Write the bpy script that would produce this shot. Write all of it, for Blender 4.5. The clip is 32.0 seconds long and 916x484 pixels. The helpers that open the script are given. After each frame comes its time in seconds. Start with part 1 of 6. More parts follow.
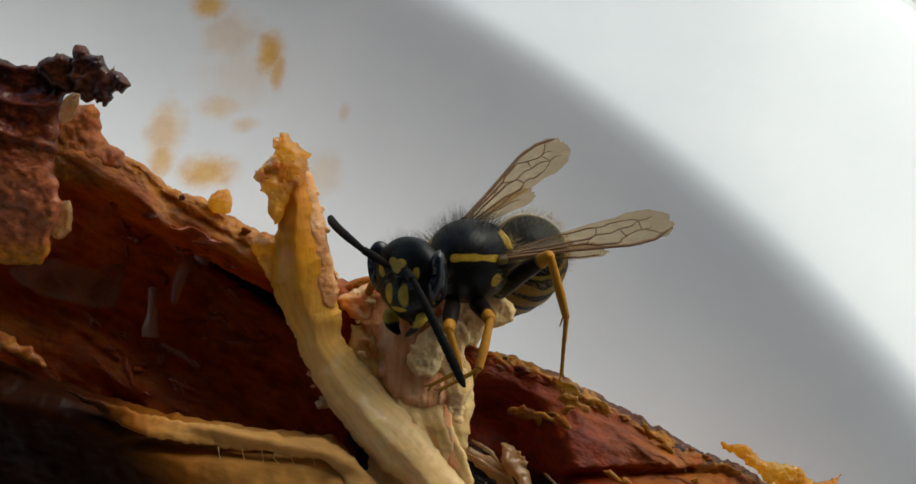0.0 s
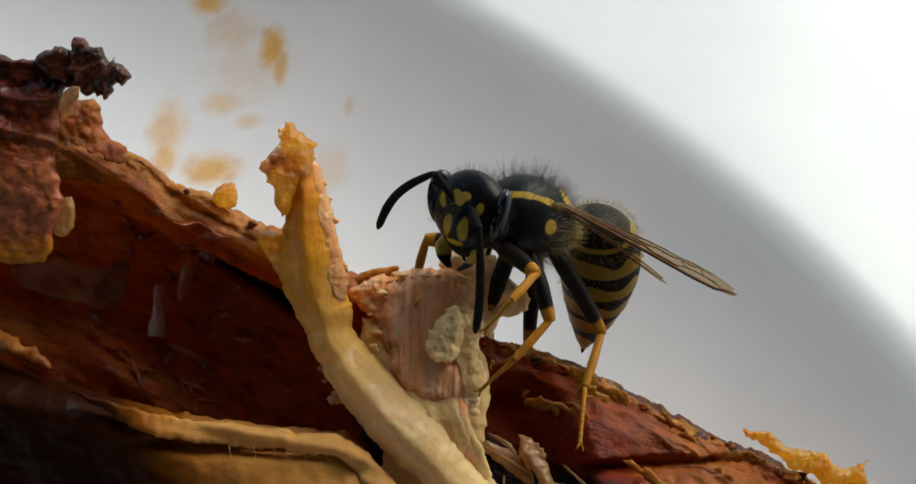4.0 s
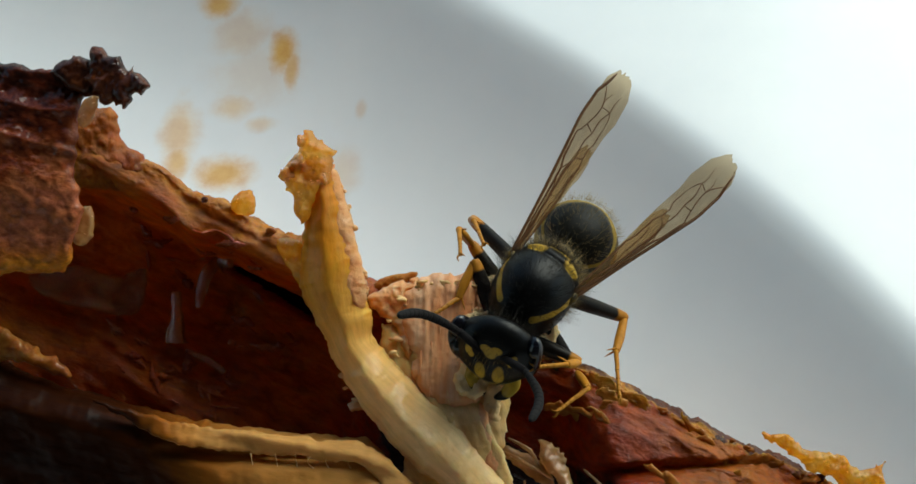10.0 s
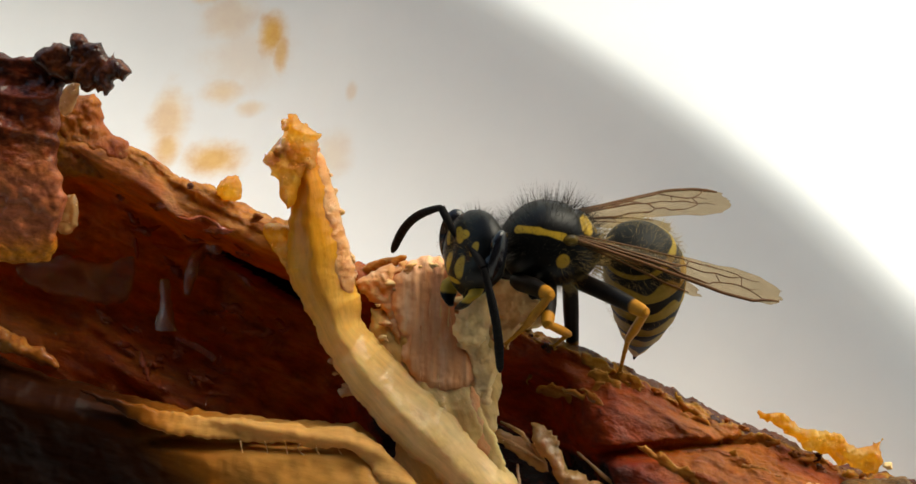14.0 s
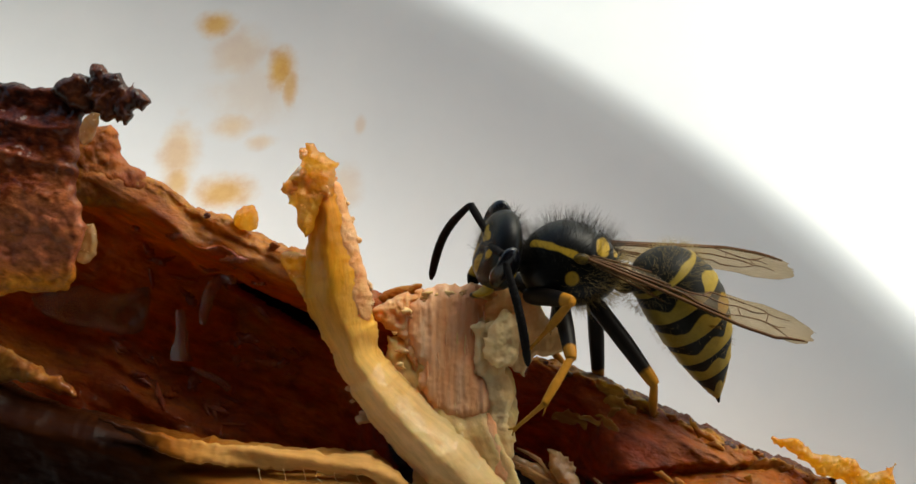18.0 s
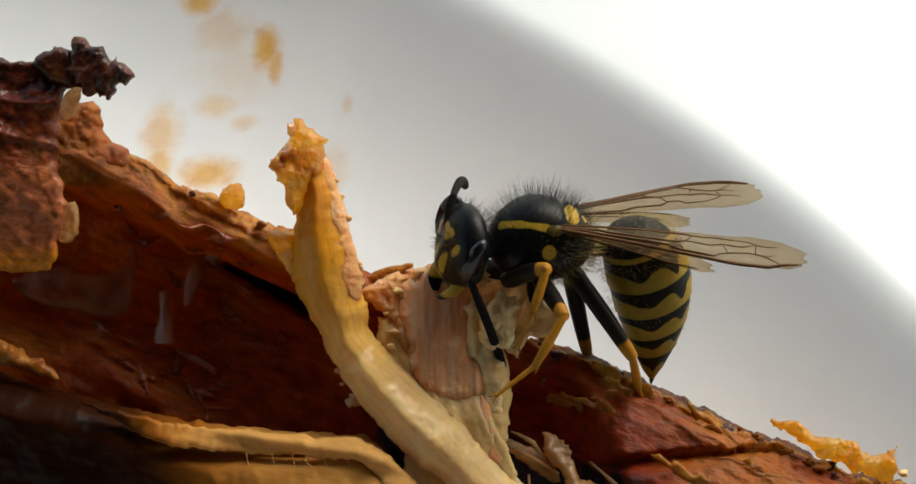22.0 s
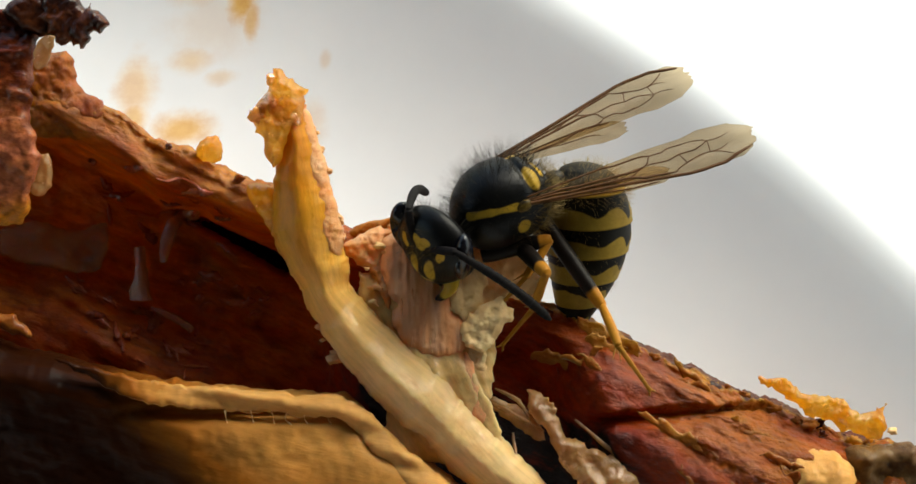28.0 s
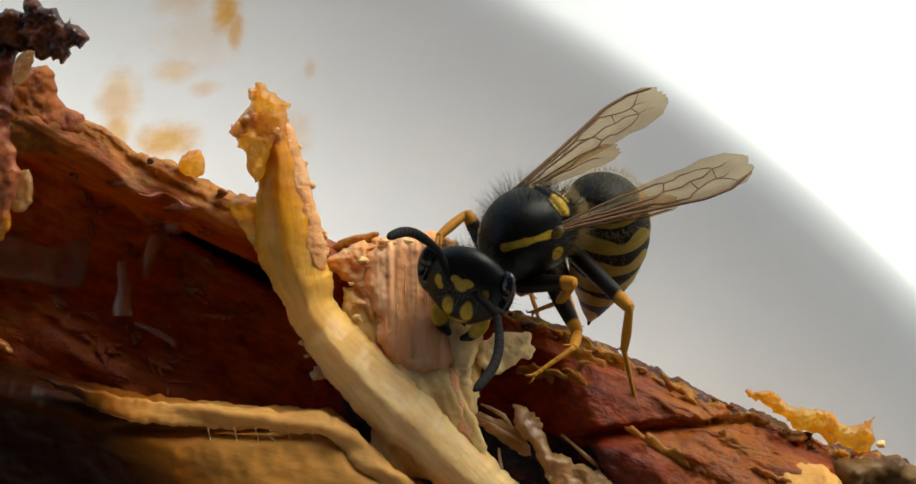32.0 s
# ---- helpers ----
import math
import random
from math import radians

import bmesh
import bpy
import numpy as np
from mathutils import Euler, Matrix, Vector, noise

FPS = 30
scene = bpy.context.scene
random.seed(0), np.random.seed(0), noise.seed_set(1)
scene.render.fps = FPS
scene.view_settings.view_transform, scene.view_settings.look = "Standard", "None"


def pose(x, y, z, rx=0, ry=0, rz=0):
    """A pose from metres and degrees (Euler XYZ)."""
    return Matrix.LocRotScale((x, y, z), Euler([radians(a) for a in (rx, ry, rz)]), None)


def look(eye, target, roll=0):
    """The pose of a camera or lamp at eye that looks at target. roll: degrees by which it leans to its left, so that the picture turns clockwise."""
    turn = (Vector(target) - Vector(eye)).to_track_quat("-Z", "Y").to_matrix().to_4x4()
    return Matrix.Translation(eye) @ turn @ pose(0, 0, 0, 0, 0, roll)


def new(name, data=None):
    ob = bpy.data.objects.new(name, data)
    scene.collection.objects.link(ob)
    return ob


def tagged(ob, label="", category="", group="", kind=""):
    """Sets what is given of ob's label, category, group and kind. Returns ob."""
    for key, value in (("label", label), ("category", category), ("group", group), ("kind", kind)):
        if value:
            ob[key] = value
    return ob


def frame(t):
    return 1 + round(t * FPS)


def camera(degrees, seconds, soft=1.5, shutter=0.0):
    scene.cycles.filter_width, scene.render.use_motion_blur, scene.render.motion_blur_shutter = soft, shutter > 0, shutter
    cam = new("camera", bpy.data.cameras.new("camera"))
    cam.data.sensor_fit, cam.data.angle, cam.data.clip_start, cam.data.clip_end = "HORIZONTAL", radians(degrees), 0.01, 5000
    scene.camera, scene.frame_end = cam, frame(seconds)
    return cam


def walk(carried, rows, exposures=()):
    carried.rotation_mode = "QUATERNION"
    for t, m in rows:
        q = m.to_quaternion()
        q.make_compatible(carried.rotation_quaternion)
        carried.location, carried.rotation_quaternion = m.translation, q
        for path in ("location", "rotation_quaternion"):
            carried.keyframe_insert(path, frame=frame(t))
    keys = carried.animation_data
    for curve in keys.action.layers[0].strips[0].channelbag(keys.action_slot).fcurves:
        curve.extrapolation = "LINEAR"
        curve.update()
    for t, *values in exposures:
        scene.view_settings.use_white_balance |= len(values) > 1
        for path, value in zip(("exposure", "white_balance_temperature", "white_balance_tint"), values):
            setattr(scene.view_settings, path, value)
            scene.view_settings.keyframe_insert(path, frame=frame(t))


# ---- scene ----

# The whole place is laid out in millimetres in a tilted frame: u to the right, v up the view, w towards the viewer.
MM = 0.001
TILT = radians(55)
BASE = Matrix(((1, 0, 0, 0), (0, math.sin(TILT), -math.cos(TILT), 0), (0, math.cos(TILT), math.sin(TILT), 0.013), (0, 0, 0, 1)))


def eye_pose(u, v, w, yaw, pitch, roll):
    a, b, r = radians(yaw), radians(pitch), radians(roll)
    xa = Vector((math.cos(a), 0, math.sin(a)))
    zt = Vector((-math.sin(a), 0, math.cos(a)))
    up = Vector((0, 1, 0))
    ya, za = up * math.cos(b) + zt * math.sin(b), zt * math.cos(b) - up * math.sin(b)
    xr, yr = xa * math.cos(r) + ya * math.sin(r), ya * math.cos(r) - xa * math.sin(r)
    m = Matrix(((xr.x, yr.x, za.x, u * MM), (xr.y, yr.y, za.y, v * MM), (xr.z, yr.z, za.z, w * MM), (0, 0, 0, 1)))
    return BASE @ m


# ---- camera ----
PATH = [
    (0, 2.87, 2.06, 83.90, -1.10, -0.35, 2.82),
    (0.5, 3.17, 0.47, 82.93, -0.72, -0.89, 1.88),
    (1, 5.33, -0.20, 81.65, -1.13, -0.64, 1.76),
    (1.5, 4.44, -0.09, 81.82, -1.28, -0.85, 1.68),
    (2, 3.80, -0.13, 81.55, -1.14, -0.84, 1.90),
    (2.5, 1.23, 2.06, 82.94, -0.77, -0.23, 1.74),
    (3, 2.56, 0.96, 82.13, -1.31, -0.15, 1.73),
    (3.5, 2.81, 0.77, 82.08, -1.45, 0.03, 1.55),
    (5.5, 0.80, 1.52, 81.49, -0.21, 0.15, 1.53),
    (6, 1.02, 1.68, 81.52, -0.34, -0.11, 1.30),
    (6.5, 0.52, 1.72, 81.58, -0.02, -0.48, 1.44),
    (7, 0.84, 1.59, 81.37, -0.47, -0.15, 1.39),
    (7.5, 0.88, 2.06, 81.97, -0.95, -0.21, 1.11),
    (8, 0.91, 1.59, 81.85, -0.46, -0.43, 1.19),
    (8.5, 0.84, 1.65, 82.11, -0.60, -0.26, 1.26),
    (9, 0.46, 2.20, 82.14, -0.91, -0.37, 1.23),
    (9.5, 1.08, 1.82, 82.43, -0.89, -0.24, 1.04),
    (10, 1.04, 1.78, 82.21, -0.85, -0.37, 1.07),
    (10.5, 0.75, 2.02, 82.34, -0.98, -0.38, 1.21),
    (11, 0.68, 1.86, 81.29, -0.88, -0.58, 0.77),
    (11.5, 1.10, 1.81, 81.13, -0.67, -0.82, 0.45),
    (12, 1.36, 1.49, 80.57, -0.40, -1.09, 0.37),
    (12.5, 1.13, 1.31, 80.63, -0.19, -0.93, 0.35),
    (13, 0.86, 1.90, 80.83, -0.03, -0.87, 0.36),
    (13.5, 1.01, 1.43, 81.06, -0.48, -0.69, 0.17),
    (14, 2.22, 1.94, 81.29, -1.31, -1.08, 0.09),
    (14.5, 1.26, 1.98, 81.51, -0.87, -0.88, 0.20),
    (16.5, 0.51, 0.69, 82.21, -0.64, 0.65, 0.07),
    (17, 0.31, 1.33, 82.30, -0.62, 0.42, 0.16),
    (17.5, 0.38, 1.54, 82.61, -0.76, 0.69, -0.10),
    (18, 0.55, 0.92, 82.00, -0.65, 0.58, -0.14),
    (18.5, 0.41, 0.29, 81.19, -0.21, 0.54, 0.00),
    (19, -0.33, 1.47, 81.45, -0.24, 0.35, 0.02),
    (19.5, 0.51, 0.20, 80.86, -0.24, 0.30, -0.08),
    (20, 0.53, -0.12, 80.52, -0.05, 0.15, -0.14),
    (20.5, 0.32, -0.01, 80.68, -0.21, 0.17, -0.21),
    (21, -0.32, 0.67, 80.94, -0.06, 0.28, -0.04),
    (21.5, -0.43, 0.84, 80.77, 0.17, 0.04, -0.04),
    (22, -0.12, 0.14, 80.01, 0.08, 0.43, -0.24),
    (22.5, 0.27, -0.15, 79.34, 0.57, 0.05, -0.39),
    (23, 0.45, -0.51, 79.02, 0.81, 0.16, -0.46),
    (23.5, -0.17, 0.33, 79.25, 0.83, 0.29, -0.26),
    (24, -0.81, 1.43, 80.06, 0.92, 0.33, -0.25),
    (24.5, -0.36, 0.21, 79.32, 0.70, 0.04, -0.44),
    (25, -0.79, 0.81, 79.50, 0.28, 0.04, -0.36),
    (25.5, -0.68, 0.36, 79.14, 0.49, -0.13, -0.38),
    (27.5, -1.40, -0.30, 78.71, 0.86, -0.28, -0.27),
    (28, -0.78, -0.69, 78.33, 1.13, -0.50, -0.20),
    (28.5, -1.05, -0.60, 78.04, 1.24, -0.35, -0.39),
    (29, -0.62, -0.81, 77.43, 1.88, -0.42, -0.39),
    (29.5, -0.37, -0.73, 77.82, 1.51, 0.04, -0.68),
    (30, -0.39, 0.30, 78.50, 1.81, 0.18, -0.45),
    (30.5, 0.29, -0.93, 76.58, 2.19, -0.63, -0.54),
    (31, 0.21, -0.68, 77.23, 1.98, -0.42, -0.71),
    (31.5, 0.16, -0.09, 77.79, 1.30, -0.44, -0.63),
    (32, -0.39, 0.09, 77.77, 1.37, -0.61, -0.46),
]
EXPOSURES = [(0, 0.5, 6800, 0), (0.5, 0.75, 6800, 0), (1, 2.0, 7050, 1), (2, 1.92, 7050, 1), (2.5, 1.0, 6900, 0), (3, 0.35, 6850, 1), (3.5, 0.5, 6850, 1), (5.5, 0.87, 7000, 1), (8, 0.8, 6650, -4), (9, 0.8, 6550, -6), (11, 0.62, 6450, -8), (12, 0.75, 6450, -8), (13, 1.18, 7000, -1), (14, 1.1, 7700, 1), (17, 0.97, 7300, 0), (20, 0.97, 7350, 0), (25, 1.10, 7200, 0), (28, 1.26, 7300, 0), (29, 1.2, 7250, 0), (30, 0.93, 7150, 0), (31, 0.98, 7200, 0), (32, 0.97, 7200, 0)]
cam = camera(30, 32.0)
walk(cam, [(r[0], eye_pose(*r[1:])) for r in PATH], EXPOSURES)

# ---- light ----
SUN_UP, SUN_ROUND = 40, 40
world = bpy.data.worlds.new("sky")
scene.world = world
world.use_nodes = True
nt = world.node_tree
sky = nt.nodes.new("ShaderNodeTexSky")
sky.sky_type = "NISHITA"
sky.sun_disc = False
sky.sun_elevation, sky.sun_rotation = radians(SUN_UP), radians(SUN_ROUND)
sky.dust_density = 1.5
nt.links.new(sky.outputs[0], nt.nodes["Background"].inputs[0])
nt.nodes["Background"].inputs[1].default_value = 0.14
sun = new("sun", bpy.data.lights.new("sun", "SUN"))
sun.data.energy, sun.data.angle, sun.data.color = 1.35, radians(40), (1.0, 0.985, 0.96)
az = radians(SUN_ROUND)
sun_way = Vector((math.sin(az) * math.cos(radians(SUN_UP)), math.cos(az) * math.cos(radians(SUN_UP)), math.sin(radians(SUN_UP))))
sun.matrix_world = look(sun_way, (0, 0, 0))

# ---- materials ----


def shader(name):
    m = bpy.data.materials.new(name)
    m.use_nodes = True
    return m, m.node_tree, m.node_tree.nodes["Principled BSDF"]


def blotch(tree, scale, detail=4.0, rough=0.6, distort=0.0, stretch=None):
    co = tree.nodes.new("ShaderNodeTexCoord")
    out = co.outputs["Object"]
    if stretch:
        mp = tree.nodes.new("ShaderNodeMapping")
        mp.inputs["Rotation"].default_value = [radians(a) for a in stretch[3:]] or (0, 0, 0)
        mp.inputs["Scale"].default_value = stretch[:3]
        tree.links.new(out, mp.inputs["Vector"])
        out = mp.outputs["Vector"]
    n = tree.nodes.new("ShaderNodeTexNoise")
    n.inputs["Scale"].default_value, n.inputs["Detail"].default_value = scale, detail
    n.inputs["Roughness"].default_value, n.inputs["Distortion"].default_value = rough, distort
    tree.links.new(out, n.inputs["Vector"])
    return n.outputs["Fac"]


def ramp(tree, fac, stops):
    r = tree.nodes.new("ShaderNodeValToRGB")
    while len(r.color_ramp.elements) < len(stops):
        r.color_ramp.elements.new(0.5)
    for e, (at, c) in zip(r.color_ramp.elements, stops):
        e.position, e.color = at, (*c, 1)
    tree.links.new(fac, r.inputs["Fac"])
    return r.outputs["Color"]


def mix(tree, fac, a, b):
    n = tree.nodes.new("ShaderNodeMix")
    n.data_type = "RGBA"
    tree.links.new(fac, n.inputs[0])
    tree.links.new(a, n.inputs[6])
    tree.links.new(b, n.inputs[7])
    return n.outputs[2]


def relief(tree, bsdf, heights, strength, distance):
    total = heights[0]
    for h in heights[1:]:
        s = tree.nodes.new("ShaderNodeMath")
        s.operation = "ADD"
        tree.links.new(total, s.inputs[0])
        tree.links.new(h, s.inputs[1])
        total = s.outputs[0]
    b = tree.nodes.new("ShaderNodeBump")
    b.inputs["Strength"].default_value, b.inputs["Distance"].default_value = strength, distance
    tree.links.new(total, b.inputs["Height"])
    tree.links.new(b.outputs[0], bsdf.inputs["Normal"])
    if bsdf.inputs["Coat Weight"].default_value > 0.6:
        tree.links.new(b.outputs[0], bsdf.inputs["Coat Normal"])


def let_through(tree, bsdf, colour, share):
    """Lets light from behind glow through thin flesh."""
    glow = tree.nodes.new("ShaderNodeBsdfTranslucent")
    tree.links.new(colour, glow.inputs[0])
    both_ = tree.nodes.new("ShaderNodeMixShader")
    both_.inputs[0].default_value = share
    end = next(n for n in tree.nodes if n.type == "OUTPUT_MATERIAL")
    tree.links.new(bsdf.outputs[0], both_.inputs[1])
    tree.links.new(glow.outputs[0], both_.inputs[2])
    tree.links.new(both_.outputs[0], end.inputs[0])


def flow(tree, scale, detail=4.0, rough=0.6, distort=0.0):
    """Noise in the coordinates that run with the fibres of each piece of meat."""
    at = tree.nodes.new("ShaderNodeAttribute")
    at.attribute_name = "flow"
    n = tree.nodes.new("ShaderNodeTexNoise")
    n.inputs["Scale"].default_value, n.inputs["Detail"].default_value = scale, detail
    n.inputs["Roughness"].default_value, n.inputs["Distortion"].default_value = rough, distort
    tree.links.new(at.outputs["Vector"], n.inputs["Vector"])
    return n.outputs["Fac"]


def weigh(tree, fac, k):
    n = tree.nodes.new("ShaderNodeMath")
    n.operation = "MULTIPLY"
    tree.links.new(fac, n.inputs[0])
    n.inputs[1].default_value = k
    return n.outputs[0]


def flesh(name, stops, big, fine, rough=(0.25, 0.5), sss=0.4, depth=0.0012, radius=(1.0, 0.45, 0.2), coat=0.3, bump=0.5, thin=0.0, clear=0.0, pits=0.35):
    """Cooked meat, fat or gristle: blotches at two sizes, a wet coat, light that soaks in or goes through."""
    m, tree, b = shader(name)
    large = flow(tree, big, 5, 0.62, 0.4)
    small = flow(tree, fine, 6, 0.7, 0.2)
    col = ramp(tree, large, stops)
    tree.links.new(col, b.inputs["Base Color"])
    tree.links.new(ramp(tree, small, [(0.3, (rough[0],) * 3), (0.7, (rough[1],) * 3)]), b.inputs["Roughness"])
    b.inputs["Subsurface Weight"].default_value, b.inputs["Subsurface Scale"].default_value = sss, depth
    b.inputs["Subsurface Radius"].default_value = radius
    b.inputs["Coat Weight"].default_value, b.inputs["Coat Roughness"].default_value = coat, 0.08
    b.inputs["Transmission Weight"].default_value, b.inputs["IOR"].default_value = clear, 1.38 if clear else 1.15
    relief(tree, b, [large, small, weigh(tree, flow(tree, 3.2, 4, 0.7), pits)], bump, 0.0003)
    if thin:
        let_through(tree, b, col, thin)
    return m


def toned(name, stops, big, fine, amount=0.5, rough=(0.2, 0.45), sss=0.3, depth=0.0008, radius=(1.0, 0.4, 0.15), coat=0.3, bump=0.4, thin=0.0, speck=0.6, pits=0.35):
    """Flesh whose colour runs from place to place by the mesh's own tone, broken up by blotches."""
    m, tree, b = shader(name)
    at = tree.nodes.new("ShaderNodeAttribute")
    at.attribute_name = "pattern"
    large = flow(tree, big, 5, 0.62, 0.4)
    small = flow(tree, fine, 6, 0.7, 0.2)
    shift = tree.nodes.new("ShaderNodeMath")
    shift.operation = "MULTIPLY_ADD"
    tree.links.new(large, shift.inputs[0])
    shift.inputs[1].default_value = amount
    tree.links.new(at.outputs["Fac"], shift.inputs[2])
    low = tree.nodes.new("ShaderNodeMath")
    low.operation = "SUBTRACT"
    tree.links.new(shift.outputs[0], low.inputs[0])
    low.inputs[1].default_value = amount * 0.5
    col = ramp(tree, low.outputs[0], stops)
    tint = ramp(tree, small, [(0.32, (speck, speck * 0.96, speck * 0.93)), (0.62, (1.1, 1.1, 1.1))])
    mul = tree.nodes.new("ShaderNodeMix")
    mul.data_type, mul.blend_type = "RGBA", "MULTIPLY"
    mul.inputs[0].default_value = 1.0
    tree.links.new(col, mul.inputs[6])
    tree.links.new(tint, mul.inputs[7])
    tree.links.new(mul.outputs[2], b.inputs["Base Color"])
    tree.links.new(ramp(tree, small, [(0.3, (rough[0],) * 3), (0.7, (rough[1],) * 3)]), b.inputs["Roughness"])
    b.inputs["Subsurface Weight"].default_value, b.inputs["Subsurface Scale"].default_value = sss, depth
    b.inputs["Subsurface Radius"].default_value = radius
    b.inputs["Coat Weight"].default_value, b.inputs["Coat Roughness"].default_value = coat, 0.08
    b.inputs["IOR"].default_value = 1.12
    relief(tree, b, [large, small, weigh(tree, flow(tree, 3.2, 4, 0.7), pits)], bump, 0.0003)
    if thin:
        let_through(tree, b, mul.outputs[2], thin)
    return m


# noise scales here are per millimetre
# the first stop is near-black for the shade painted into the slit
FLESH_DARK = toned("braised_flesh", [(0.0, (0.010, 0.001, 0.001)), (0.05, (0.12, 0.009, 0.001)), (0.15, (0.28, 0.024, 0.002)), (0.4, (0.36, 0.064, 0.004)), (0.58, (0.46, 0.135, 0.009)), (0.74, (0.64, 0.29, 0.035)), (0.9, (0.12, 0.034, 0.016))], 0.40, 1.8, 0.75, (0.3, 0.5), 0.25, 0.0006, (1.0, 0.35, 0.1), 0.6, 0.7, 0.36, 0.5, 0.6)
MUSCLE = toned("pale_muscle", [(0.0, (0.008, 0.002, 0.001)), (0.22, (0.05, 0.012, 0.002)), (0.5, (0.34, 0.11, 0.014)), (0.75, (0.62, 0.28, 0.065)), (1.0, (0.78, 0.45, 0.16))], 0.35, 2.0, 0.30, (0.25, 0.5), 0.25, 0.0006, (1.0, 0.6, 0.3), 0.05, 0.22, 0.2, 0.86, 0.3)
TENDON = toned("tendon", [(0.0, (0.62, 0.19, 0.010)), (0.3, (0.70, 0.32, 0.030)), (0.6, (0.82, 0.46, 0.11)), (1.0, (0.88, 0.61, 0.29))], 0.5, 2.4, 0.34, (0.22, 0.42), 0.45, 0.0009, (1.0, 0.6, 0.3), 0.3, 0.22, 0.25, 0.84, 0.3)
SKIN = toned("roast_skin", [(0.0, (0.66, 0.23, 0.02)), (0.18, (0.58, 0.17, 0.03)), (0.42, (0.47, 0.135, 0.065)), (0.60, (0.48, 0.14, 0.045)), (0.72, (0.24, 0.045, 0.010)), (0.85, (0.12, 0.018, 0.005)), (1.0, (0.035, 0.008, 0.003))], 0.8, 3.0, 0.95, (0.3, 0.55), 0.2, 0.0006, (1.0, 0.4, 0.2), 0.4, 0.7, 0.15, 0.5, 0.5)
CRUST = flesh("burnt_crust", [(0.3, (0.012, 0.003, 0.002)), (0.5, (0.055, 0.010, 0.003)), (0.72, (0.22, 0.05, 0.008))], 0.7, 2.6, (0.2, 0.45), 0.1, 0.0005, coat=0.5, bump=0.8, thin=0.2)
PINK = flesh("pink_fibre", [(0.25, (0.86, 0.29, 0.11)), (0.45, (0.93, 0.43, 0.19)), (0.6, (0.95, 0.52, 0.28)), (0.78, (0.97, 0.68, 0.42))], 0.9, 3.2, (0.3, 0.5), 0.15, 0.0003, (1.0, 0.6, 0.4), 0.15, 0.2, thin=0.15)
RIND = flesh("grainy_rind", [(0.3, (0.78, 0.32, 0.09)), (0.5, (0.85, 0.43, 0.18)), (0.72, (0.92, 0.60, 0.34))], 0.6, 2.4, (0.2, 0.4), 0.4, 0.0009, (1.0, 0.6, 0.35), 0.4, 0.4, thin=0.3, pits=0.5)
FAT = flesh("pale_fat", [(0.3, (0.92, 0.54, 0.20)), (0.6, (0.95, 0.66, 0.31))], 0.6, 2.4, (0.4, 0.6), 0.2, 0.0003, (1.0, 0.7, 0.5), 0.12, 0.15, thin=0.25)
GREASE = flesh("loose_fat", [(0.3, (0.92, 0.56, 0.22)), (0.6, (0.96, 0.70, 0.36))], 0.6, 2.0, (0.35, 0.55), 0.15, 0.0004, (1.0, 0.75, 0.5), 0.05, 0.2, thin=0.2)
CLEAR_FAT = flesh("clear_fat", [(0.3, (0.52, 0.23, 0.07)), (0.6, (0.74, 0.42, 0.17))], 0.6, 2.0, (0.12, 0.3), 0.3, 0.0012, (1.0, 0.6, 0.35), 0.35, 0.3, thin=0.25, clear=0.6)
AMBER = flesh("amber_crackling", [(0.28, (0.84, 0.33, 0.02)), (0.5, (0.93, 0.52, 0.06)), (0.72, (0.97, 0.70, 0.20))], 0.7, 2.4, (0.12, 0.3), 0.2, 0.0005, (1.0, 0.5, 0.2), 0.4, 0.45, thin=0.4, clear=0.65)
JELLY = flesh("meat_jelly", [(0.3, (0.62, 0.20, 0.03)), (0.6, (0.80, 0.40, 0.11))], 0.5, 2.0, (0.05, 0.12), 0.2, 0.001, (1.0, 0.5, 0.2), 1.0, 0.6, clear=0.75)
WET = flesh("wet_film", [(0.3, (0.20, 0.020, 0.003)), (0.6, (0.34, 0.06, 0.006))], 0.5, 2.0, (0.1, 0.2), 0.0, coat=1.0, bump=0.5)
BONE = flesh("brown_sinew", [(0.3, (0.13, 0.024, 0.004)), (0.5, (0.30, 0.085, 0.010)), (0.7, (0.50, 0.22, 0.04))], 0.6, 2.4, (0.2, 0.4), 0.25, 0.001, coat=0.4, bump=0.5, thin=0.25, pits=0.5)
GLAZE = flesh("brown_glaze", [(0.3, (0.07, 0.028, 0.010)), (0.6, (0.26, 0.14, 0.05))], 0.7, 2.2, (0.2, 0.4), 0.2, 0.0005, coat=0.2, bump=0.5, thin=0.25)

# white china with smears of sauce: x, y in mm on the plate, half width and half height, strength
SMEARS = [(-11.4, 22.7, 1.0, 1.5, 0.9), (-10.8, 21.6, 0.55, 1.5, 0.75), (-17.4, 17.8, 1.3, 2.4, 0.6), (-17.3, 15.8, 0.9, 1.5, 0.75), (-14.5, 14.9, 2.0, 1.3, 0.85), (-14.2, 19.4, 1.4, 1.0, 0.5),
          (-15.5, 26.0, 1.3, 0.9, 0.85), (-14.0, 24.0, 2.0, 1.8, 0.35), (-12.5, 18.2, 1.0, 0.55, 0.4), (-6.4, 18.6, 0.35, 0.6, 0.3), (-7.4, 14.8, 1.2, 1.8, 0.3), (-13.0, 21.5, 3.0, 2.5, 0.2)]
china, tree, bs = shader("white_china")
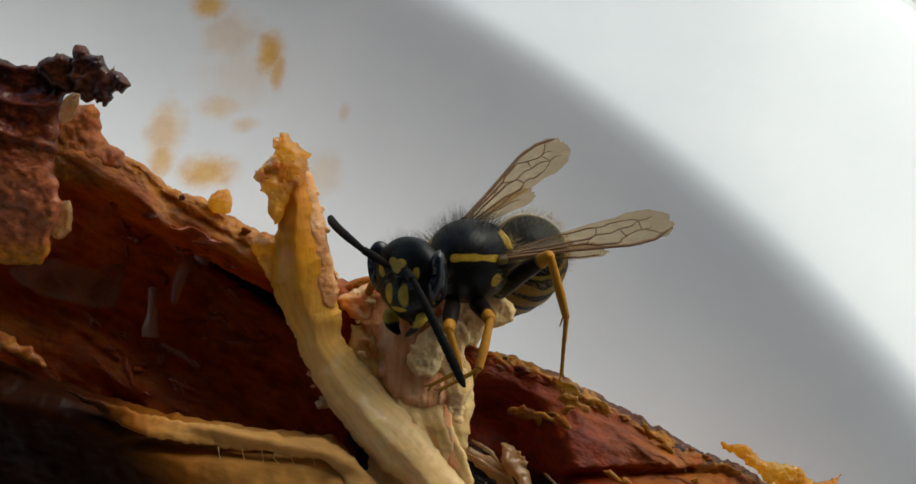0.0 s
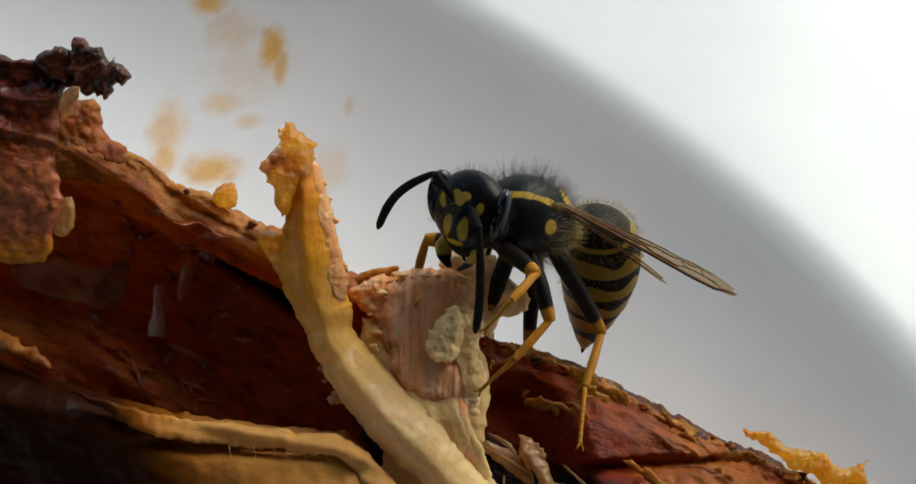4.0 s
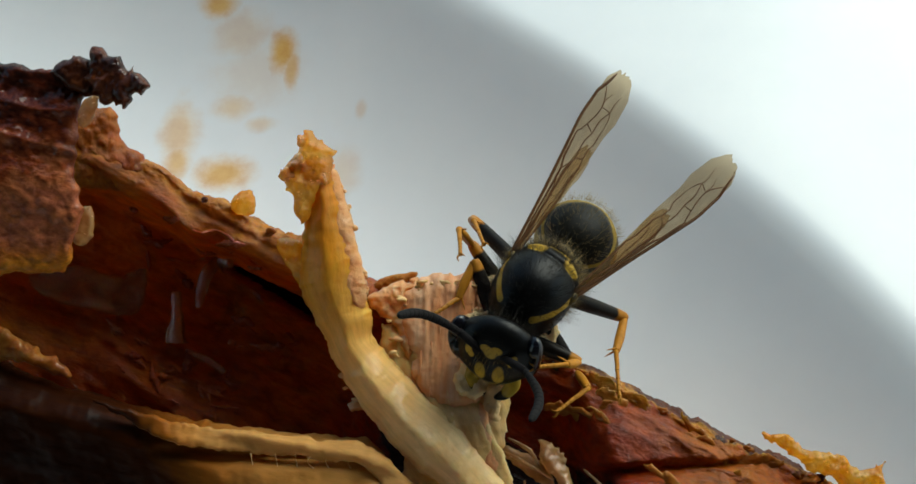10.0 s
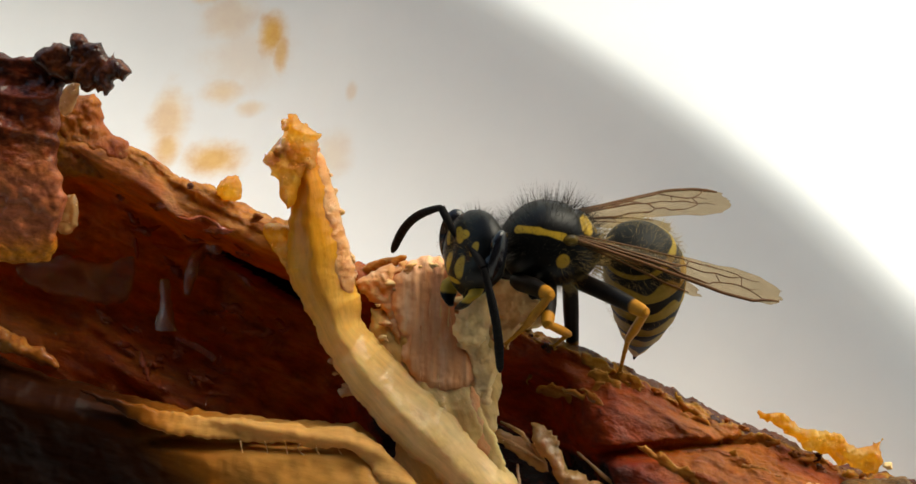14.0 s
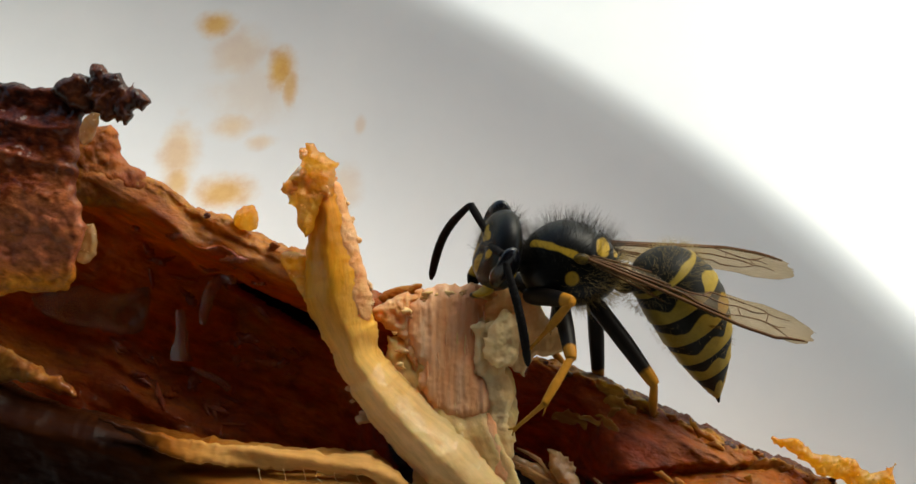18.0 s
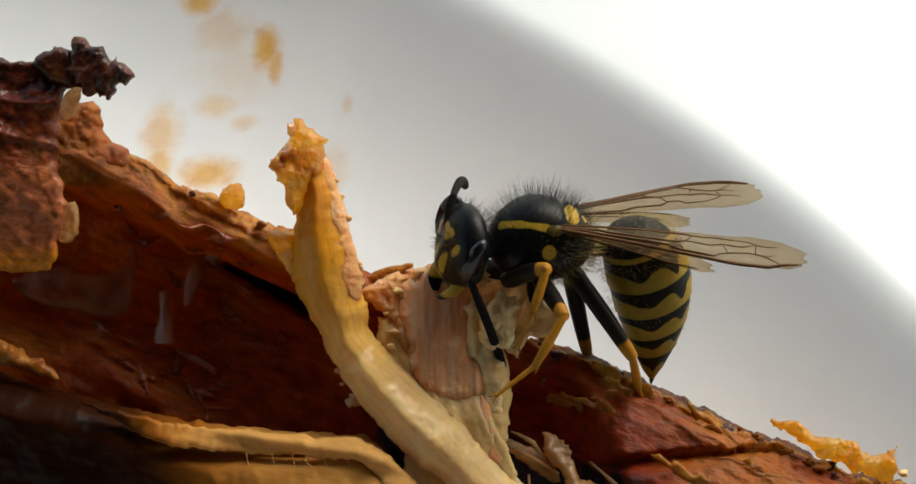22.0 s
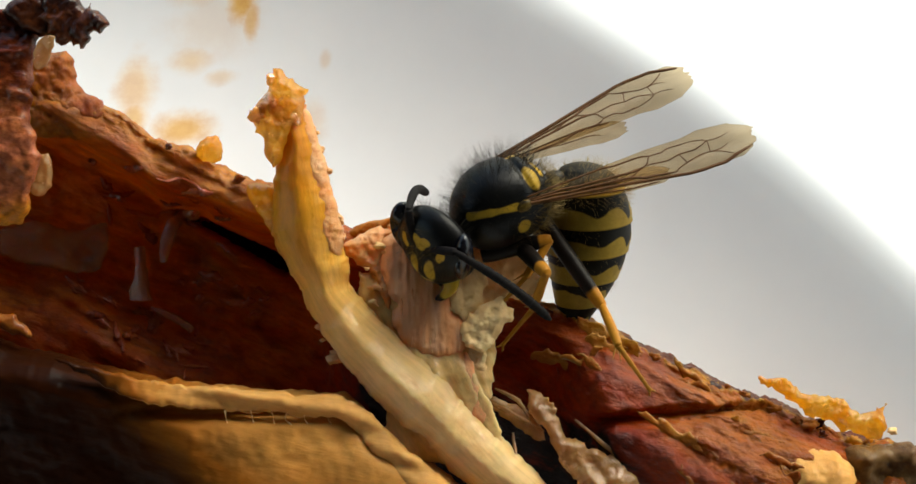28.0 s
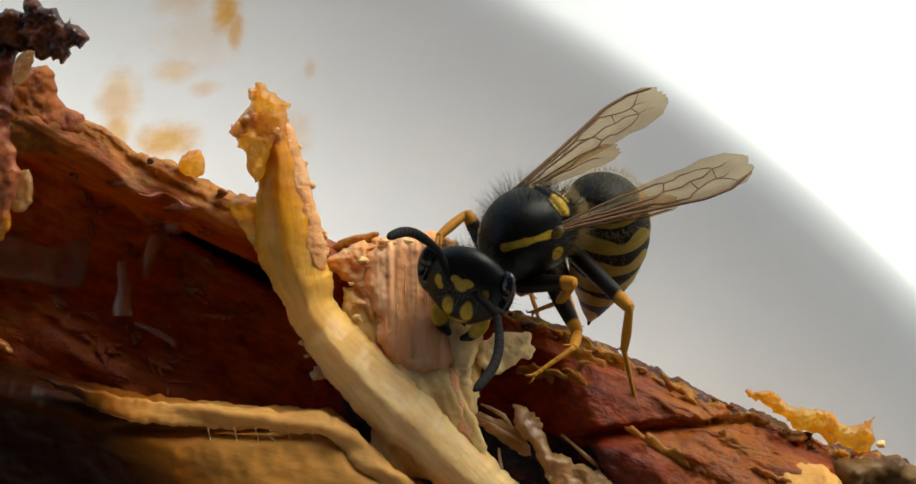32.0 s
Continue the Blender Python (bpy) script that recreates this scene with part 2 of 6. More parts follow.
co = tree.nodes.new("ShaderNodeTexCoord")
rough_edge = blotch(tree, 700, 4, 0.6)
total = None
for sx, sy, hw, hh, strength in SMEARS:
    mp = tree.nodes.new("ShaderNodeMapping")
    mp.inputs["Location"].default_value = (-sx / hw, -sy / hh, 0)
    mp.inputs["Scale"].default_value = (1000 / hw, 1000 / hh, 0)
    tree.links.new(co.outputs["Object"], mp.inputs["Vector"])
    ln = tree.nodes.new("ShaderNodeVectorMath")
    ln.operation = "LENGTH"
    tree.links.new(mp.outputs[0], ln.inputs[0])
    wob = tree.nodes.new("ShaderNodeMath")
    wob.operation = "ADD"
    tree.links.new(ln.outputs["Value"], wob.inputs[0])
    tree.links.new(rough_edge, wob.inputs[1])
    fall = tree.nodes.new("ShaderNodeMapRange")
    fall.interpolation_type = "SMOOTHERSTEP"
    fall.inputs["From Min"].default_value, fall.inputs["From Max"].default_value = 1.9, 0.6
    fall.inputs["To Min"].default_value, fall.inputs["To Max"].default_value = 0.0, strength
    tree.links.new(wob.outputs[0], fall.inputs["Value"])
    if total is None:
        total = fall.outputs[0]
    else:
        mx = tree.nodes.new("ShaderNodeMath")
        mx.operation = "MAXIMUM"
        tree.links.new(total, mx.inputs[0])
        tree.links.new(fall.outputs[0], mx.inputs[1])
        total = mx.outputs[0]
cloud = blotch(tree, 60, 5, 0.65)
white = ramp(tree, cloud, [(0.35, (0.76, 0.77, 0.77)), (0.65, (0.82, 0.82, 0.81))])
sauce = ramp(tree, rough_edge, [(0.3, (0.66, 0.31, 0.03)), (0.7, (0.80, 0.48, 0.09))])
tree.links.new(mix(tree, total, white, sauce), bs.inputs["Base Color"])
bs.inputs["Roughness"].default_value = 0.22
relief(tree, bs, [blotch(tree, 60, 2, 0.5)], 0.05, 0.0008)
CHINA = china
cloth, tree, bs = shader("white_cloth")
weave = blotch(tree, 900, 3, 0.6)
tree.links.new(ramp(tree, weave, [(0.3, (0.62, 0.62, 0.61)), (0.7, (0.76, 0.76, 0.75))]), bs.inputs["Base Color"])
bs.inputs["Roughness"].default_value = 0.9
relief(tree, bs, [weave], 0.5, 0.0004)
CLOTH = cloth
# dark surface for the unseen light blockers
blocker, tree, bs = shader("dark_blocker")
rubble = blotch(tree, 6, 6, 0.65)
tree.links.new(ramp(tree, rubble, [(0.3, (0.035, 0.03, 0.027)), (0.7, (0.06, 0.05, 0.045))]), bs.inputs["Base Color"])
bs.inputs["Roughness"].default_value = 0.95
relief(tree, bs, [rubble], 0.4, 0.01)
BLOCKER = blocker

# ---- shape helpers ----


def lattice(ix, iy, iz, seed):
    h = (ix * 374761393 + iy * 668265263 + iz * 1274126177 + seed * 974711) & 0xFFFFFFFF
    h = ((h ^ (h >> 13)) * 1274126177) & 0xFFFFFFFF
    return ((h ^ (h >> 16)) & 0xFFFF) / 32767.5 - 1.0


def smooth_noise(p, seed=0):
    """Value noise of an (n, 3) array, between -1 and 1."""
    i = np.floor(p).astype(np.int64)
    f = p - i
    f = f * f * (3 - 2 * f)
    out = np.zeros(len(p))
    for dx in (0, 1):
        for dy in (0, 1):
            for dz in (0, 1):
                k = np.where(dx, f[:, 0], 1 - f[:, 0]) * np.where(dy, f[:, 1], 1 - f[:, 1]) * np.where(dz, f[:, 2], 1 - f[:, 2])
                out += k * lattice(i[:, 0] + dx, i[:, 1] + dy, i[:, 2] + dz, seed)
    return out


def fbm(p, size, seed=0, octaves=4, gain=0.5):
    total, amp = np.zeros(len(p)), 1.0
    for o in range(octaves):
        total += amp * smooth_noise(p / size * 2.03 ** o + 17.3 * o, seed + o)
        amp *= gain
    return total


def smooth(a, b, x):
    k = np.clip((x - a) / (b - a), 0, 1)
    return k * k * (3 - 2 * k)


def to_world(p):
    """Layout millimetres to world metres."""
    p = np.asarray(p, float) * MM
    b = np.array(BASE)
    return p @ b[:3, :3].T + b[:3, 3]


def part(name, verts, faces, material, parent=None, label="", flat=False):
    me = bpy.data.meshes.new(name)
    me.from_pydata([tuple(v) for v in np.asarray(verts).tolist()], [], [tuple(f) for f in faces])
    me.update()
    if not flat:
        me.polygons.foreach_set("use_smooth", [True] * len(me.polygons))
    me.materials.append(material)
    ob = new(name, me)
    if parent is not None:
        ob.parent = parent
    if label:
        ob["label"] = label
    return ob


def grid_faces(rows, cols, wrap=False):
    r, c = np.meshgrid(np.arange(rows - 1), np.arange(cols if wrap else cols - 1), indexing="ij")
    a = r * cols + c
    b = r * cols + (c + 1) % cols
    return np.stack([a, b, b + cols, a + cols], -1).reshape(-1, 4).tolist()


def roughen(poly, step, amount, seed):
    """A polygon with its edges cut up and frayed."""
    p = np.array(poly, float)
    out = []
    for a, b in zip(p, np.roll(p, -1, 0)):
        n = max(1, int(np.hypot(*(b - a)) / step))
        out += [a + (b - a) * k / n for k in range(n)]
    out = np.array(out)
    for k in range(2):
        out = 0.25 * np.roll(out, 1, 0) + 0.5 * out + 0.25 * np.roll(out, -1, 0)
    fine = []
    for a, b in zip(out, np.roll(out, -1, 0)):
        fine += [a, a + (b - a) / 3, a + (b - a) * 2 / 3]
    out = np.array(fine)
    q = np.c_[out, np.zeros(len(out))]
    out[:, 0] += 0.5 * amount * fbm(q, step * 0.7, seed + 20, 2, 0.7)
    out[:, 1] += 0.5 * amount * fbm(q, step * 0.7, seed + 60, 2, 0.7)
    out[:, 0] += amount * fbm(q, step * 3, seed, 3, 0.7)
    out[:, 1] += amount * fbm(q, step * 3, seed + 40, 3, 0.7)
    return out


def slab(poly, depth, thick, roundness, cell=0.14, fray=0.12, seed=0, lumps=0.15, lump_size=1.2, fine=0.05, back=0.6):
    """A closed lump whose outline in the view plane is poly; depth(u, v) gives the middle of it in w."""
    poly = roughen(poly, 0.35, fray, seed)
    lo, hi = poly.min(0) - cell, poly.max(0) + cell
    us, vs = np.arange(lo[0], hi[0] + cell, cell), np.arange(lo[1], hi[1] + cell, cell)
    gu, gv = np.meshgrid(us, vs)
    pts = np.c_[gu.ravel(), gv.ravel()]
    a, b = poly, np.roll(poly, -1, 0)
    inside = np.zeros(len(pts), bool)
    best = np.full(len(pts), 1e9)
    near = pts.copy()
    for p, q in zip(a, b):
        cross = (p[1] > pts[:, 1]) != (q[1] > pts[:, 1])
        dy = q[1] - p[1] if abs(q[1] - p[1]) > 1e-9 else 1e-9
        inside ^= cross & (pts[:, 0] < (q[0] - p[0]) * (pts[:, 1] - p[1]) / dy + p[0])
        d = q - p
        k = np.clip(((pts - p) @ d) / max(d @ d, 1e-12), 0, 1)
        c = p + k[:, None] * d
        r = np.hypot(*(pts - c).T)
        m = r < best
        best[m], near[m] = r[m], c[m]
    dist = np.where(inside, best, 0.0)
    pos = np.where(inside[:, None], pts, near)
    rows, cols = gu.shape
    quads = np.array(grid_faces(rows, cols))
    quads = quads[inside[quads].any(1)]
    used = np.unique(quads)
    remap = np.full(len(pts), -1)
    remap[used] = np.arange(len(used))
    pos, dist, quads = pos[used], dist[used], remap[quads]
    k = np.clip(dist / roundness, 0, 1)
    round_ = np.sqrt(np.clip(1 - (1 - k) ** 2, 0, 1))
    mid = depth(pos[:, 0], pos[:, 1])
    p3 = np.c_[pos, mid]
    wob = lumps * fbm(p3, lump_size, seed + 5) + fine * fbm(p3, 0.35, seed + 9, 3, 0.7)
    n = len(pos)
    front = np.c_[pos, mid + round_ * (thick + wob)]
    rear = np.c_[pos, mid - round_ * thick * back]
    edge = dist <= 0
    verts = np.r_[front, rear]
    link = np.arange(2 * n)
    link[n:][edge] = np.arange(n)[edge]
    faces = [f.tolist() for f in quads] + [f for f in (link[quads[:, ::-1] + n]).tolist()]
    faces = [f for f in faces if len(set(f)) > 2]
    faces = [list(dict.fromkeys(f)) for f in faces]
    return verts, faces


def tube(path, radii, sides=12, flatten=1.0, seed=0, wobble=0.0, steps=8, normal=(0, 0, 1)):
    """A closed sweep along a smoothed path of (u, v, w); radii at its points; flatten is the thickness against the width."""
    p = np.array(path, float)
    t = np.linspace(0, len(p) - 1, (len(p) - 1) * steps + 1)
    i = np.clip(t.astype(int), 0, len(p) - 2)
    f = (t - i)[:, None]
    p0, p1, p2, p3 = p[np.maximum(i - 1, 0)], p[i], p[i + 1], p[np.minimum(i + 2, len(p) - 1)]
    c = 0.5 * (2 * p1 + (p2 - p0) * f + (2 * p0 - 5 * p1 + 4 * p2 - p3) * f ** 2 + (3 * p1 - p0 - 3 * p2 + p3) * f ** 3)
    r = np.interp(t, np.arange(len(p)), radii)
    tan = np.gradient(c, axis=0)
    tan /= np.linalg.norm(tan, axis=1, keepdims=True) + 1e-12
    nrm = np.tile(np.array(normal, float), (len(c), 1))
    side = np.cross(tan, nrm)
    side /= np.linalg.norm(side, axis=1, keepdims=True) + 1e-12
    nrm = np.cross(side, tan)
    ang = np.linspace(0, 2 * np.pi, sides, endpoint=False)
    ring = c[:, None] + r[:, None, None] * (np.cos(ang)[None, :, None] * side[:, None] + flatten * np.sin(ang)[None, :, None] * nrm[:, None])
    v = ring.reshape(-1, 3)
    if wobble:
        cc = np.repeat(c, sides, 0)
        v = cc + (v - cc) * (1 + wobble * fbm(v, max(np.mean(radii) * 1.5, 0.1), seed, 3))[:, None]
    n = len(c)
    faces = grid_faces(n, sides, True) + [list(range(sides))[::-1], list(range((n - 1) * sides, n * sides))]
    return v, faces


def lathe(profile, sides, centre):
    p = np.array(profile, float)
    ang = np.linspace(0, 2 * np.pi, sides, endpoint=False)
    v = np.stack([p[:, None, 0] * np.cos(ang) + centre[0], p[:, None, 0] * np.sin(ang) + centre[1], np.repeat(p[:, 1:2], sides, 1)], -1)
    return v.reshape(-1, 3) * MM, grid_faces(len(p), sides, True)


# ---- plate and table ----
r = np.array([0.5, 40, 72, 75, 78, 80, 82.1, 84.3, 86.5, 88.2, 89.4, 90.2, 90.75, 91.1, 91.5, 92.2, 95, 101, 108, 110, 111, 110, 104, 94, 86, 78, 60, 58, 55, 54, 0.5])
z = np.array([0.0, 0, 0, 0.22, 0.7, 1.2, 1.85, 2.7, 3.7, 4.6, 5.25, 5.62, 5.76, 5.81, 5.82, 5.82, 5.75, 5.6, 5.5, 5.3, 4.9, 4.4, 4.2, 3.6, 0.4, -2.2, -3.4, -5, -5, -3.2, -3.2])
pv, pf = lathe(np.c_[r, z], 256, (-50.8, -50.8))
plate = tagged(part("plate", pv, [f[::-1] for f in pf], CHINA), "white glazed china plate with sauce smears, holding meat", "plate")
s = 0.6
top = [(-s, -s, -0.005), (s, -s, -0.005), (s, s, -0.005), (-s, s, -0.005)]
low = [(x, y, -0.03) for x, y, _ in top]
table = tagged(part("table_top", top + low, [(0, 1, 2, 3), (7, 6, 5, 4), (0, 4, 5, 1), (1, 5, 6, 2), (2, 6, 7, 3), (3, 7, 4, 0)], CLOTH, flat=True), "table covered with a plain white cloth", "table", kind="structure")

def box(lo, hi):
    v = [(x, y, z) for x in (lo[0], hi[0]) for y in (lo[1], hi[1]) for z in (lo[2], hi[2])]
    return v, [(0, 1, 3, 2), (4, 6, 7, 5), (0, 4, 5, 1), (2, 3, 7, 6), (0, 2, 6, 4), (1, 5, 7, 3)]


# added unseen blockers behind and over the viewer, sky open on the far side
tagged(part("light_block_south", *box((-1.6, -0.75, -0.75), (1.6, -0.65, 0.9)), BLOCKER, flat=True), "dark unseen wall added to block light", "wall", kind="structure")
tagged(part("ceiling", *box((-1.6, -0.75, 0.9), (1.6, 0.22, 0.98)), BLOCKER, flat=True), "dark unseen ceiling added to block light", "ceiling", kind="structure")

# ---- the piece of meat ----
FOOT = Vector((-0.012, 0.0, 0.0))
meat = new("roast_meat")
meat.location = FOOT
tagged(meat, "torn dark braised meat with skin and tendons, on a plate", "meat")


def meat_part(name, shape, material, label="", tone=None, grain=(0.0, 1.0), along=None):
    """A piece of the meat; its fibres run at an angle in the view plane, drawn out by a factor, or as along() tells."""
    ob = part(name, to_world(shape[0]) - np.array(FOOT), shape[1], material, meat, label)
    p = np.asarray(shape[0], float)
    ca, sa = math.cos(radians(grain[0])), math.sin(radians(grain[0]))
    run = np.c_[(p[:, 0] * ca + p[:, 1] * sa) * grain[1], p[:, 1] * ca - p[:, 0] * sa, p[:, 2]] if along is None else along(p)
    ob.data.attributes.new("flow", "FLOAT_VECTOR", "POINT").data.foreach_set("vector", run.astype(np.float32).ravel())
    if tone is not None:
        ob.data.attributes.new("pattern", "FLOAT", "POINT").data.foreach_set("value", np.asarray(tone(p[:, 0], p[:, 1], p[:, 2]), np.float32))
    return ob


RIDGE = [(-48, 3), (-36, 6.5), (-26, 8.2), (-19.04, 6.6), (-17.6, 6.1), (-16.4, 5.4), (-14.73, 4.58), (-13.3, 3.45), (-11.59, 2.98), (-9.58, 1.86), (-7.87, 1.36), (-6.44, 0.38), (-4.73, -0.66), (-2.2, -1.4), (0.15, -2.6), (1.87, -3.62), (4.16, -3.99), (7.03, -5.03), (9.9, -6.42), (12.77, -7.8), (15.64, -8.96), (18.51, -10.29), (21.36, -10.87), (22.51, -11.23), (23.09, -11.93), (23.16, -12.73)]
SKIN_EDGE = [(-26.25, 9.56), (-21.95, 9.33), (-20.34, 9.07), (-19.00, 8.95), (-17.66, 8.77), (-17.44, 8.10), (-17.85, 6.36), (-17.89, 4.76), (-17.66, 3.15), (-17.60, 2.08), (-17.99, 0.74), (-18.43, -0.55), (-19.18, -0.39), (-20.79, -0.49), (-21.86, -0.71), (-26.15, -1.07)]
CURL_EDGE = [(-17.34, 9.76), (-16.86, 9.93), (-15.84, 9.88), (-15.52, 9.32), (-14.57, 8.13), (-14.92, 7.86), (-15.10, 7.32), (-15.63, 7.18), (-16.44, 7.44), (-17.51, 7.57), (-17.66, 8.77), (-16.99, 9.18)]
FATBIT_EDGE = [(-17.59, 7.40), (-16.74, 7.99), (-16.47, 7.67), (-16.86, 6.74), (-17.52, 6.01), (-17.79, 6.33)]
FATCUBE_EDGE = [(-18.10, 2.59), (-17.36, 2.79), (-17.21, 1.83), (-17.42, 0.73), (-18.30, 0.51)]
TENL = [(-7.25, 5.0), (-7.35, 4.4), (-7.4, 3.29), (-7.47, 1.91), (-7.59, 0.54), (-7.8, -0.83), (-7.24, -2.06), (-6.32, -3.56), (-5.76, -4.92), (-4.93, -6.28), (-3.68, -7.64), (-2.52, -9), (-1.59, -9.65), (0.45, -11.62), (1.73, -13.07)]
TENR = [(-6.35, 5.05), (-6.1, 4.5), (-5.64, 3.3), (-5.27, 1.93), (-4.85, 0.57), (-4.43, -0.8), (-4.42, -1.9), (-4.21, -3.54), (-2.83, -4.89), (-1.23, -6.25), (0.43, -7.6), (1.53, -8.96), (3.31, -11.02), (5.11, -12.55), (6.14, -13.66)]
CAP_EDGE = [(-8.5, 4.15), (-8.29, 4.74), (-7.68, 5.06), (-7.46, 5.8), (-7.62, 6.55), (-7.35, 6.18), (-7.09, 6.39), (-6.56, 5.91), (-5.7, 5.67), (-5.81, 5.13), (-6.29, 4.79), (-6.2, 4.15), (-6.6, 3.14), (-6.9, 2.66), (-7.15, 1.81), (-7.42, 2.34), (-7.9, 2.66), (-8.29, 3.41)]
WEB_EDGE = [(-8.95, 0.87), (-9.06, 1.25), (-8.62, 1.41), (-8.03, 1.24), (-7.35, 1.35), (-7.22, 0.48), (-7.09, -0.87), (-7.49, -1.41), (-8.03, -0.32)]
BLOCK_EDGE = [(-3.05, -1.43), (-2.59, -0.75), (-2.1, -0.29), (-1.5, -0.4), (-0.87, -0.26), (-0.06, -0.18), (0.9, -0.08), (1.06, -0.89), (0.78, -1.98), (0.67, -3.34), (1.02, -4.56), (1.37, -5.78), (0.88, -6.46), (-0.21, -6.6), (-1.5, -6.4), (-2.2, -5.2), (-2.4, -3.87), (-2.8, -2.79)]
CRUMBLY_EDGE = [(-4.5, -1.64), (-4.21, -1.2), (-3.45, -1.2), (-2.77, -0.74), (-2.09, -0.5), (-2.09, -1.42), (-2.47, -2.24), (-2.04, -3.46), (-1.83, -4.68), (-2.59, -4.27), (-3.04, -3.45), (-3.45, -2.78), (-4.05, -2.37)]
SPLINT_EDGE = [(-4.46, -0.67), (-3.52, -0.4), (-2.08, -0.1), (-1.94, -0.4), (-2.69, -0.78), (-3.52, -1.11), (-4.3, -1.33), (-4.57, -1.58)]
CURTAIN_EDGE = [(0.29, -2.23), (0.89, -1.64), (1.83, -2.02), (2.01, -3.31), (1.69, -4.25), (2.22, -4.92), (2.3, -6.0), (2.11, -6.53), (1.89, -7.74), (1.28, -7.34), (1.2, -6.26), (0.88, -5.19), (0.4, -3.84)]
FLAP_EDGE = [(0.9, -0.18), (1.85, -0.08), (3.08, -0.41), (3.76, -1.45), (4.31, -2.13), (4.71, -2.68), (4.6, -3.64), (3.95, -4.07), (3.73, -3.5), (3.29, -3.8), (3.18, -4.61), (2.31, -4.39), (1.93, -3.9), (0.89, -3.49), (0.62, -2.26), (0.79, -0.89)]
LUMP_EDGE = [(-0.84, -3.75), (-0.67, -3.13), (-0.01, -2.43), (0.78, -1.6), (1.47, -1.99), (1.67, -2.67), (1.23, -3.22), (1.43, -3.81), (1.12, -4.36), (0.31, -4.43), (-0.37, -4.23)]
RIB_EDGE = [(-29.0, -2.5), (-25.0, -3.8), (-22.0, -4.9), (-19.75, -5.9), (-17.74, -6.34), (-15.22, -6.91), (-12.96, -7.53), (-9.16, -7.84), (-5.87, -8.14), (-4.59, -8.16), (-3.58, -8.73), (-2.33, -10.08), (-0.56, -11.34), (0.96, -12.34), (2.47, -14.72), (-9.28, -17.5), (-29.0, -17.0)]
CHUNK_EDGE = [(9.91, -13.08), (11.12, -12.13), (12.73, -11.59), (14.61, -11.10), (16.48, -10.91), (18.36, -10.99), (18.79, -11.58), (18.83, -13.19), (18.61, -14.52), (10.30, -14.42)]
FLAKE_EDGE = [(14.45, -7.86), (15.26, -7.63), (17.15, -8.47), (19.04, -8.90), (19.84, -9.31), (20.39, -9.19), (20.80, -8.57), (20.60, -9.86), (20.92, -10.76), (19.29, -10.47), (17.40, -9.68), (15.52, -8.44)]
SHRED_EDGE = [(3.57, -7.79), (4.51, -8.22), (5.18, -8.97), (5.39, -10.05), (6.52, -10.32), (7.87, -11.03), (8.9, -12.2), (8.6, -13.3), (6.9, -13.2), (5.6, -11.9), (4.91, -10.32), (3.97, -9.51), (3.89, -8.7)]
TANGLE_EDGE = [(1.36, -8.38), (2.49, -8.22), (3.7, -8.85), (4.24, -9.66), (4.78, -10.33), (4.37, -10.73), (3.7, -10.06), (3.03, -9.52), (2.22, -8.98), (1.54, -8.84)]
OLIVE_EDGE = [(-24.35, -2.11), (-22.67, -2.93), (-20.43, -4.02), (-19.03, -4.84), (-18.06, -5.25), (-18.47, -5.73), (-19.58, -5.40), (-20.98, -4.86), (-22.65, -4.88), (-24.32, -5.17)]
JELLY_EDGE = [(-19.25, -0.16), (-17.82, -1.00), (-15.97, -0.27), (-16.04, -2.41), (-17.09, -3.04), (-18.66, -2.57), (-20.94, -2.17), (-22.38, -1.04)]
BEAD = [(-11.71, -0.02), (-12.41, -0.03), (-12.97, -0.65), (-13.24, -1.49), (-13.37, -2.34)]
DRIP = [(-14.48, -1.56), (-14.41, -2.99), (-14.46, -4.13)]
STREAK = [(-14.02, -4.56), (-13.02, -4.98), (-12.30, -5.40), (-12.01, -5.68)]


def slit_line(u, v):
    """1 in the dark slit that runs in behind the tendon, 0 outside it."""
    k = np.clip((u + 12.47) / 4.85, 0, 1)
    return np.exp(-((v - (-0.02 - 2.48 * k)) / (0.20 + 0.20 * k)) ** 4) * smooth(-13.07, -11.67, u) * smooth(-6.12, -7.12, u)


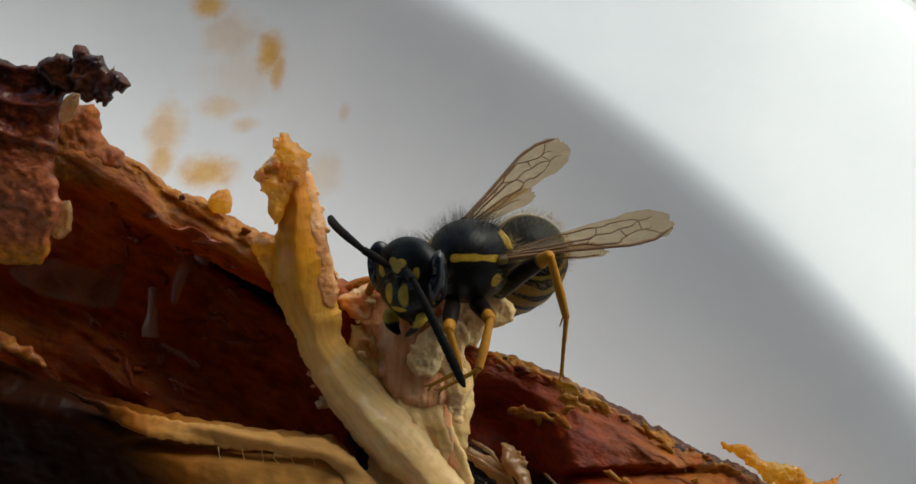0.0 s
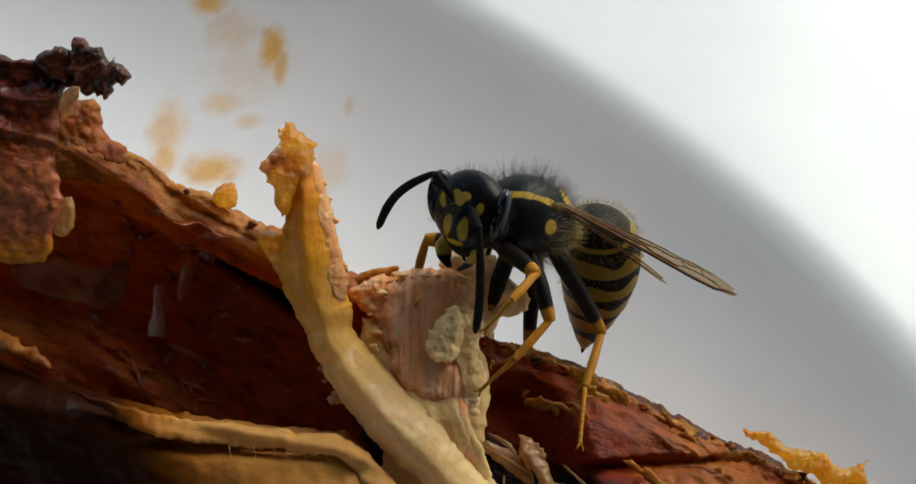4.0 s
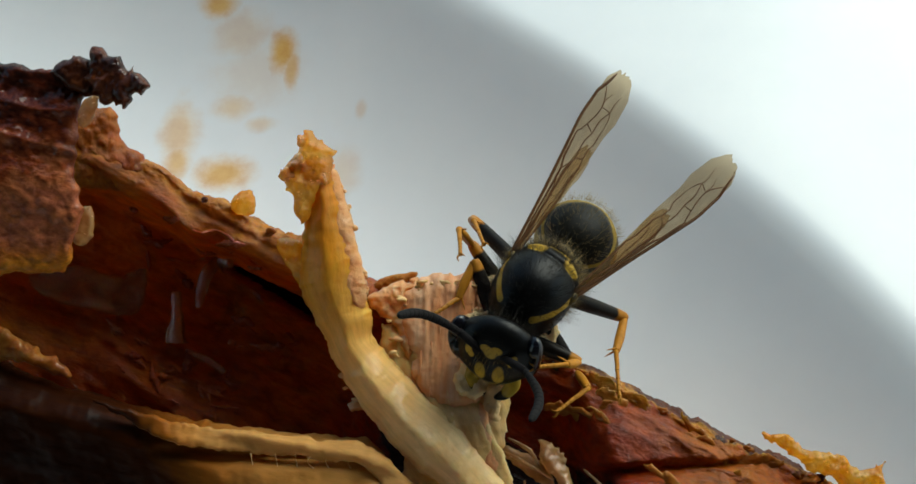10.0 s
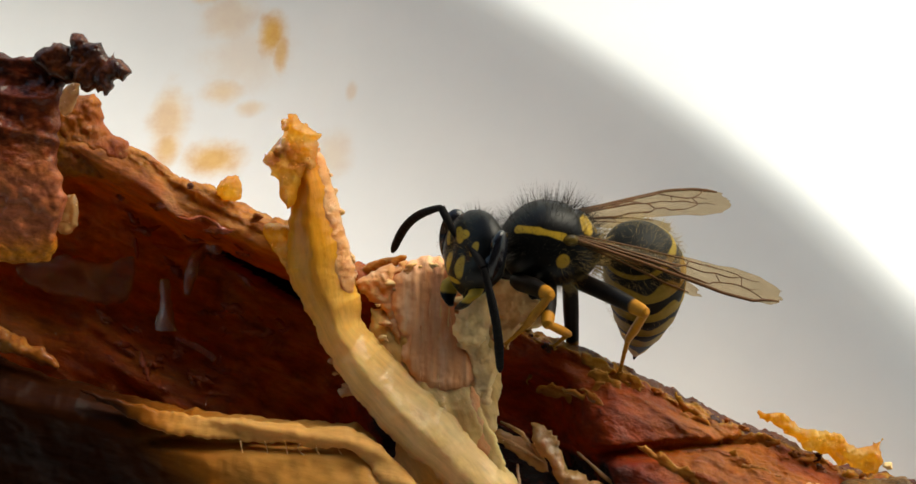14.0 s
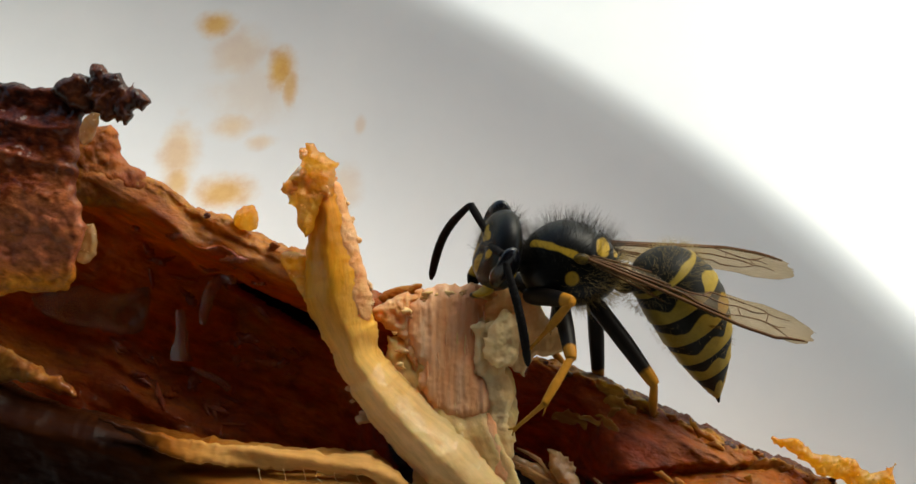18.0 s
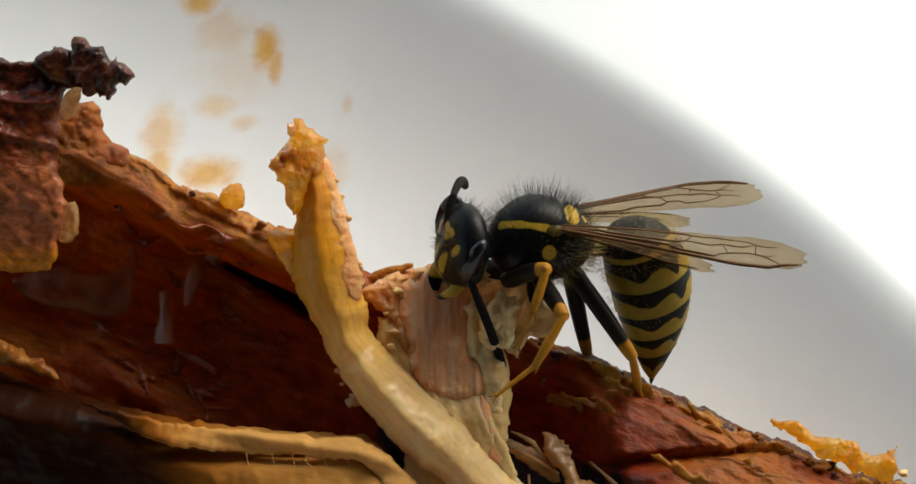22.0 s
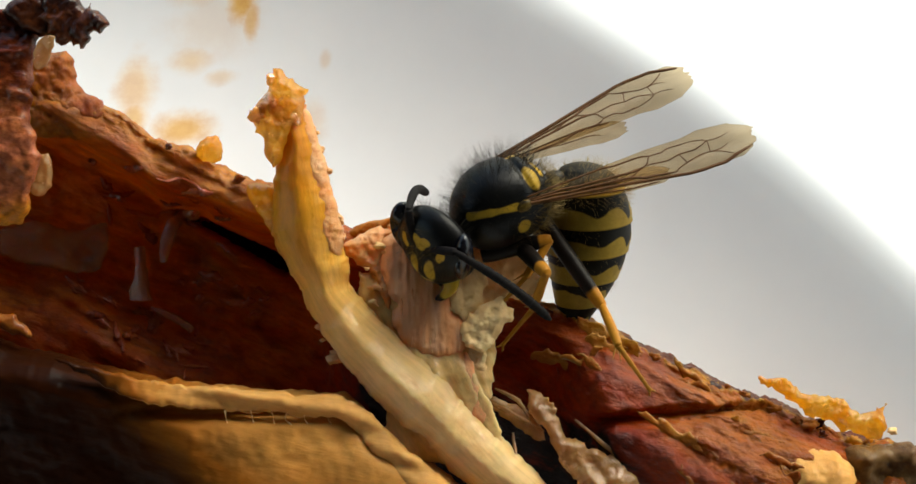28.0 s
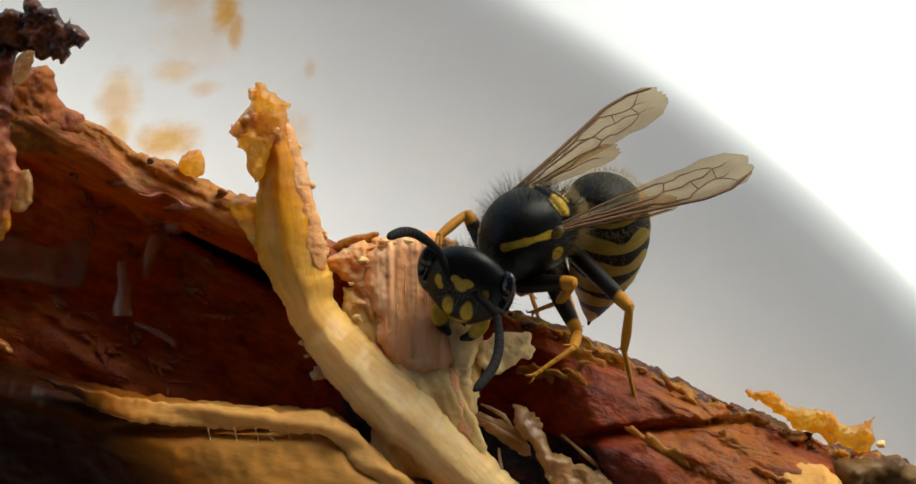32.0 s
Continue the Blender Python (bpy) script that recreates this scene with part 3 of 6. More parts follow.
def flesh_body():
    us = np.r_[np.linspace(-48, -24.2, 60), np.linspace(-24, 23.1, 600)]
    ru, rv = np.array(RIDGE).T
    top = np.interp(us, ru, rv)
    taper = smooth(23.3, 20.5, us)
    nf, nb = 200, 40
    q = np.linspace(0, 1, nf)[None, :]
    d = q ** 1.2 * (top + 18.0)[:, None]
    U = np.repeat(us[:, None], nf, 1)
    V = top[:, None] - d
    left = smooth(-3, -7, U)
    right = 1 - left
    bulge = np.sqrt(np.clip(d / 1.3, 0, 1)) * 1.4
    hollow = -4.6 * smooth(1.5, 3.4, d) * (1 - 0.5 * smooth(9.0, 12.0, d))
    belly = 2.2 * np.sin(np.clip(d / 9.0, 0, 1) * np.pi) * smooth(4.0, 8.0, U) - 1.2 * smooth(1, 3, d) * smooth(8.0, 4.0, U)
    W = -1.6 + bulge + left * hollow + right * belly * taper[:, None] - 1.2 * smooth(8, 14, d)
    W = W - 7.0 * slit_line(U, V)
    # torn furrows on the lower right face
    W = W - 1.4 * right * np.exp(-((V - (-9.3 + 0.05 * (U - 10))) / 0.28) ** 2) * smooth(6, 8, U) * smooth(15, 13, U)
    front = np.stack([U, V, W], -1)
    k = np.linspace(0, 1, nb)[::-1][:-1][None, :]
    bw = (-13.2 - 0.574 * (top - 7.0)) / 0.819
    Vb = top[:, None] - 7.0 * k ** 1.3
    Wb = -1.6 + (bw + 1.6)[:, None] * np.sin(k * np.pi / 2)
    rear = np.stack([np.repeat(us[:, None], nb - 1, 1), Vb, Wb], -1)
    P = np.concatenate([rear, front], 1)
    rows, cols = P.shape[:2]
    p = P.reshape(-1, 3)
    grain = p * np.array([0.55, 1.0, 1.0]) + 0.4 * p[:, [1, 0, 2]]
    ridged = 1 - np.abs(fbm(grain, 2.1, 31, 4, 0.55))
    crest = np.interp(p[:, 0], ru, rv) - p[:, 1]
    rough = 0.28 + 0.5 * smooth(1.2, 0.2, crest) + 0.15 * smooth(8, 12, p[:, 0])
    p[:, 2] += 0.55 * fbm(p, 3.4, 3, 3) + 0.32 * fbm(grain, 1.5, 35, 3, 0.5) + 0.30 * (ridged - 0.7) * rough + 0.20 * rough * fbm(p, 0.7, 8, 4, 0.7) + 0.05 * rough * np.abs(fbm(p, 0.3, 9, 2, 0.6))
    p[:, 1] += rough * (0.18 * fbm(p, 1.1, 21, 4, 0.6) + 0.13 * fbm(p, 0.45, 25, 3, 0.65))
    return p, [f[::-1] for f in grid_faces(rows, cols)]


def flat_depth(w0, du=0.0, dv=0.0, u0=0.0, v0=0.0):
    return lambda u, v: w0 + du * (u - u0) + dv * (v - v0)


def lump(c, r, seed, n=18, rough=0.35):
    th, ph = np.linspace(0, np.pi, n), np.linspace(0, 2 * np.pi, 2 * n, endpoint=False)
    v = np.stack([np.cos(th)[:, None] + 0 * ph, np.sin(th)[:, None] * np.cos(ph), np.sin(th)[:, None] * np.sin(ph)], -1).reshape(-1, 3)
    v = v * (1 + rough * fbm(v, 0.8, seed, 4, 0.6))[:, None]
    return v * np.array(r) + np.array(c), grid_faces(n, 2 * n, True)


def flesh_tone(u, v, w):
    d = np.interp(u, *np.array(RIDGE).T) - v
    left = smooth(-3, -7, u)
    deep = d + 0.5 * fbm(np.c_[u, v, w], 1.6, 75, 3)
    # amber rim; deeper down, shade is put into the tone too
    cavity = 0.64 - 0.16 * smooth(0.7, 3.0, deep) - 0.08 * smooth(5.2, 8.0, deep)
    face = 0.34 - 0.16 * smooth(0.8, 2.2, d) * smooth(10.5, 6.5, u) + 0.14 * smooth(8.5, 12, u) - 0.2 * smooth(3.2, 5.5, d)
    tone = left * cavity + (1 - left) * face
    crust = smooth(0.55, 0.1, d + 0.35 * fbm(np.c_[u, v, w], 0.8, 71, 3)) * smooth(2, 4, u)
    # the slit's shade is put into the tone, on top of the carving
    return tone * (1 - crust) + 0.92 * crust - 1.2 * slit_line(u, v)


FLESH = flesh_body()
SPAN = 0.2
heights = np.full((260, 160), -9.0)
np.maximum.at(heights, (np.clip(((FLESH[0][:, 0] + 26) / SPAN).astype(int), 0, 259), np.clip(((FLESH[0][:, 1] + 18) / SPAN).astype(int), 0, 159)), FLESH[0][:, 2])


def on_flesh(u, v, lift=0.0):
    """Height of the torn flesh's face over the view plane."""
    return heights[np.clip(((np.asarray(u) + 26) / SPAN).astype(int), 0, 259), np.clip(((np.asarray(v) + 18) / SPAN).astype(int), 0, 159)] + lift


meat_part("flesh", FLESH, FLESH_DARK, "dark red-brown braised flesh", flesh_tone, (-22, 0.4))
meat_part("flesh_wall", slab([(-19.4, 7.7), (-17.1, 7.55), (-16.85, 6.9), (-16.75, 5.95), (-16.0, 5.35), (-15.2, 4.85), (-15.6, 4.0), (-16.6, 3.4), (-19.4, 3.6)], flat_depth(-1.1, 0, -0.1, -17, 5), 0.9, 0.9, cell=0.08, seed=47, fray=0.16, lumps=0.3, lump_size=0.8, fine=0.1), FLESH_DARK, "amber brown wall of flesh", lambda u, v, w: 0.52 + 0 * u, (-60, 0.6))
meat_part("skin_flap", slab(SKIN_EDGE, lambda u, v: 3.3 - 0.03 * (v - 4.5) ** 2 - 0.26 * np.abs(np.sin(1.7 * v + 0.7 * np.sin(0.8 * u + 0.6 * v))) ** 0.7 * smooth(3.4, 5.0, v), 0.5, 0.3, cell=0.08, seed=2, fray=0.14, lumps=0.22, lump_size=1.1, fine=0.05), SKIN, "purplish brown wrinkled skin",
          lambda u, v, w: -0.06 + 0.50 * smooth(-0.5, 1.1, v) + 0.26 * smooth(2.6, 4.6, v) + 0.22 * smooth(5.6, 7.6, v), (-12, 0.5))
meat_part("skin_curl", slab(CURL_EDGE, flat_depth(3.6, 0.15, 0, -16), 0.7, 0.5, cell=0.06, seed=3, fray=0.34, lumps=0.16, lump_size=1.1, fine=0.07), CRUST, "dark burnt curl of skin")
meat_part("skin_neck", slab([(-19.0, 9.0), (-17.9, 9.5), (-16.8, 9.3), (-16.6, 8.3), (-17.2, 7.7), (-18.0, 7.9), (-18.8, 8.3)], flat_depth(3.3), 0.5, 0.4, cell=0.07, seed=46, fray=0.22, lumps=0.1, lump_size=0.9, fine=0.06), CRUST, "dark burnt fold of skin")
meat_part("fat_piece", slab(FATBIT_EDGE, flat_depth(3.9, 0.3, 0.2, -17, 7), 0.25, 0.2, cell=0.06, fray=0.1, seed=4), CLEAR_FAT, "pale fat")
meat_part("fat_piece", slab(FATCUBE_EDGE, flat_depth(2.0), 0.35, 0.2, cell=0.06, fray=0.08, seed=5), CLEAR_FAT, "pale translucent fat")


def tendon_run(p):
    """Across and along the bent tendon."""
    tl, tr = np.array(TENL)[::-1], np.array(TENR)[::-1]
    a, b = np.interp(p[:, 1], tl[:, 1], tl[:, 0]), np.interp(p[:, 1], tr[:, 1], tr[:, 0])
    return np.c_[3.5 * (p[:, 0] - a) / (b - a + 0.01), 0.22 * p[:, 1], 0.4 * p[:, 2]]


def evened(line):
    """A broken line with its corners cut, three times over."""
    p = np.array(line, float)
    for _ in range(3):
        a, b = p[:-1], p[1:]
        p = np.r_[p[:1], np.stack([0.75 * a + 0.25 * b, 0.25 * a + 0.75 * b], 1).reshape(-1, 2), p[-1:]]
    return [tuple(q) for q in p]


tendon_edge = evened(evened(TENL)[::6]) + evened(evened(TENR)[::6])[::-1]
meat_part("tendon", slab(tendon_edge, lambda u, v: 1.45 + 0.25 * np.sin(v * 0.5) + 0.05 * np.sin((u - 0.45 * v) * 3.0), 1.75, 2.1, cell=0.08, seed=6, fray=0.10, lumps=0.09, lump_size=2.0, fine=0.025), TENDON, "torn pale yellow tendon", lambda u, v, w: 0.12 + 0.80 * smooth(3.5, -9.0, v), along=tendon_run)
RIND_EDGE = [(-6.5, 4.9), (-6.0, 4.7), (-5.5, 3.3), (-5.1, 1.9), (-4.75, 0.5), (-4.35, -0.8), (-4.5, -2.2), (-5.3, -2.0), (-5.95, -0.9), (-6.1, 0.5), (-6.3, 2.0), (-6.5, 3.6)]
meat_part("tendon_rind", slab(RIND_EDGE, flat_depth(1.85), 0.8, 1.0, cell=0.05, seed=36, fray=0.07, lumps=0.07, lump_size=0.35, fine=0.05), RIND, "pink grainy rind of the tendon")
meat_part("tendon_cap", slab(CAP_EDGE, flat_depth(2.45), 0.85, 0.6, cell=0.05, seed=7, fray=0.18, lumps=0.26, lump_size=0.7, fine=0.06), AMBER, "amber gristle")
meat_part("tendon_web", slab(WEB_EDGE, flat_depth(1.5), 0.45, 0.4, cell=0.06, seed=8, fray=0.12, lumps=0.2, lump_size=0.5, fine=0.06), AMBER, "thin amber web")
rg = np.random.RandomState(77)
right_side = np.array([p for p in RIND_EDGE[:7]])
for k in range(12):
    q = rg.rand() * 5.6
    i = int(q)
    cu, cv = right_side[i] + (right_side[i + 1] - right_side[i]) * (q - i)
    r0 = 0.09 + 0.14 * rg.rand()
    meat_part("rind_grain", lump((cu - 0.05 - 0.12 * rg.rand(), cv, 1.9), (r0, r0 * 1.2, r0 * 0.8), 200 + k, 11, 0.8), RIND)
for k in range(6):
    i = rg.randint(len(CAP_EDGE))
    cu, cv = np.array(CAP_EDGE[i]) * 0.72 + np.array((-7.1, 4.3)) * 0.28 + 0.08 * rg.normal(size=2)
    r0 = 0.14 + 0.16 * rg.rand()
    meat_part("gristle_bead", lump((cu, cv, 3.05), (r0, r0 * 1.2, r0), 260 + k, 11, 0.7), AMBER)
for k, (cu, cv, r0) in enumerate([(-4.86, -6.3, 0.16), (-4.95, -6.62, 0.22), (-5.35, -5.45, 0.10), (-5.62, -5.15, 0.12), (-5.5, -5.75, 0.08)]):
    meat_part("tendon_tag", lump((cu + 0.14, cv, 1.5), (r0 * 1.4, r0, r0), 300 + k, 10, 0.6), RIND)
meat_part("sinew_edge", slab(SPLINT_EDGE, flat_depth(-0.9), 0.22, 0.3, cell=0.05, seed=37, fray=0.10, lumps=0.15, lump_size=0.6, fine=0.05), BONE, "brown torn sinew", None, (15, 0.3))
meat_part("torn_edge", slab(CRUMBLY_EDGE, lambda u, v: 0.2 - 0.12 * (v + 2), 0.7, 0.35, cell=0.055, seed=52, fray=0.30, lumps=0.25, lump_size=0.9, fine=0.06), RIND, "crumbly orange edge of the torn muscle")
meat_part("muscle_core", slab(BLOCK_EDGE, lambda u, v: 0.55 - 0.17 * (v + 2.5) + 0.07 * fbm(np.c_[u * 5.0, v * 0.35, 0 * u], 1.0, 91, 3), 0.75, 0.7, cell=0.06, seed=9, fray=0.16, lumps=0.10, lump_size=1.6, fine=0.03), PINK, "pink torn muscle with upright fibres", None, (86, 0.10))
rs = np.random.RandomState(11)
for k in range(16):
    a = rs.rand()
    u0, v0 = -2.5 + 3.4 * a, -0.9 - 1.4 * rs.rand()
    run = 1.6 + 2.6 * rs.rand()
    w0 = 1.22 - 0.17 * (v0 + 2.5)
    pth = [(u0 + 0.10 * q + 0.05 * rs.normal(), v0 - run * q, w0 + 0.17 * run * q + 0.03 * rs.normal()) for q in np.linspace(0, 1, 6)]
    r = 0.025 + 0.035 * rs.rand()
    meat_part("muscle_fibre", tube(pth, [r * 0.3, r, r * 1.1, r, r * 0.9, r * 0.2], 8, 0.8, k, 0.3, 5), (PINK, PINK, FAT)[k % 3], "thin pink fibre")
meat_part("fat_curtain", slab(CURTAIN_EDGE, lambda u, v: 1.35 - 0.10 * (v + 4) + 0.06 * np.sin(u * 8 + v), 0.35, 0.3, cell=0.05, seed=53, fray=0.20, lumps=0.14, lump_size=0.7, fine=0.04), GREASE, "pale hanging sheet of fat")
fat_flap = meat_part("fat_flap", slab(FLAP_EDGE, lambda u, v: 0.1 - 0.08 * (v + 2) - 0.12 * (u - 2), 0.32, 0.3, cell=0.05, seed=54, fray=0.22, lumps=0.16, lump_size=0.8, fine=0.05), GREASE, "loose translucent flap of fat")
fat_lump = meat_part("fat_lump", slab(LUMP_EDGE, lambda u, v: 1.7 - 0.15 * (v + 3), 0.5, 0.4, cell=0.05, seed=55, fray=0.20, lumps=0.22, lump_size=0.7, fine=0.05), GREASE, "loose whitish lump of fat")
for k in range(26):
    cu = -2.4 + 3.6 * rs.rand()
    cv = -0.62 - 0.25 * rs.rand() if k % 2 else -1.0 - 3.6 * rs.rand()
    cu = cu if k % 2 else (-2.6 + 0.5 * rs.normal() if k % 4 else 0.9 + 0.3 * rs.normal())
    r0 = 0.07 + 0.13 * rs.rand() ** 1.5
    meat_part("fat_crumb", lump((cu, cv, 1.15 - 0.17 * (cv + 2.5)), (r0 * 1.5, r0, r0), 320 + k, 9, 0.7), (GREASE, FAT, RIND)[k % 3])
# the pale muscle along the lower side, with its raised lip and the sinews across the cleft
# tone falls to near-black at lower left: brown glaze plus painted shade
meat_part("lower_muscle", slab(RIB_EDGE, lambda u, v: 0.9 - 0.26 * (v + 9) - 0.6 * np.clip(-(v + 8.6 + 0.27 * (u + 15)), 0, 9) * smooth(-7, -14, u) - 0.9 * np.exp(-((v + 8.95 + 0.02 * (u + 9)) / 0.26) ** 2) * smooth(-15, -12, u) * smooth(-4, -6, u), 1.8, 1.5, cell=0.12, seed=10, fray=0.1, lumps=0.22, lump_size=2.2, fine=0.03), MUSCLE, "pale strip of cooked muscle", lambda u, v, w: np.clip(0.08 + 0.66 * smooth(-17.5, -8.0, u + 0.25 * (v + 8)) * smooth(-3.6, 1.4, v + 9.6 + 0.27 * (u + 15)) + 0.05 * smooth(-5, 0, u), 0, 1), (-14, 0.15))
lip = [(-17.5, -6.35), (-15.2, -6.85), (-13.0, -7.45), (-9.2, -7.8), (-5.9, -8.05), (-4.6, -8.1), (-3.5, -8.7), (-2.2, -10.0), (-0.5, -11.3), (1.0, -12.6), (0.4, -13.2), (-1.4, -12.2), (-3.0, -10.8), (-4.0, -9.5), (-4.7, -9.0), (-5.6, -9.3), (-7.0, -9.0), (-9.0, -8.75), (-12.5, -8.5), (-15.0, -7.7)]
meat_part("muscle_lip", slab(lip, lambda u, v: 2.55 - 0.10 * (v + 8) + 0.12 * np.sin(v * 5 + u), 0.42, 0.45, cell=0.08, seed=44, fray=0.12, lumps=0.1, lump_size=1.2, fine=0.03), MUSCLE, "raised pale lip of the muscle", lambda u, v, w: 0.12 + 0.74 * smooth(-16.5, -11.0, u), (-8, 0.2))
for k in range(6):
    u0 = -9.4 + 0.9 * k + 0.2 * rs.normal()
    meat_part("cleft_sinew", tube([(u0, -8.75, 2.85), (u0 + 0.08 * rs.normal(), -9.1, 2.75), (u0 + 0.12, -9.45, 2.7)], [0.04, 0.012, 0.045], 6, 1.0, k, 0.2), FAT)
meat_part("pale_chunk", slab(CHUNK_EDGE, flat_depth(0.9, 0, -0.4, 14, -12), 1.1, 0.8, seed=11, cell=0.09, fray=0.14, lumps=0.3, fine=0.05), MUSCLE, "pale chunk of meat", lambda u, v, w: 0.85 + 0 * u)
meat_part("burnt_end", slab([(18.4, -10.8), (20.0, -10.9), (21.5, -10.5), (22.4, -11.2), (23.0, -11.3), (23.2, -12.6), (22.6, -13.8), (18.6, -14.2)], flat_depth(0.1), 1.1, 0.8, seed=40, fray=0.14, lumps=0.35, fine=0.12), GLAZE, "dark olive glossy end")
meat_part("fat_pearl", lump((20.75, -10.15, 0.1), (0.22, 0.17, 0.2), 41, 14, 0.35), GREASE, "small white pearl of fat")
meat_part("crisp_flake", slab(FLAKE_EDGE, flat_depth(-0.6), 0.45, 0.4, cell=0.055, seed=12, fray=0.24, lumps=0.25, lump_size=0.6, fine=0.14), AMBER, "crisp orange flake of skin")
rf = np.random.RandomState(23)
fan = [(-3.73, -2.72), (-1.06, -3.13), (1.13, -3.54), (2.00, -4.49), (2.30, -5.86), (2.1, -7.49), (1.9, -9.0), (2.4, -11.31), (-2.96, -11.32), (-2.42, -7.50), (-4.06, -4.77)]
meat_part("tendon_fan", slab(fan, lambda u, v: 0.45 + 1.15 * smooth(-5.0, -7.6, v) - 0.02 * np.clip(v + 7.6, -6, 0) + 0.05 * np.sin((u + 0.45 * v) * 4.6) + 0.03 * np.sin((u + 0.4 * v) * 9.7), 0.75, 1.3, cell=0.08, seed=51, fray=0.2, lumps=0.12, lump_size=1.4, fine=0.03), TENDON, "pale fan of fibres beside the tendon", lambda u, v, w: 0.80 + 0.18 * smooth(0, 4, u), (-60, 0.12))
for k in range(5):
    a = k / 4
    u0, v0 = -2.5 + 4.3 * a + 0.25 * rf.normal(), -5.8 - 1.2 * rf.rand()
    u1, v1 = u0 + 1.2 + 0.8 * rf.rand(), v0 - 2.2 - 2.6 * rf.rand()
    wide = 0.22 + 0.22 * rf.rand()
    lft, rgt = [], []
    for q in np.linspace(0, 1, 7):
        cu, cv = u0 + (u1 - u0) * q ** 1.3, v0 + (v1 - v0) * q
        h = 0.05 + wide * math.sin(math.pi * q) ** 0.7
        lft.append((cu - h, cv + 0.25 * h))
        rgt.append((cu + h, cv - 0.25 * h))
    meat_part("tendon_strip", slab(lft + rgt[::-1], lambda u, v: 1.05 + 1.15 * smooth(-5.0, -7.6, v) - 0.02 * np.clip(v + 7.6, -6, 0), 0.14, 0.25, cell=0.06, seed=140 + k, fray=0.14, lumps=0.05, lump_size=0.8, fine=0.02), (TENDON, FAT, FAT, PINK)[k % 4], "pale fibrous strip beside the tendon", lambda u, v, w: 0.9 + 0 * u, (-62, 0.15))
meat_part("white_shred", slab(SHRED_EDGE, lambda u, v: 1.7 - 0.25 * (v + 10) + 0.06 * np.sin((u + 0.8 * v) * 6), 0.3, 0.35, cell=0.06, seed=13, fray=0.22, lumps=0.16, lump_size=0.8, fine=0.06), CLEAR_FAT, "frayed white shred", None, (-50, 0.2))
meat_part("white_shred", slab(TANGLE_EDGE, lambda u, v: 1.0 - 0.10 * (v + 9), 0.2, 0.25, cell=0.05, seed=56, fray=0.14, lumps=0.10, lump_size=0.8, fine=0.04), CLEAR_FAT, "thin translucent strip of fat", None, (-35, 0.2))
for k, (pa, pb, pc) in enumerate([((1.9, -8.5), (3.0, -9.0), (4.6, -9.9)), ((3.2, -10.0), (3.35, -11.2), (3.9, -12.0)), ((4.2, -9.2), (5.3, -10.2), (5.8, -11.6)), ((6.0, -9.4), (7.4, -10.6), (8.9, -12.0)), ((2.4, -8.0), (3.4, -8.5), (4.0, -9.4)), ((7.0, -11.2), (7.6, -12.2), (7.9, -13.4))]):
    meat_part("loose_strand", tube([(*pa, 1.2), (*pb, 1.7 + 0.2 * (k % 2)), (*pc, 1.4)], [0.05, 0.11, 0.03], 8, 0.5, k, 0.35, 10), CLEAR_FAT, "thin white strand")
meat_part("gristle", slab(OLIVE_EDGE, flat_depth(0.9), 0.4, 0.4, seed=14, cell=0.09, fray=0.2, lumps=0.3), BONE, "olive brown gristle")
meat_part("jelly", slab(JELLY_EDGE, flat_depth(float(np.mean(on_flesh(*np.array(JELLY_EDGE).T))) + 0.5), 0.6, 0.6, seed=15, cell=0.07, lumps=0.5, lump_size=0.8, fine=0.16), JELLY, "brown meat jelly")
meat_part("jelly_bead", tube([(u, v, on_flesh(u, v, 0.6)) for u, v in BEAD], [0.28, 0.36, 0.34, 0.30, 0.16], 14, 0.8, 2, 0.2, 10), JELLY, "clear hanging bead of jelly")
meat_part("jelly_drip", tube([(u, v, on_flesh(u, v, 0.6)) for u, v in DRIP], [0.22, 0.36, 0.62], 14, 0.7, 3, 0.3, 12), JELLY, "amber drip of jelly")
meat_part("jelly_drip", tube([(u, v, on_flesh(u, v, 0.4)) for u, v in STREAK], [0.1, 0.2, 0.22, 0.14], 12, 0.6, 5, 0.2, 10), JELLY, "thin streak of jelly")
# glossy ridges added on the torn face so that it glints
rj = np.random.RandomState(31)
BANDS_WET = [((-18.0, -3.6), (-11.5, -7.0), 0.7, 34), ((-13.0, -3.6), (-7.5, -4.2), 0.45, 14), ((-17.2, 1.6), (-9.5, -0.6), 0.9, 22), ((-16.0, 3.6), (-9.0, 1.0), 0.6, 18)]
for (a0, b0), (a1, b1), spread, count in BANDS_WET:
    for k in range(count):
        q = rj.rand()
        cu, cv = a0 + (a1 - a0) * q, b0 + (b1 - b0) * q + spread * rj.normal()
        way = math.atan2(b1 - b0, a1 - a0) + 0.45 * rj.normal()
        run = 0.25 + 0.55 * rj.rand() ** 2
        r = 0.06 + 0.16 * rj.rand() ** 2
        if np.interp(cu, *np.array(RIDGE).T) - cv < 1.3:
            continue
        pth = [(cu + run * e * math.cos(way), cv + run * e * math.sin(way) + 0.06 * rj.normal()) for e in (-1, -0.3, 0.4, 1)]
        meat_part("glint_ridge", tube([(u, v, on_flesh(u, v, 0.10)) for u, v in pth], [r * 0.4, r, r * 1.1, r * 0.3], 10, 0.6, k, 0.6, 6), WET, "glossy ridge added for glints")
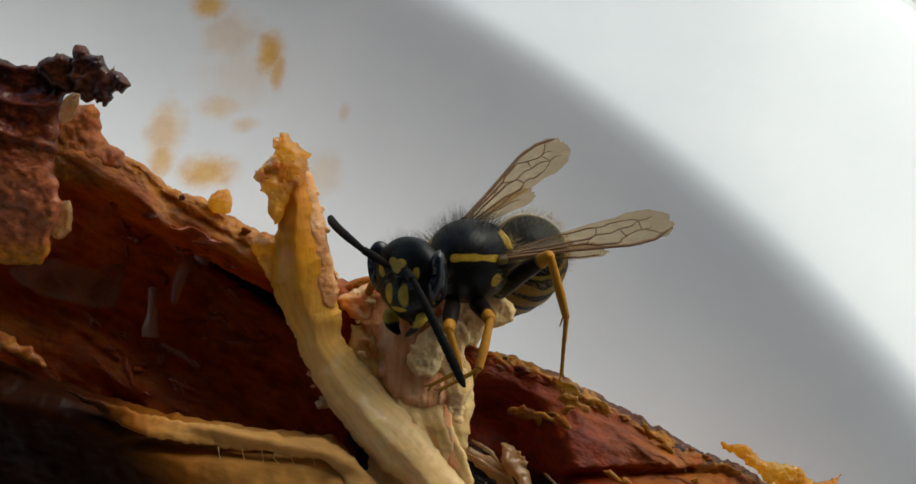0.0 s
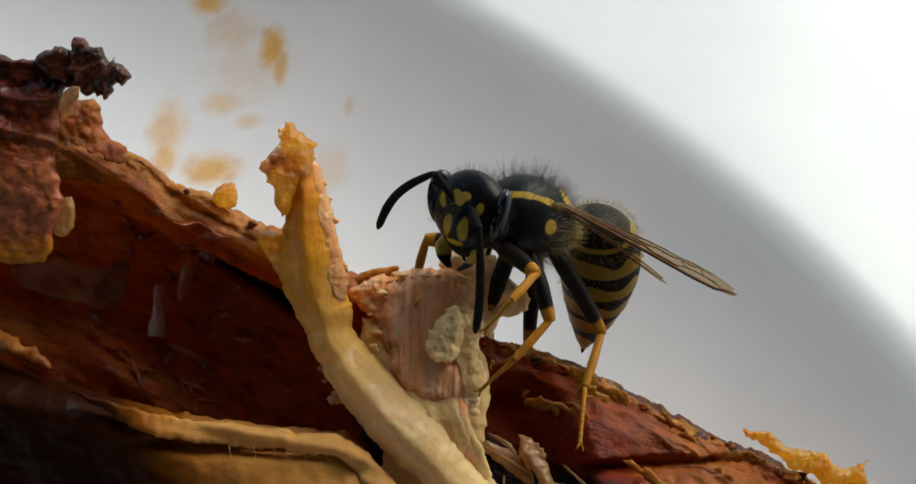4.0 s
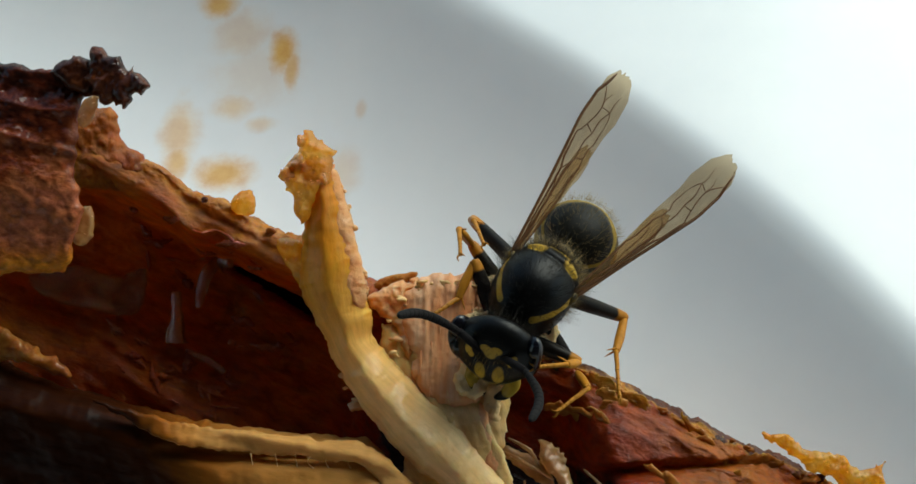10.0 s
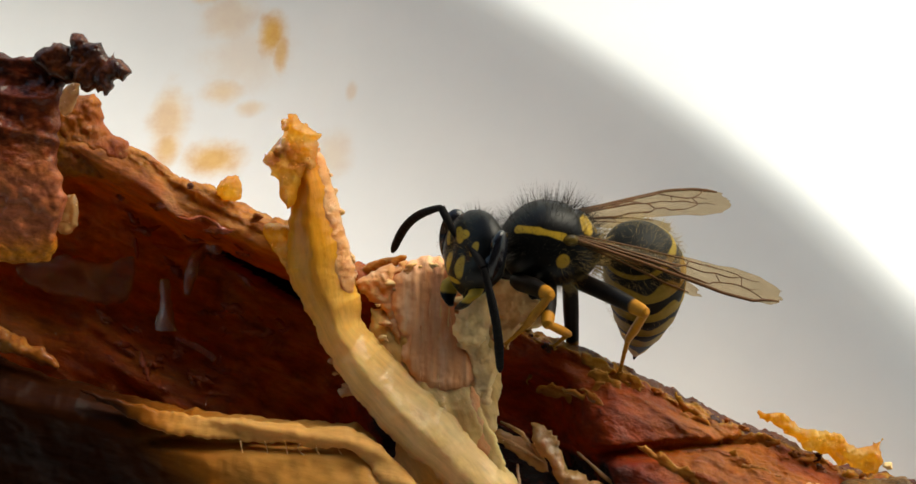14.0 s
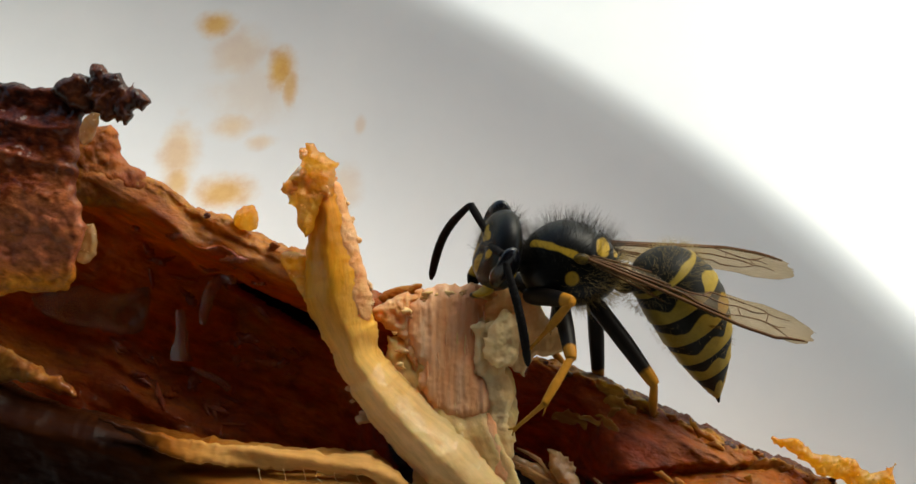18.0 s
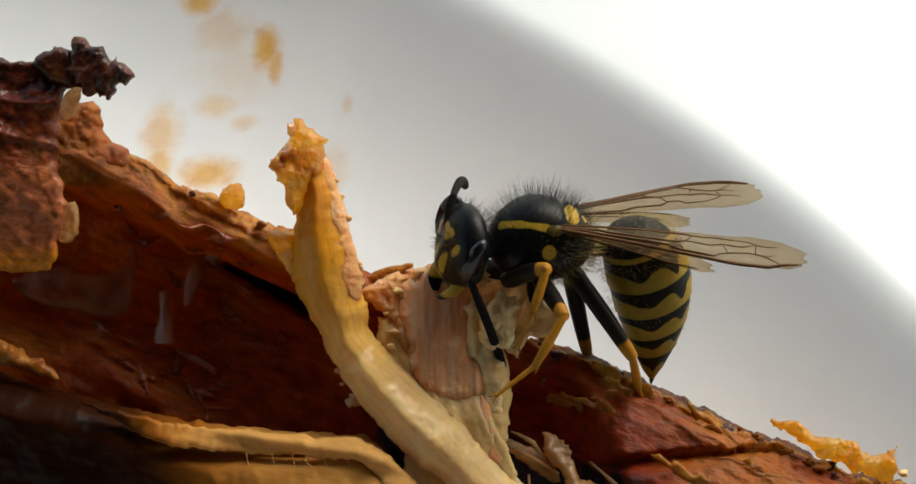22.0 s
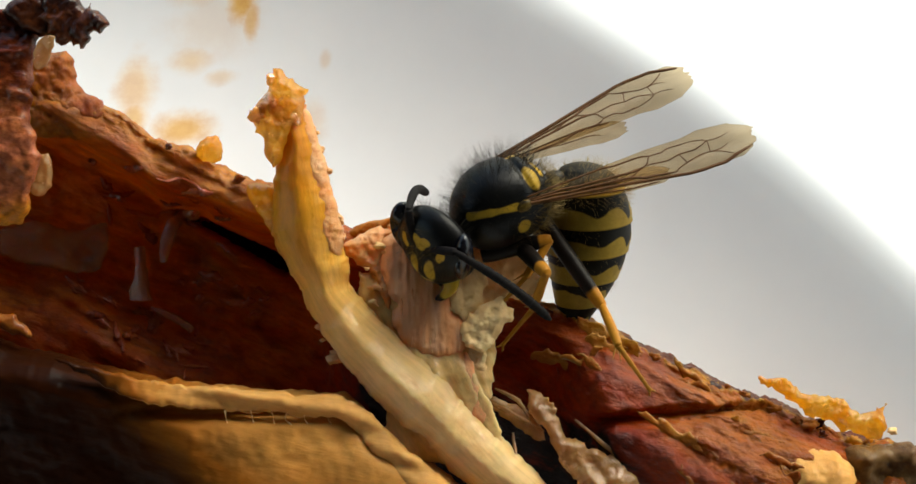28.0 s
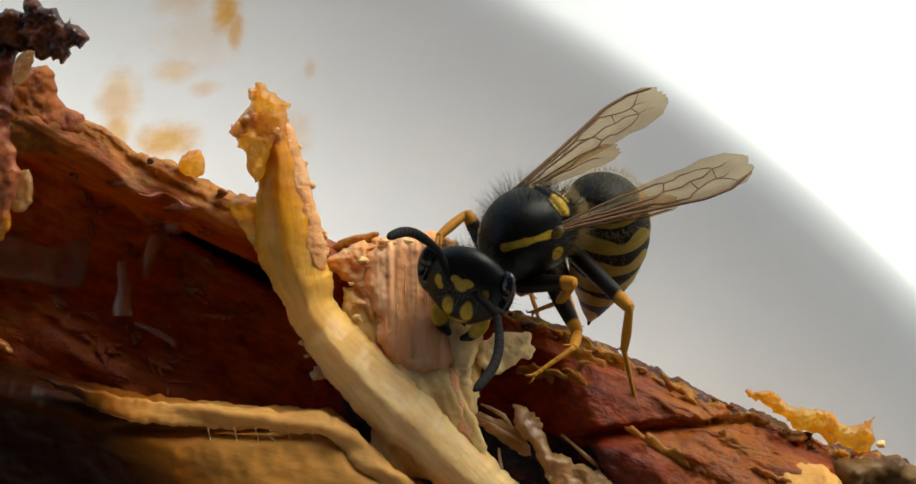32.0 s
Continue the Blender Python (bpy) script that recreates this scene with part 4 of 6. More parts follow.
# crumbs and crackling along the crest
ru, rv = np.array(RIDGE).T
for k in range(60):
    u0 = -16.5 + 38.5 * rs.rand()
    if u0 < 3.5 and k % 5:
        continue
    v0 = np.interp(u0, ru, rv) - 0.1 - 0.5 * rs.rand()
    s0 = 0.07 + 0.16 * rs.rand() ** 2
    meat_part("crumb", lump((u0, v0, -0.8 + 0.5 * rs.rand()), (s0 * 1.4, s0, s0), 80 + k, 10, 0.8), (CRUST, BONE, BONE, AMBER)[k % 4])
meat_part("crackling_knob", slab([(-11.5, 2.4), (-11.2, 3.3), (-10.6, 3.8), (-10.2, 3.75), (-10.25, 3.3), (-9.95, 2.9), (-10.2, 2.3)], flat_depth(-1.2), 0.55, 0.5, cell=0.07, seed=39, fray=0.12, lumps=0.3, lump_size=0.6, fine=0.15), AMBER, "amber knob of crackling")
rl = np.random.RandomState(19)
for k in range(16):
    cu = 5.5 + 14.0 * rl.rand()
    crest = np.interp(cu, ru, rv)
    cv = crest - 0.5 - (4.6 if cu > 8 else 2.2) * rl.rand() ** 1.1
    long, thick = 0.7 + 1.6 * rl.rand(), 0.16 + 0.28 * rl.rand()
    way = radians(-24 + 10 * rl.normal())
    top_side, low_side = [], []
    for e in np.linspace(-1, 1, 9):
        wide = thick * math.sqrt(max(1 - e * e, 0.02)) * (0.7 + 0.6 * rl.rand())
        a, b = long * e, 0.10 * rl.normal()
        top_side.append((cu + a * math.cos(way) - (b + wide) * math.sin(way), cv + a * math.sin(way) + (b + wide) * math.cos(way)))
        low_side.append((cu + a * math.cos(way) - (b - wide) * math.sin(way), cv + a * math.sin(way) + (b - wide) * math.cos(way)))
    shape = slab(top_side + low_side[::-1], flat_depth(float(on_flesh(cu, cv)) - 0.03, 0.05, 0.1, cu, cv), 0.07, 0.25, cell=0.06, seed=100 + k, fray=0.24, lumps=0.06, lump_size=0.6, fine=0.04)
    meat_part("torn_layer", shape, BONE, "brown torn layer of flesh", None, (-24, 0.25))

# ---- the wasp ----
WMM = 0.0011  # one unit of the wasp's own plan
wasp = new("wasp")
tagged(wasp, "black and yellow striped wasp feeding on the meat", "wasp")


def shell(name, dark, bright, rough, coat, fine=2500, bump=0.25):
    """Insect shell: dark and bright patches by the mesh's own pattern, finely pitted."""
    m, tree, b = shader(name)
    at = tree.nodes.new("ShaderNodeAttribute")
    at.attribute_name = "pattern"
    grain = blotch(tree, fine, 4, 0.6)
    edge = tree.nodes.new("ShaderNodeMath")
    edge.operation = "MULTIPLY_ADD"
    tree.links.new(grain, edge.inputs[0])
    edge.inputs[1].default_value = 0.25
    tree.links.new(at.outputs["Fac"], edge.inputs[2])
    cover = ramp(tree, edge.outputs[0], [(0.5, (0, 0, 0)), (0.72, (1, 1, 1))])
    d = ramp(tree, grain, [(0.3, dark), (0.7, tuple(c * 1.6 for c in dark))])
    y = ramp(tree, grain, [(0.3, tuple(c * 0.75 for c in bright)), (0.7, bright)])
    tree.links.new(mix(tree, cover, d, y), b.inputs["Base Color"])
    b.inputs["Roughness"].default_value = rough
    b.inputs["IOR"].default_value = 1.22
    b.inputs["Coat Weight"].default_value, b.inputs["Coat Roughness"].default_value = coat, 0.25
    relief(tree, b, [grain], bump, 0.00006)
    return m


BODY = shell("wasp_shell", (0.003, 0.003, 0.003), (0.48, 0.29, 0.03), 0.36, 0.05)
# yellow duller than on the thorax, with the gaster's shade put in
GASTER = shell("wasp_gaster", (0.006, 0.005, 0.003), (0.31, 0.205, 0.03), 0.5, 0.0)
LEG = shell("wasp_leg", (0.006, 0.004, 0.003), (0.42, 0.17, 0.014), 0.45, 0.0)
EYE = shell("wasp_eye", (0.004, 0.004, 0.006), (0.02, 0.02, 0.03), 0.15, 0.5, 9000, 0.1)
FEELER = shell("wasp_feeler", (0.005, 0.004, 0.004), (0.015, 0.01, 0.008), 0.8, 0.0, 5000, 0.4)
HAIR = shell("wasp_hair", (0.012, 0.009, 0.006), (0.35, 0.25, 0.10), 0.5, 0.0, 300, 0.0)
VEIN = shell("wing_vein", (0.07, 0.028, 0.008), (0.16, 0.08, 0.03), 0.4, 0.0)

wing_mat, tree, bs = shader("wing_membrane")
clear = tree.nodes.new("ShaderNodeBsdfTransparent")
clear.inputs[0].default_value = (0.88, 0.79, 0.64, 1)
film = tree.nodes.new("ShaderNodeMixShader")
out = next(n for n in tree.nodes if n.type == "OUTPUT_MATERIAL")
grain = blotch(tree, 700, 4, 0.6, 0.0, (1, 3, 1))
tree.links.new(ramp(tree, grain, [(0.3, (0.13, 0.08, 0.035)), (0.7, (0.24, 0.17, 0.09))]), bs.inputs["Base Color"])
bs.inputs["Roughness"].default_value = 0.3
tree.links.new(ramp(tree, grain, [(0.3, (0.05,) * 3), (0.7, (0.16,) * 3)]), film.inputs[0])
tree.links.new(clear.outputs[0], film.inputs[1])
tree.links.new(bs.outputs[0], film.inputs[2])
tree.links.new(film.outputs[0], out.inputs[0])
relief(tree, bs, [grain], 0.4, 0.0001)
WING = wing_mat


def insect(name, verts, faces, material, parent, pattern=None, label="", tint=0.0):
    """A part of the insect from millimetres, with the pattern of its markings on the mesh."""
    verts = np.asarray(verts, float)
    ob = part(name, verts * WMM, faces, material, parent, label)
    values = np.full(len(verts), tint) if pattern is None else np.clip(pattern(verts), 0, 1)
    ob.data.attributes.new("pattern", "FLOAT", "POINT").data.foreach_set("value", values.astype(np.float32))
    return ob


def ball(c, r, n=40, power=1.0):
    th, ph = np.linspace(0, np.pi, n), np.linspace(0, 2 * np.pi, 2 * n, endpoint=False)
    sp = lambda a: np.sign(a) * np.abs(a) ** power
    v = np.stack([sp(np.cos(th))[:, None] + 0 * ph, (sp(np.sin(th))[:, None] * sp(np.cos(ph))), sp(np.sin(th))[:, None] * sp(np.sin(ph))], -1).reshape(-1, 3)
    return v * np.array(r) + np.array(c), grid_faces(n, 2 * n, True)


def spot(v, c, r):
    """1 inside an ellipsoid patch, falling to 0 at its rim."""
    d = np.linalg.norm((v - np.array(c)) / np.array(r), axis=1)
    return np.clip(1.6 - d, 0, 1) * 0.9


def bar(v, a, b, wide):
    a, b = np.array(a, float), np.array(b, float)
    k = np.clip((v - a) @ (b - a) / ((b - a) @ (b - a)), 0, 1)
    d = np.linalg.norm(v - (a + k[:, None] * (b - a)), axis=1)
    return np.clip(1.6 - d / wide, 0, 1) * 0.9


def both(f, v, *args):
    m = v * np.array([1, -1, 1])
    return np.maximum(f(v, *args), f(m, *args))


# thorax
tv, tf = ball((0, 0, 0), (2.2, 1.72, 1.75), 60, 0.92)
x, y, z = tv.T
tv[:, 2] += 0.18 * np.exp(-((x - 0.5) / 1.1) ** 2) * (z > 0) * np.clip(z / 1.7, 0, 1)
scale = 1 - 0.10 * np.exp(-((x + 1.05) / 0.13) ** 2) * (z > 0.5) - 0.05 * np.exp(-((x + 1.78) / 0.1) ** 2) * (z > 0)
tv[:, 1:] *= scale[:, None]
tv[:, 2] -= 0.25 * smooth(-1.2, -2.2, x) * (z > 0)


def thorax_marks(v):
    m = both(bar, v, (1.6, 0.8, 0.9), (0.9, 1.28, 0.95), 0.19)
    m = np.maximum(m, both(bar, v, (0.9, 1.28, 0.95), (-0.1, 1.55, 0.75), 0.17))
    m = np.maximum(m, both(spot, v, (-1.28, 0.85, 1.05), (0.28, 0.5, 0.5)))
    m = np.maximum(m, both(spot, v, (-1.85, 0.35, 0.75), (0.14, 0.4, 0.2)) * 0.8)
    m = np.maximum(m, both(spot, v, (-0.1, 1.7, -0.25), (0.28, 0.4, 0.3)))
    return np.maximum(m, both(spot, v, (-0.55, 1.6, 0.62), (0.2, 0.3, 0.16)) * 0.8)


insect("thorax", tv, tf, BODY, wasp, thorax_marks, "glossy black thorax with yellow stripes")
for sg in (1, -1):
    insect("wing_scale", *ball((-0.42, 1.6 * sg, 0.62), (0.36, 0.22, 0.24), 16), BODY, wasp, None, "", 0.42)
insect("waist", *ball((-2.4, 0, -0.5), (0.6, 0.45, 0.5), 16), BODY, wasp)
insect("neck", *ball((2.2, 0, 0.0), (0.6, 0.55, 0.55), 16), BODY, wasp)

# head, about the neck joint
hv, hf = ball((0, 0, 0), (1.0, 1.86, 1.86), 60, 0.92)
hv[:, 1] *= 1 - 0.40 * smooth(-0.3, -1.8, hv[:, 2]) - 0.10 * smooth(0.9, 1.8, hv[:, 2])
hv[:, 0] *= np.where(hv[:, 0] < 0, 0.70, 1.0)
hv[:, 0] += 0.16 * np.exp(-((hv[:, 2] + 0.8) / 0.55) ** 2 - (hv[:, 1] / 0.7) ** 2) * (hv[:, 0] > 0) - 0.10 * np.exp(-((hv[:, 2] - 0.15) / 0.3) ** 2 - ((np.abs(hv[:, 1]) - 0.5) / 0.3) ** 2) * (hv[:, 0] > 0)
hv += np.array((1.08, 0, -0.32))


def head_marks(v):
    m = spot(v, (1.95, 0, 0.42), (0.5, 0.26, 0.26))
    m = np.maximum(m, both(spot, v, (1.95, 0.24, 0.60), (0.5, 0.24, 0.17)))
    m = np.maximum(m, both(spot, v, (1.95, 0.40, -0.78), (0.5, 0.24, 0.46)))
    m = np.maximum(m, both(spot, v, (1.72, 0.98, 0.22), (0.5, 0.17, 0.26)))
    m = np.maximum(m, both(spot, v, (1.72, 0.86, 0.02), (0.5, 0.14, 0.2)))
    m = np.maximum(m, spot(v, (1.8, 0, -1.42), (0.6, 0.42, 0.13)))
    m = np.maximum(m, both(bar, v, (0.50, 1.62, 0.62), (0.52, 1.80, 0.0), 0.17))
    return np.maximum(m, both(bar, v, (0.52, 1.80, 0.0), (0.66, 1.42, -1.0), 0.20))


head = insect("head", hv, hf, BODY, wasp, head_marks, "black head with yellow face marks")
for sg in (1, -1):
    ev, ef = ball((0, 0, 0), (0.66, 0.42, 1.2), 34)
    ev[:, 0] -= 0.30 * np.exp(-((ev[:, 2] - 0.2) / 0.32) ** 2) * (ev[:, 1] * sg < 0)
    ev = ev @ np.array(Euler((radians(10 * sg), 0, radians(34 * -sg))).to_matrix()) + np.array((1.22, 1.52 * sg, 0.0))
    insect("eye", ev, ef, EYE, head, None, "dark blue-black compound eye")
    jaw, jf = tube([(1.30, 0.80 * sg, -1.42), (1.52, 0.84 * sg, -1.85), (1.70, 0.60 * sg, -2.30), (1.74, 0.22 * sg, -2.62)], [0.34, 0.40, 0.33, 0.12], 14, 0.5)
    insect("mandible", jaw, jf, BODY, head, lambda v: np.clip((v[:, 2] + 2.35) * 2.4, 0, 0.9), "yellow mandible with dark tip")
for sx, sy in ((0, 0.0), (-0.22, 0.24), (-0.22, -0.24)):
    insect("simple_eye", *ball((1.25 + sx, sy, 1.40), (0.12, 0.12, 0.10), 10), EYE, head)
insect("palp", *tube([(1.3, 0.1, -1.7), (1.4, 0.15, -2.1), (1.3, 0.2, -2.3)], [0.1, 0.08, 0.04], 6), LEG, head, None, "", 0.3)

# feelers: a short shaft and a ringed, bowed lash; x from the base to the tip
SHAFT, LASH = 1.45, 5.0
feelers = []
for sg in (1, -1):
    shaft = insect("antenna_shaft", *tube([(-0.05, 0, 0), (0.3, 0, 0.04), (0.9, 0, 0.05), (SHAFT, 0, 0)], [0.13, 0.15, 0.18, 0.17], 12), FEELER, head, None, "black antenna shaft")
    q = np.linspace(0, 1, 61)
    rad = np.interp(q, [0, 0.06, 0.3, 0.75, 0.94, 1], [0.12, 0.15, 0.19, 0.20, 0.17, 0.07])
    pv, pf = tube([(LASH * e, 0, 0.46 * math.sin(math.pi * e)) for e in q], rad, 12, 1.0, 0, 0, 2, (0, 1, 0))
    axis = 0.46 * np.sin(np.pi * np.clip(pv[:, 0] / LASH, 0, 1))
    ring = 1 - 0.13 * (np.abs(np.sin(pv[:, 0] * np.pi / 0.42)) < 0.3)
    pv[:, 1] *= ring
    pv[:, 2] = axis + (pv[:, 2] - axis) * ring
    lash = insect("antenna_lash", pv, pf, FEELER, head, None, "black ringed antenna lash")
    feelers.append((shaft, lash, Vector((1.85, 0.42 * sg, 0.25)) * WMM))

# gaster, about the waist joint: x to the tip, z dorsal
BANDS = [-0.6, 0.6, 1.95, 3.2, 4.35, 5.4, 6.9]
gaster = insect("gaster", *ball((2.5, 0, 1.2), (2.9, 1.5, 1.4), 30), GASTER, wasp, None, "abdomen with black and yellow bands")


def girth(s):
    return np.interp(s, [-0.6, -0.56, -0.4, 0.0, 0.6, 1.5, 2.6, 3.6, 4.6, 5.5, 6.3, 6.75, 6.9],
                     [0.02, 0.50, 0.95, 1.40, 1.74, 1.94, 1.93, 1.75, 1.42, 1.0, 0.54, 0.2, 0.05])


def spine(s):
    return np.interp(s, [-0.6, 0.5, 1.5, 2.5, 4, 5.4, 6.9], [1.20, 1.36, 1.44, 1.42, 1.20, 0.85, 0.35])


for k, (a, b) in enumerate(zip(BANDS, BANDS[1:])):
    n, m = 34, 96
    q = np.linspace(0, 1, n)
    s = a - 0.12 + (b - a + 0.12) * q if k else a + (b - a) * q
    r = girth(s) * (1 - (0.035 * (1 - q) if k else 0)) + 0.02 * np.exp(-((q - 0.97) / 0.05) ** 2)
    r[-1] -= 0.05 if k < 5 else 0
    th = np.linspace(0, 2 * np.pi, m, endpoint=False)
    X = np.repeat(s[:, None], m, 1)
    Y = r[:, None] * np.sin(th)
    Z = spine(s)[:, None] + r[:, None] * np.cos(th) * np.where(np.cos(th) > 0, 0.97, 0.86)
    v = np.stack([X, Y, Z], -1).reshape(-1, 3)
    Q = np.repeat(q[:, None], m, 1).ravel()
    TH = np.tile(np.abs(((th + np.pi) % (2 * np.pi)) - np.pi), n)
    mid = np.exp(-(TH / 0.30) ** 2)
    dots = np.exp(-((TH - 0.95) / 0.20) ** 2)
    low = np.exp(-((TH - 1.9) / 0.3) ** 2)
    ang = np.c_[np.tile(np.cos(th), n), np.tile(np.sin(th), n), np.full(n * m, 3.0 * k)]
    ragged = fbm(ang, 0.35, 60 + k, 3)
    if k == 0:
        limit = 0.82 - 0.12 * np.exp(-((TH - 0.8) / 0.4) ** 2) + 0.05 * mid + 0.02 * ragged
    else:
        mid = np.clip(1 - TH / 0.42, 0, 1) ** 0.8
        dots = np.exp(-((TH - 0.98) / 0.17) ** 2)
        limit = 0.44 - 0.02 * k + 0.42 * mid + (0.40 if k < 3 else 0.26) * dots + 0.24 * low + 0.05 * ragged
    mark = np.clip(0.5 + (Q - limit) * 4.0, 0, 0.92) * (1 - 0.5 * smooth(0.95, 1.0, Q) * (k < 5))
    seg = insect("tergite", v, grid_faces(n, m, True), GASTER, gaster, lambda vv, mark=mark: mark)
insect("sting_sheath", *tube([(6.5, 0, 0.48), (6.85, 0, 0.36), (7.1, 0, 0.26)], [0.18, 0.12, 0.03], 8), GASTER, gaster)

# hair on thorax, head and first band
rng = np.random.RandomState(4)


def hairs(name, centre, radii, count, length, parent, keep, tint, lean=(-0.3, 0, 0.25)):
    d = rng.normal(size=(count * 3, 3))
    d /= np.linalg.norm(d, axis=1, keepdims=True)
    d = d[keep(d)][:count]
    base = np.array(centre) + d * np.array(radii) * 0.98
    n = d / np.array(radii)
    n /= np.linalg.norm(n, axis=1, keepdims=True)
    way = n + np.array(lean) + 0.28 * rng.normal(size=n.shape)
    way /= np.linalg.norm(way, axis=1, keepdims=True)
    ln = length * (0.5 + 0.8 * rng.rand(len(d)))
    side = np.cross(way, (0.3, 0.5, 0.8))
    side /= np.linalg.norm(side, axis=1, keepdims=True)
    oth = np.cross(way, side)
    v, f = [], []
    w = 0.007
    for k in range(len(d)):
        o = len(v)
        for j in range(3):
            a = j * 2.094
            v.append(base[k] + w * (math.cos(a) * side[k] + math.sin(a) * oth[k]))
        v.append(base[k] + way[k] * ln[k])
        f += [(o, o + 1, o + 3), (o + 1, o + 2, o + 3), (o + 2, o, o + 3)]
    ob = insect(name, np.array(v), f, HAIR, parent, None, "", tint)
    return tagged(ob, kind="stuff")


hairs("thorax_hair", (0, 0, 0.05), (2.15, 1.68, 1.8), 1500, 0.95, wasp, lambda d: d[:, 2] > -0.1, 0.35, (-0.1, 0, 0.3))
hairs("thorax_side_hair", (-0.6, 0, -0.2), (1.75, 1.65, 1.55), 1700, 0.62, wasp, lambda d: (d[:, 2] < 0.5) & (d[:, 0] < 0.5), 0.75)
hairs("head_hair", (1.08, 0, -0.32), (0.9, 1.7, 1.75), 800, 0.62, head, lambda d: d[:, 2] > -0.3, 0.15, (0.2, 0, 0.3))
hairs("face_hair", (1.08, 0, -0.32), (0.98, 1.5, 1.7), 500, 0.32, head, lambda d: d[:, 0] > 0.2, 0.6, (0.3, 0, -0.2))
hairs("gaster_hair", (0.7, 0, 1.36), (1.25, 1.82, 1.82), 1200, 0.42, gaster, lambda d: d[:, 0] < 0.6, 0.6, (0.1, 0, 0.2))
hairs("gaster_down", (2.6, 0, 1.25), (2.8, 1.78, 1.65), 900, 0.26, gaster, lambda d: np.abs(d[:, 0]) < 0.8, 0.75, (0.4, 0, 0.0))


# wings: x from the root to the tip, y to the trailing edge
def wing(name, long, wide, sg, veins, label):
    n, m = 60, 12
    s = np.linspace(0, 1, n)
    lead = -0.5 * wide * np.interp(s, [0, 0.3, 0.7, 0.93, 1.0], [0.1, 0.42, 0.95, 0.8, 0.35])
    chord = wide * np.interp(s, [0, 0.08, 0.3, 0.55, 0.78, 0.92, 1.0], [0.16, 0.26, 0.5, 0.8, 1.0, 0.92, 0.5])
    q = np.linspace(0, 1, m)
    X = long * np.repeat(s[:, None], m, 1)
    Y = lead[:, None] + chord[:, None] * q
    X = X + 0.10 * rng.normal(size=X.shape) * (s[:, None] > 0.985)
    Z = 0.10 * wide * np.sin(np.pi * q)[None, :] * np.sin(np.pi * s)[:, None] - 0.25 * s[:, None] ** 2 + 0.05 * np.sin(q * 12)[None, :] * s[:, None]
    P = np.stack([X, Y * sg, Z], -1)
    up, lo = P.reshape(-1, 3) + (0, 0, 0.006), P.reshape(-1, 3) - (0, 0, 0.006)
    f = grid_faces(n, m)
    k = n * m
    faces = f + [[a + k for a in q2[::-1]] for q2 in f]
    rim = [i * m for i in range(n)] + [(n - 1) * m + j for j in range(1, m)] + [i * m + m - 1 for i in range(n - 2, -1, -1)] + list(range(m - 2, 0, -1))
    faces += [[a, b, b + k, a + k] for a, b in zip(rim, rim[1:] + rim[:1])]
    ob = insect(name, np.r_[up, lo], faces, WING, wasp, None, label)
    ob.visible_shadow = True

    def on(a, b):
        i, j = np.clip(a, 0, 1) * (n - 1), np.clip(b, 0, 1) * (m - 1)
        return P[int(round(i)), int(round(j))]

    for pts, r in veins:
        dense = []
        for (a0, b0), (a1, b1) in zip(pts, pts[1:]):
            c = max(2, int(abs(a1 - a0) * 24))
            dense += [on(a0 + (a1 - a0) * i / c, b0 + (b1 - b0) * i / c) for i in range(c)]
        dense.append(on(*pts[-1]))
        insect("vein", *tube(dense, [r] * (len(dense) - 1) + [r * 0.6], 6, 1.0, 0, 0, 2), VEIN, ob, None, "", 0.2)
    return ob


FORE_VEINS = [([(0, 0), (0.3, 0), (0.6, 0), (0.85, 0), (0.96, 0.1)], 0.075), ([(0, 0.5), (0.3, 0.35), (0.5, 0.42)], 0.05), ([(0, 0.95), (0.3, 0.9), (0.55, 0.75)], 0.04),
              ([(0.02, 0.25), (0.35, 0.18), (0.62, 0.06)], 0.05), ([(0.3, 0.35), (0.42, 0.2), (0.5, 0.42), (0.66, 0.5), (0.8, 0.62)], 0.03), ([(0.5, 0.42), (0.55, 0.75), (0.72, 0.82)], 0.03),
              ([(0.62, 0.06), (0.68, 0.3), (0.66, 0.5)], 0.03), ([(0.68, 0.3), (0.8, 0.34), (0.9, 0.12)], 0.03), ([(0.8, 0.34), (0.8, 0.62), (0.72, 0.82)], 0.025), ([(0.8, 0.62), (0.9, 0.7)], 0.022), ([(0.8, 0.34), (0.88, 0.42)], 0.022)]
HIND_VEINS = [([(0, 0.1), (0.5, 0.1), (0.9, 0.1)], 0.035), ([(0.1, 0.4), (0.5, 0.5), (0.8, 0.6)], 0.025), ([(0.5, 0.1), (0.55, 0.5)], 0.02)]
wings = []
for sg in (1, -1):
    fore = wing("forewing", 10.3, 1.72, sg, FORE_VEINS, "smoky amber forewing with brown veins")
    hind = wing("hindwing", 6.7, 0.9, sg, HIND_VEINS, "clear amber hindwing")
    for ob in (fore, hind):
        ob.location = Vector((-0.5, 1.6 * sg, 0.75 if ob is fore else 0.6)) * WMM
    wings.append((fore, hind, sg))

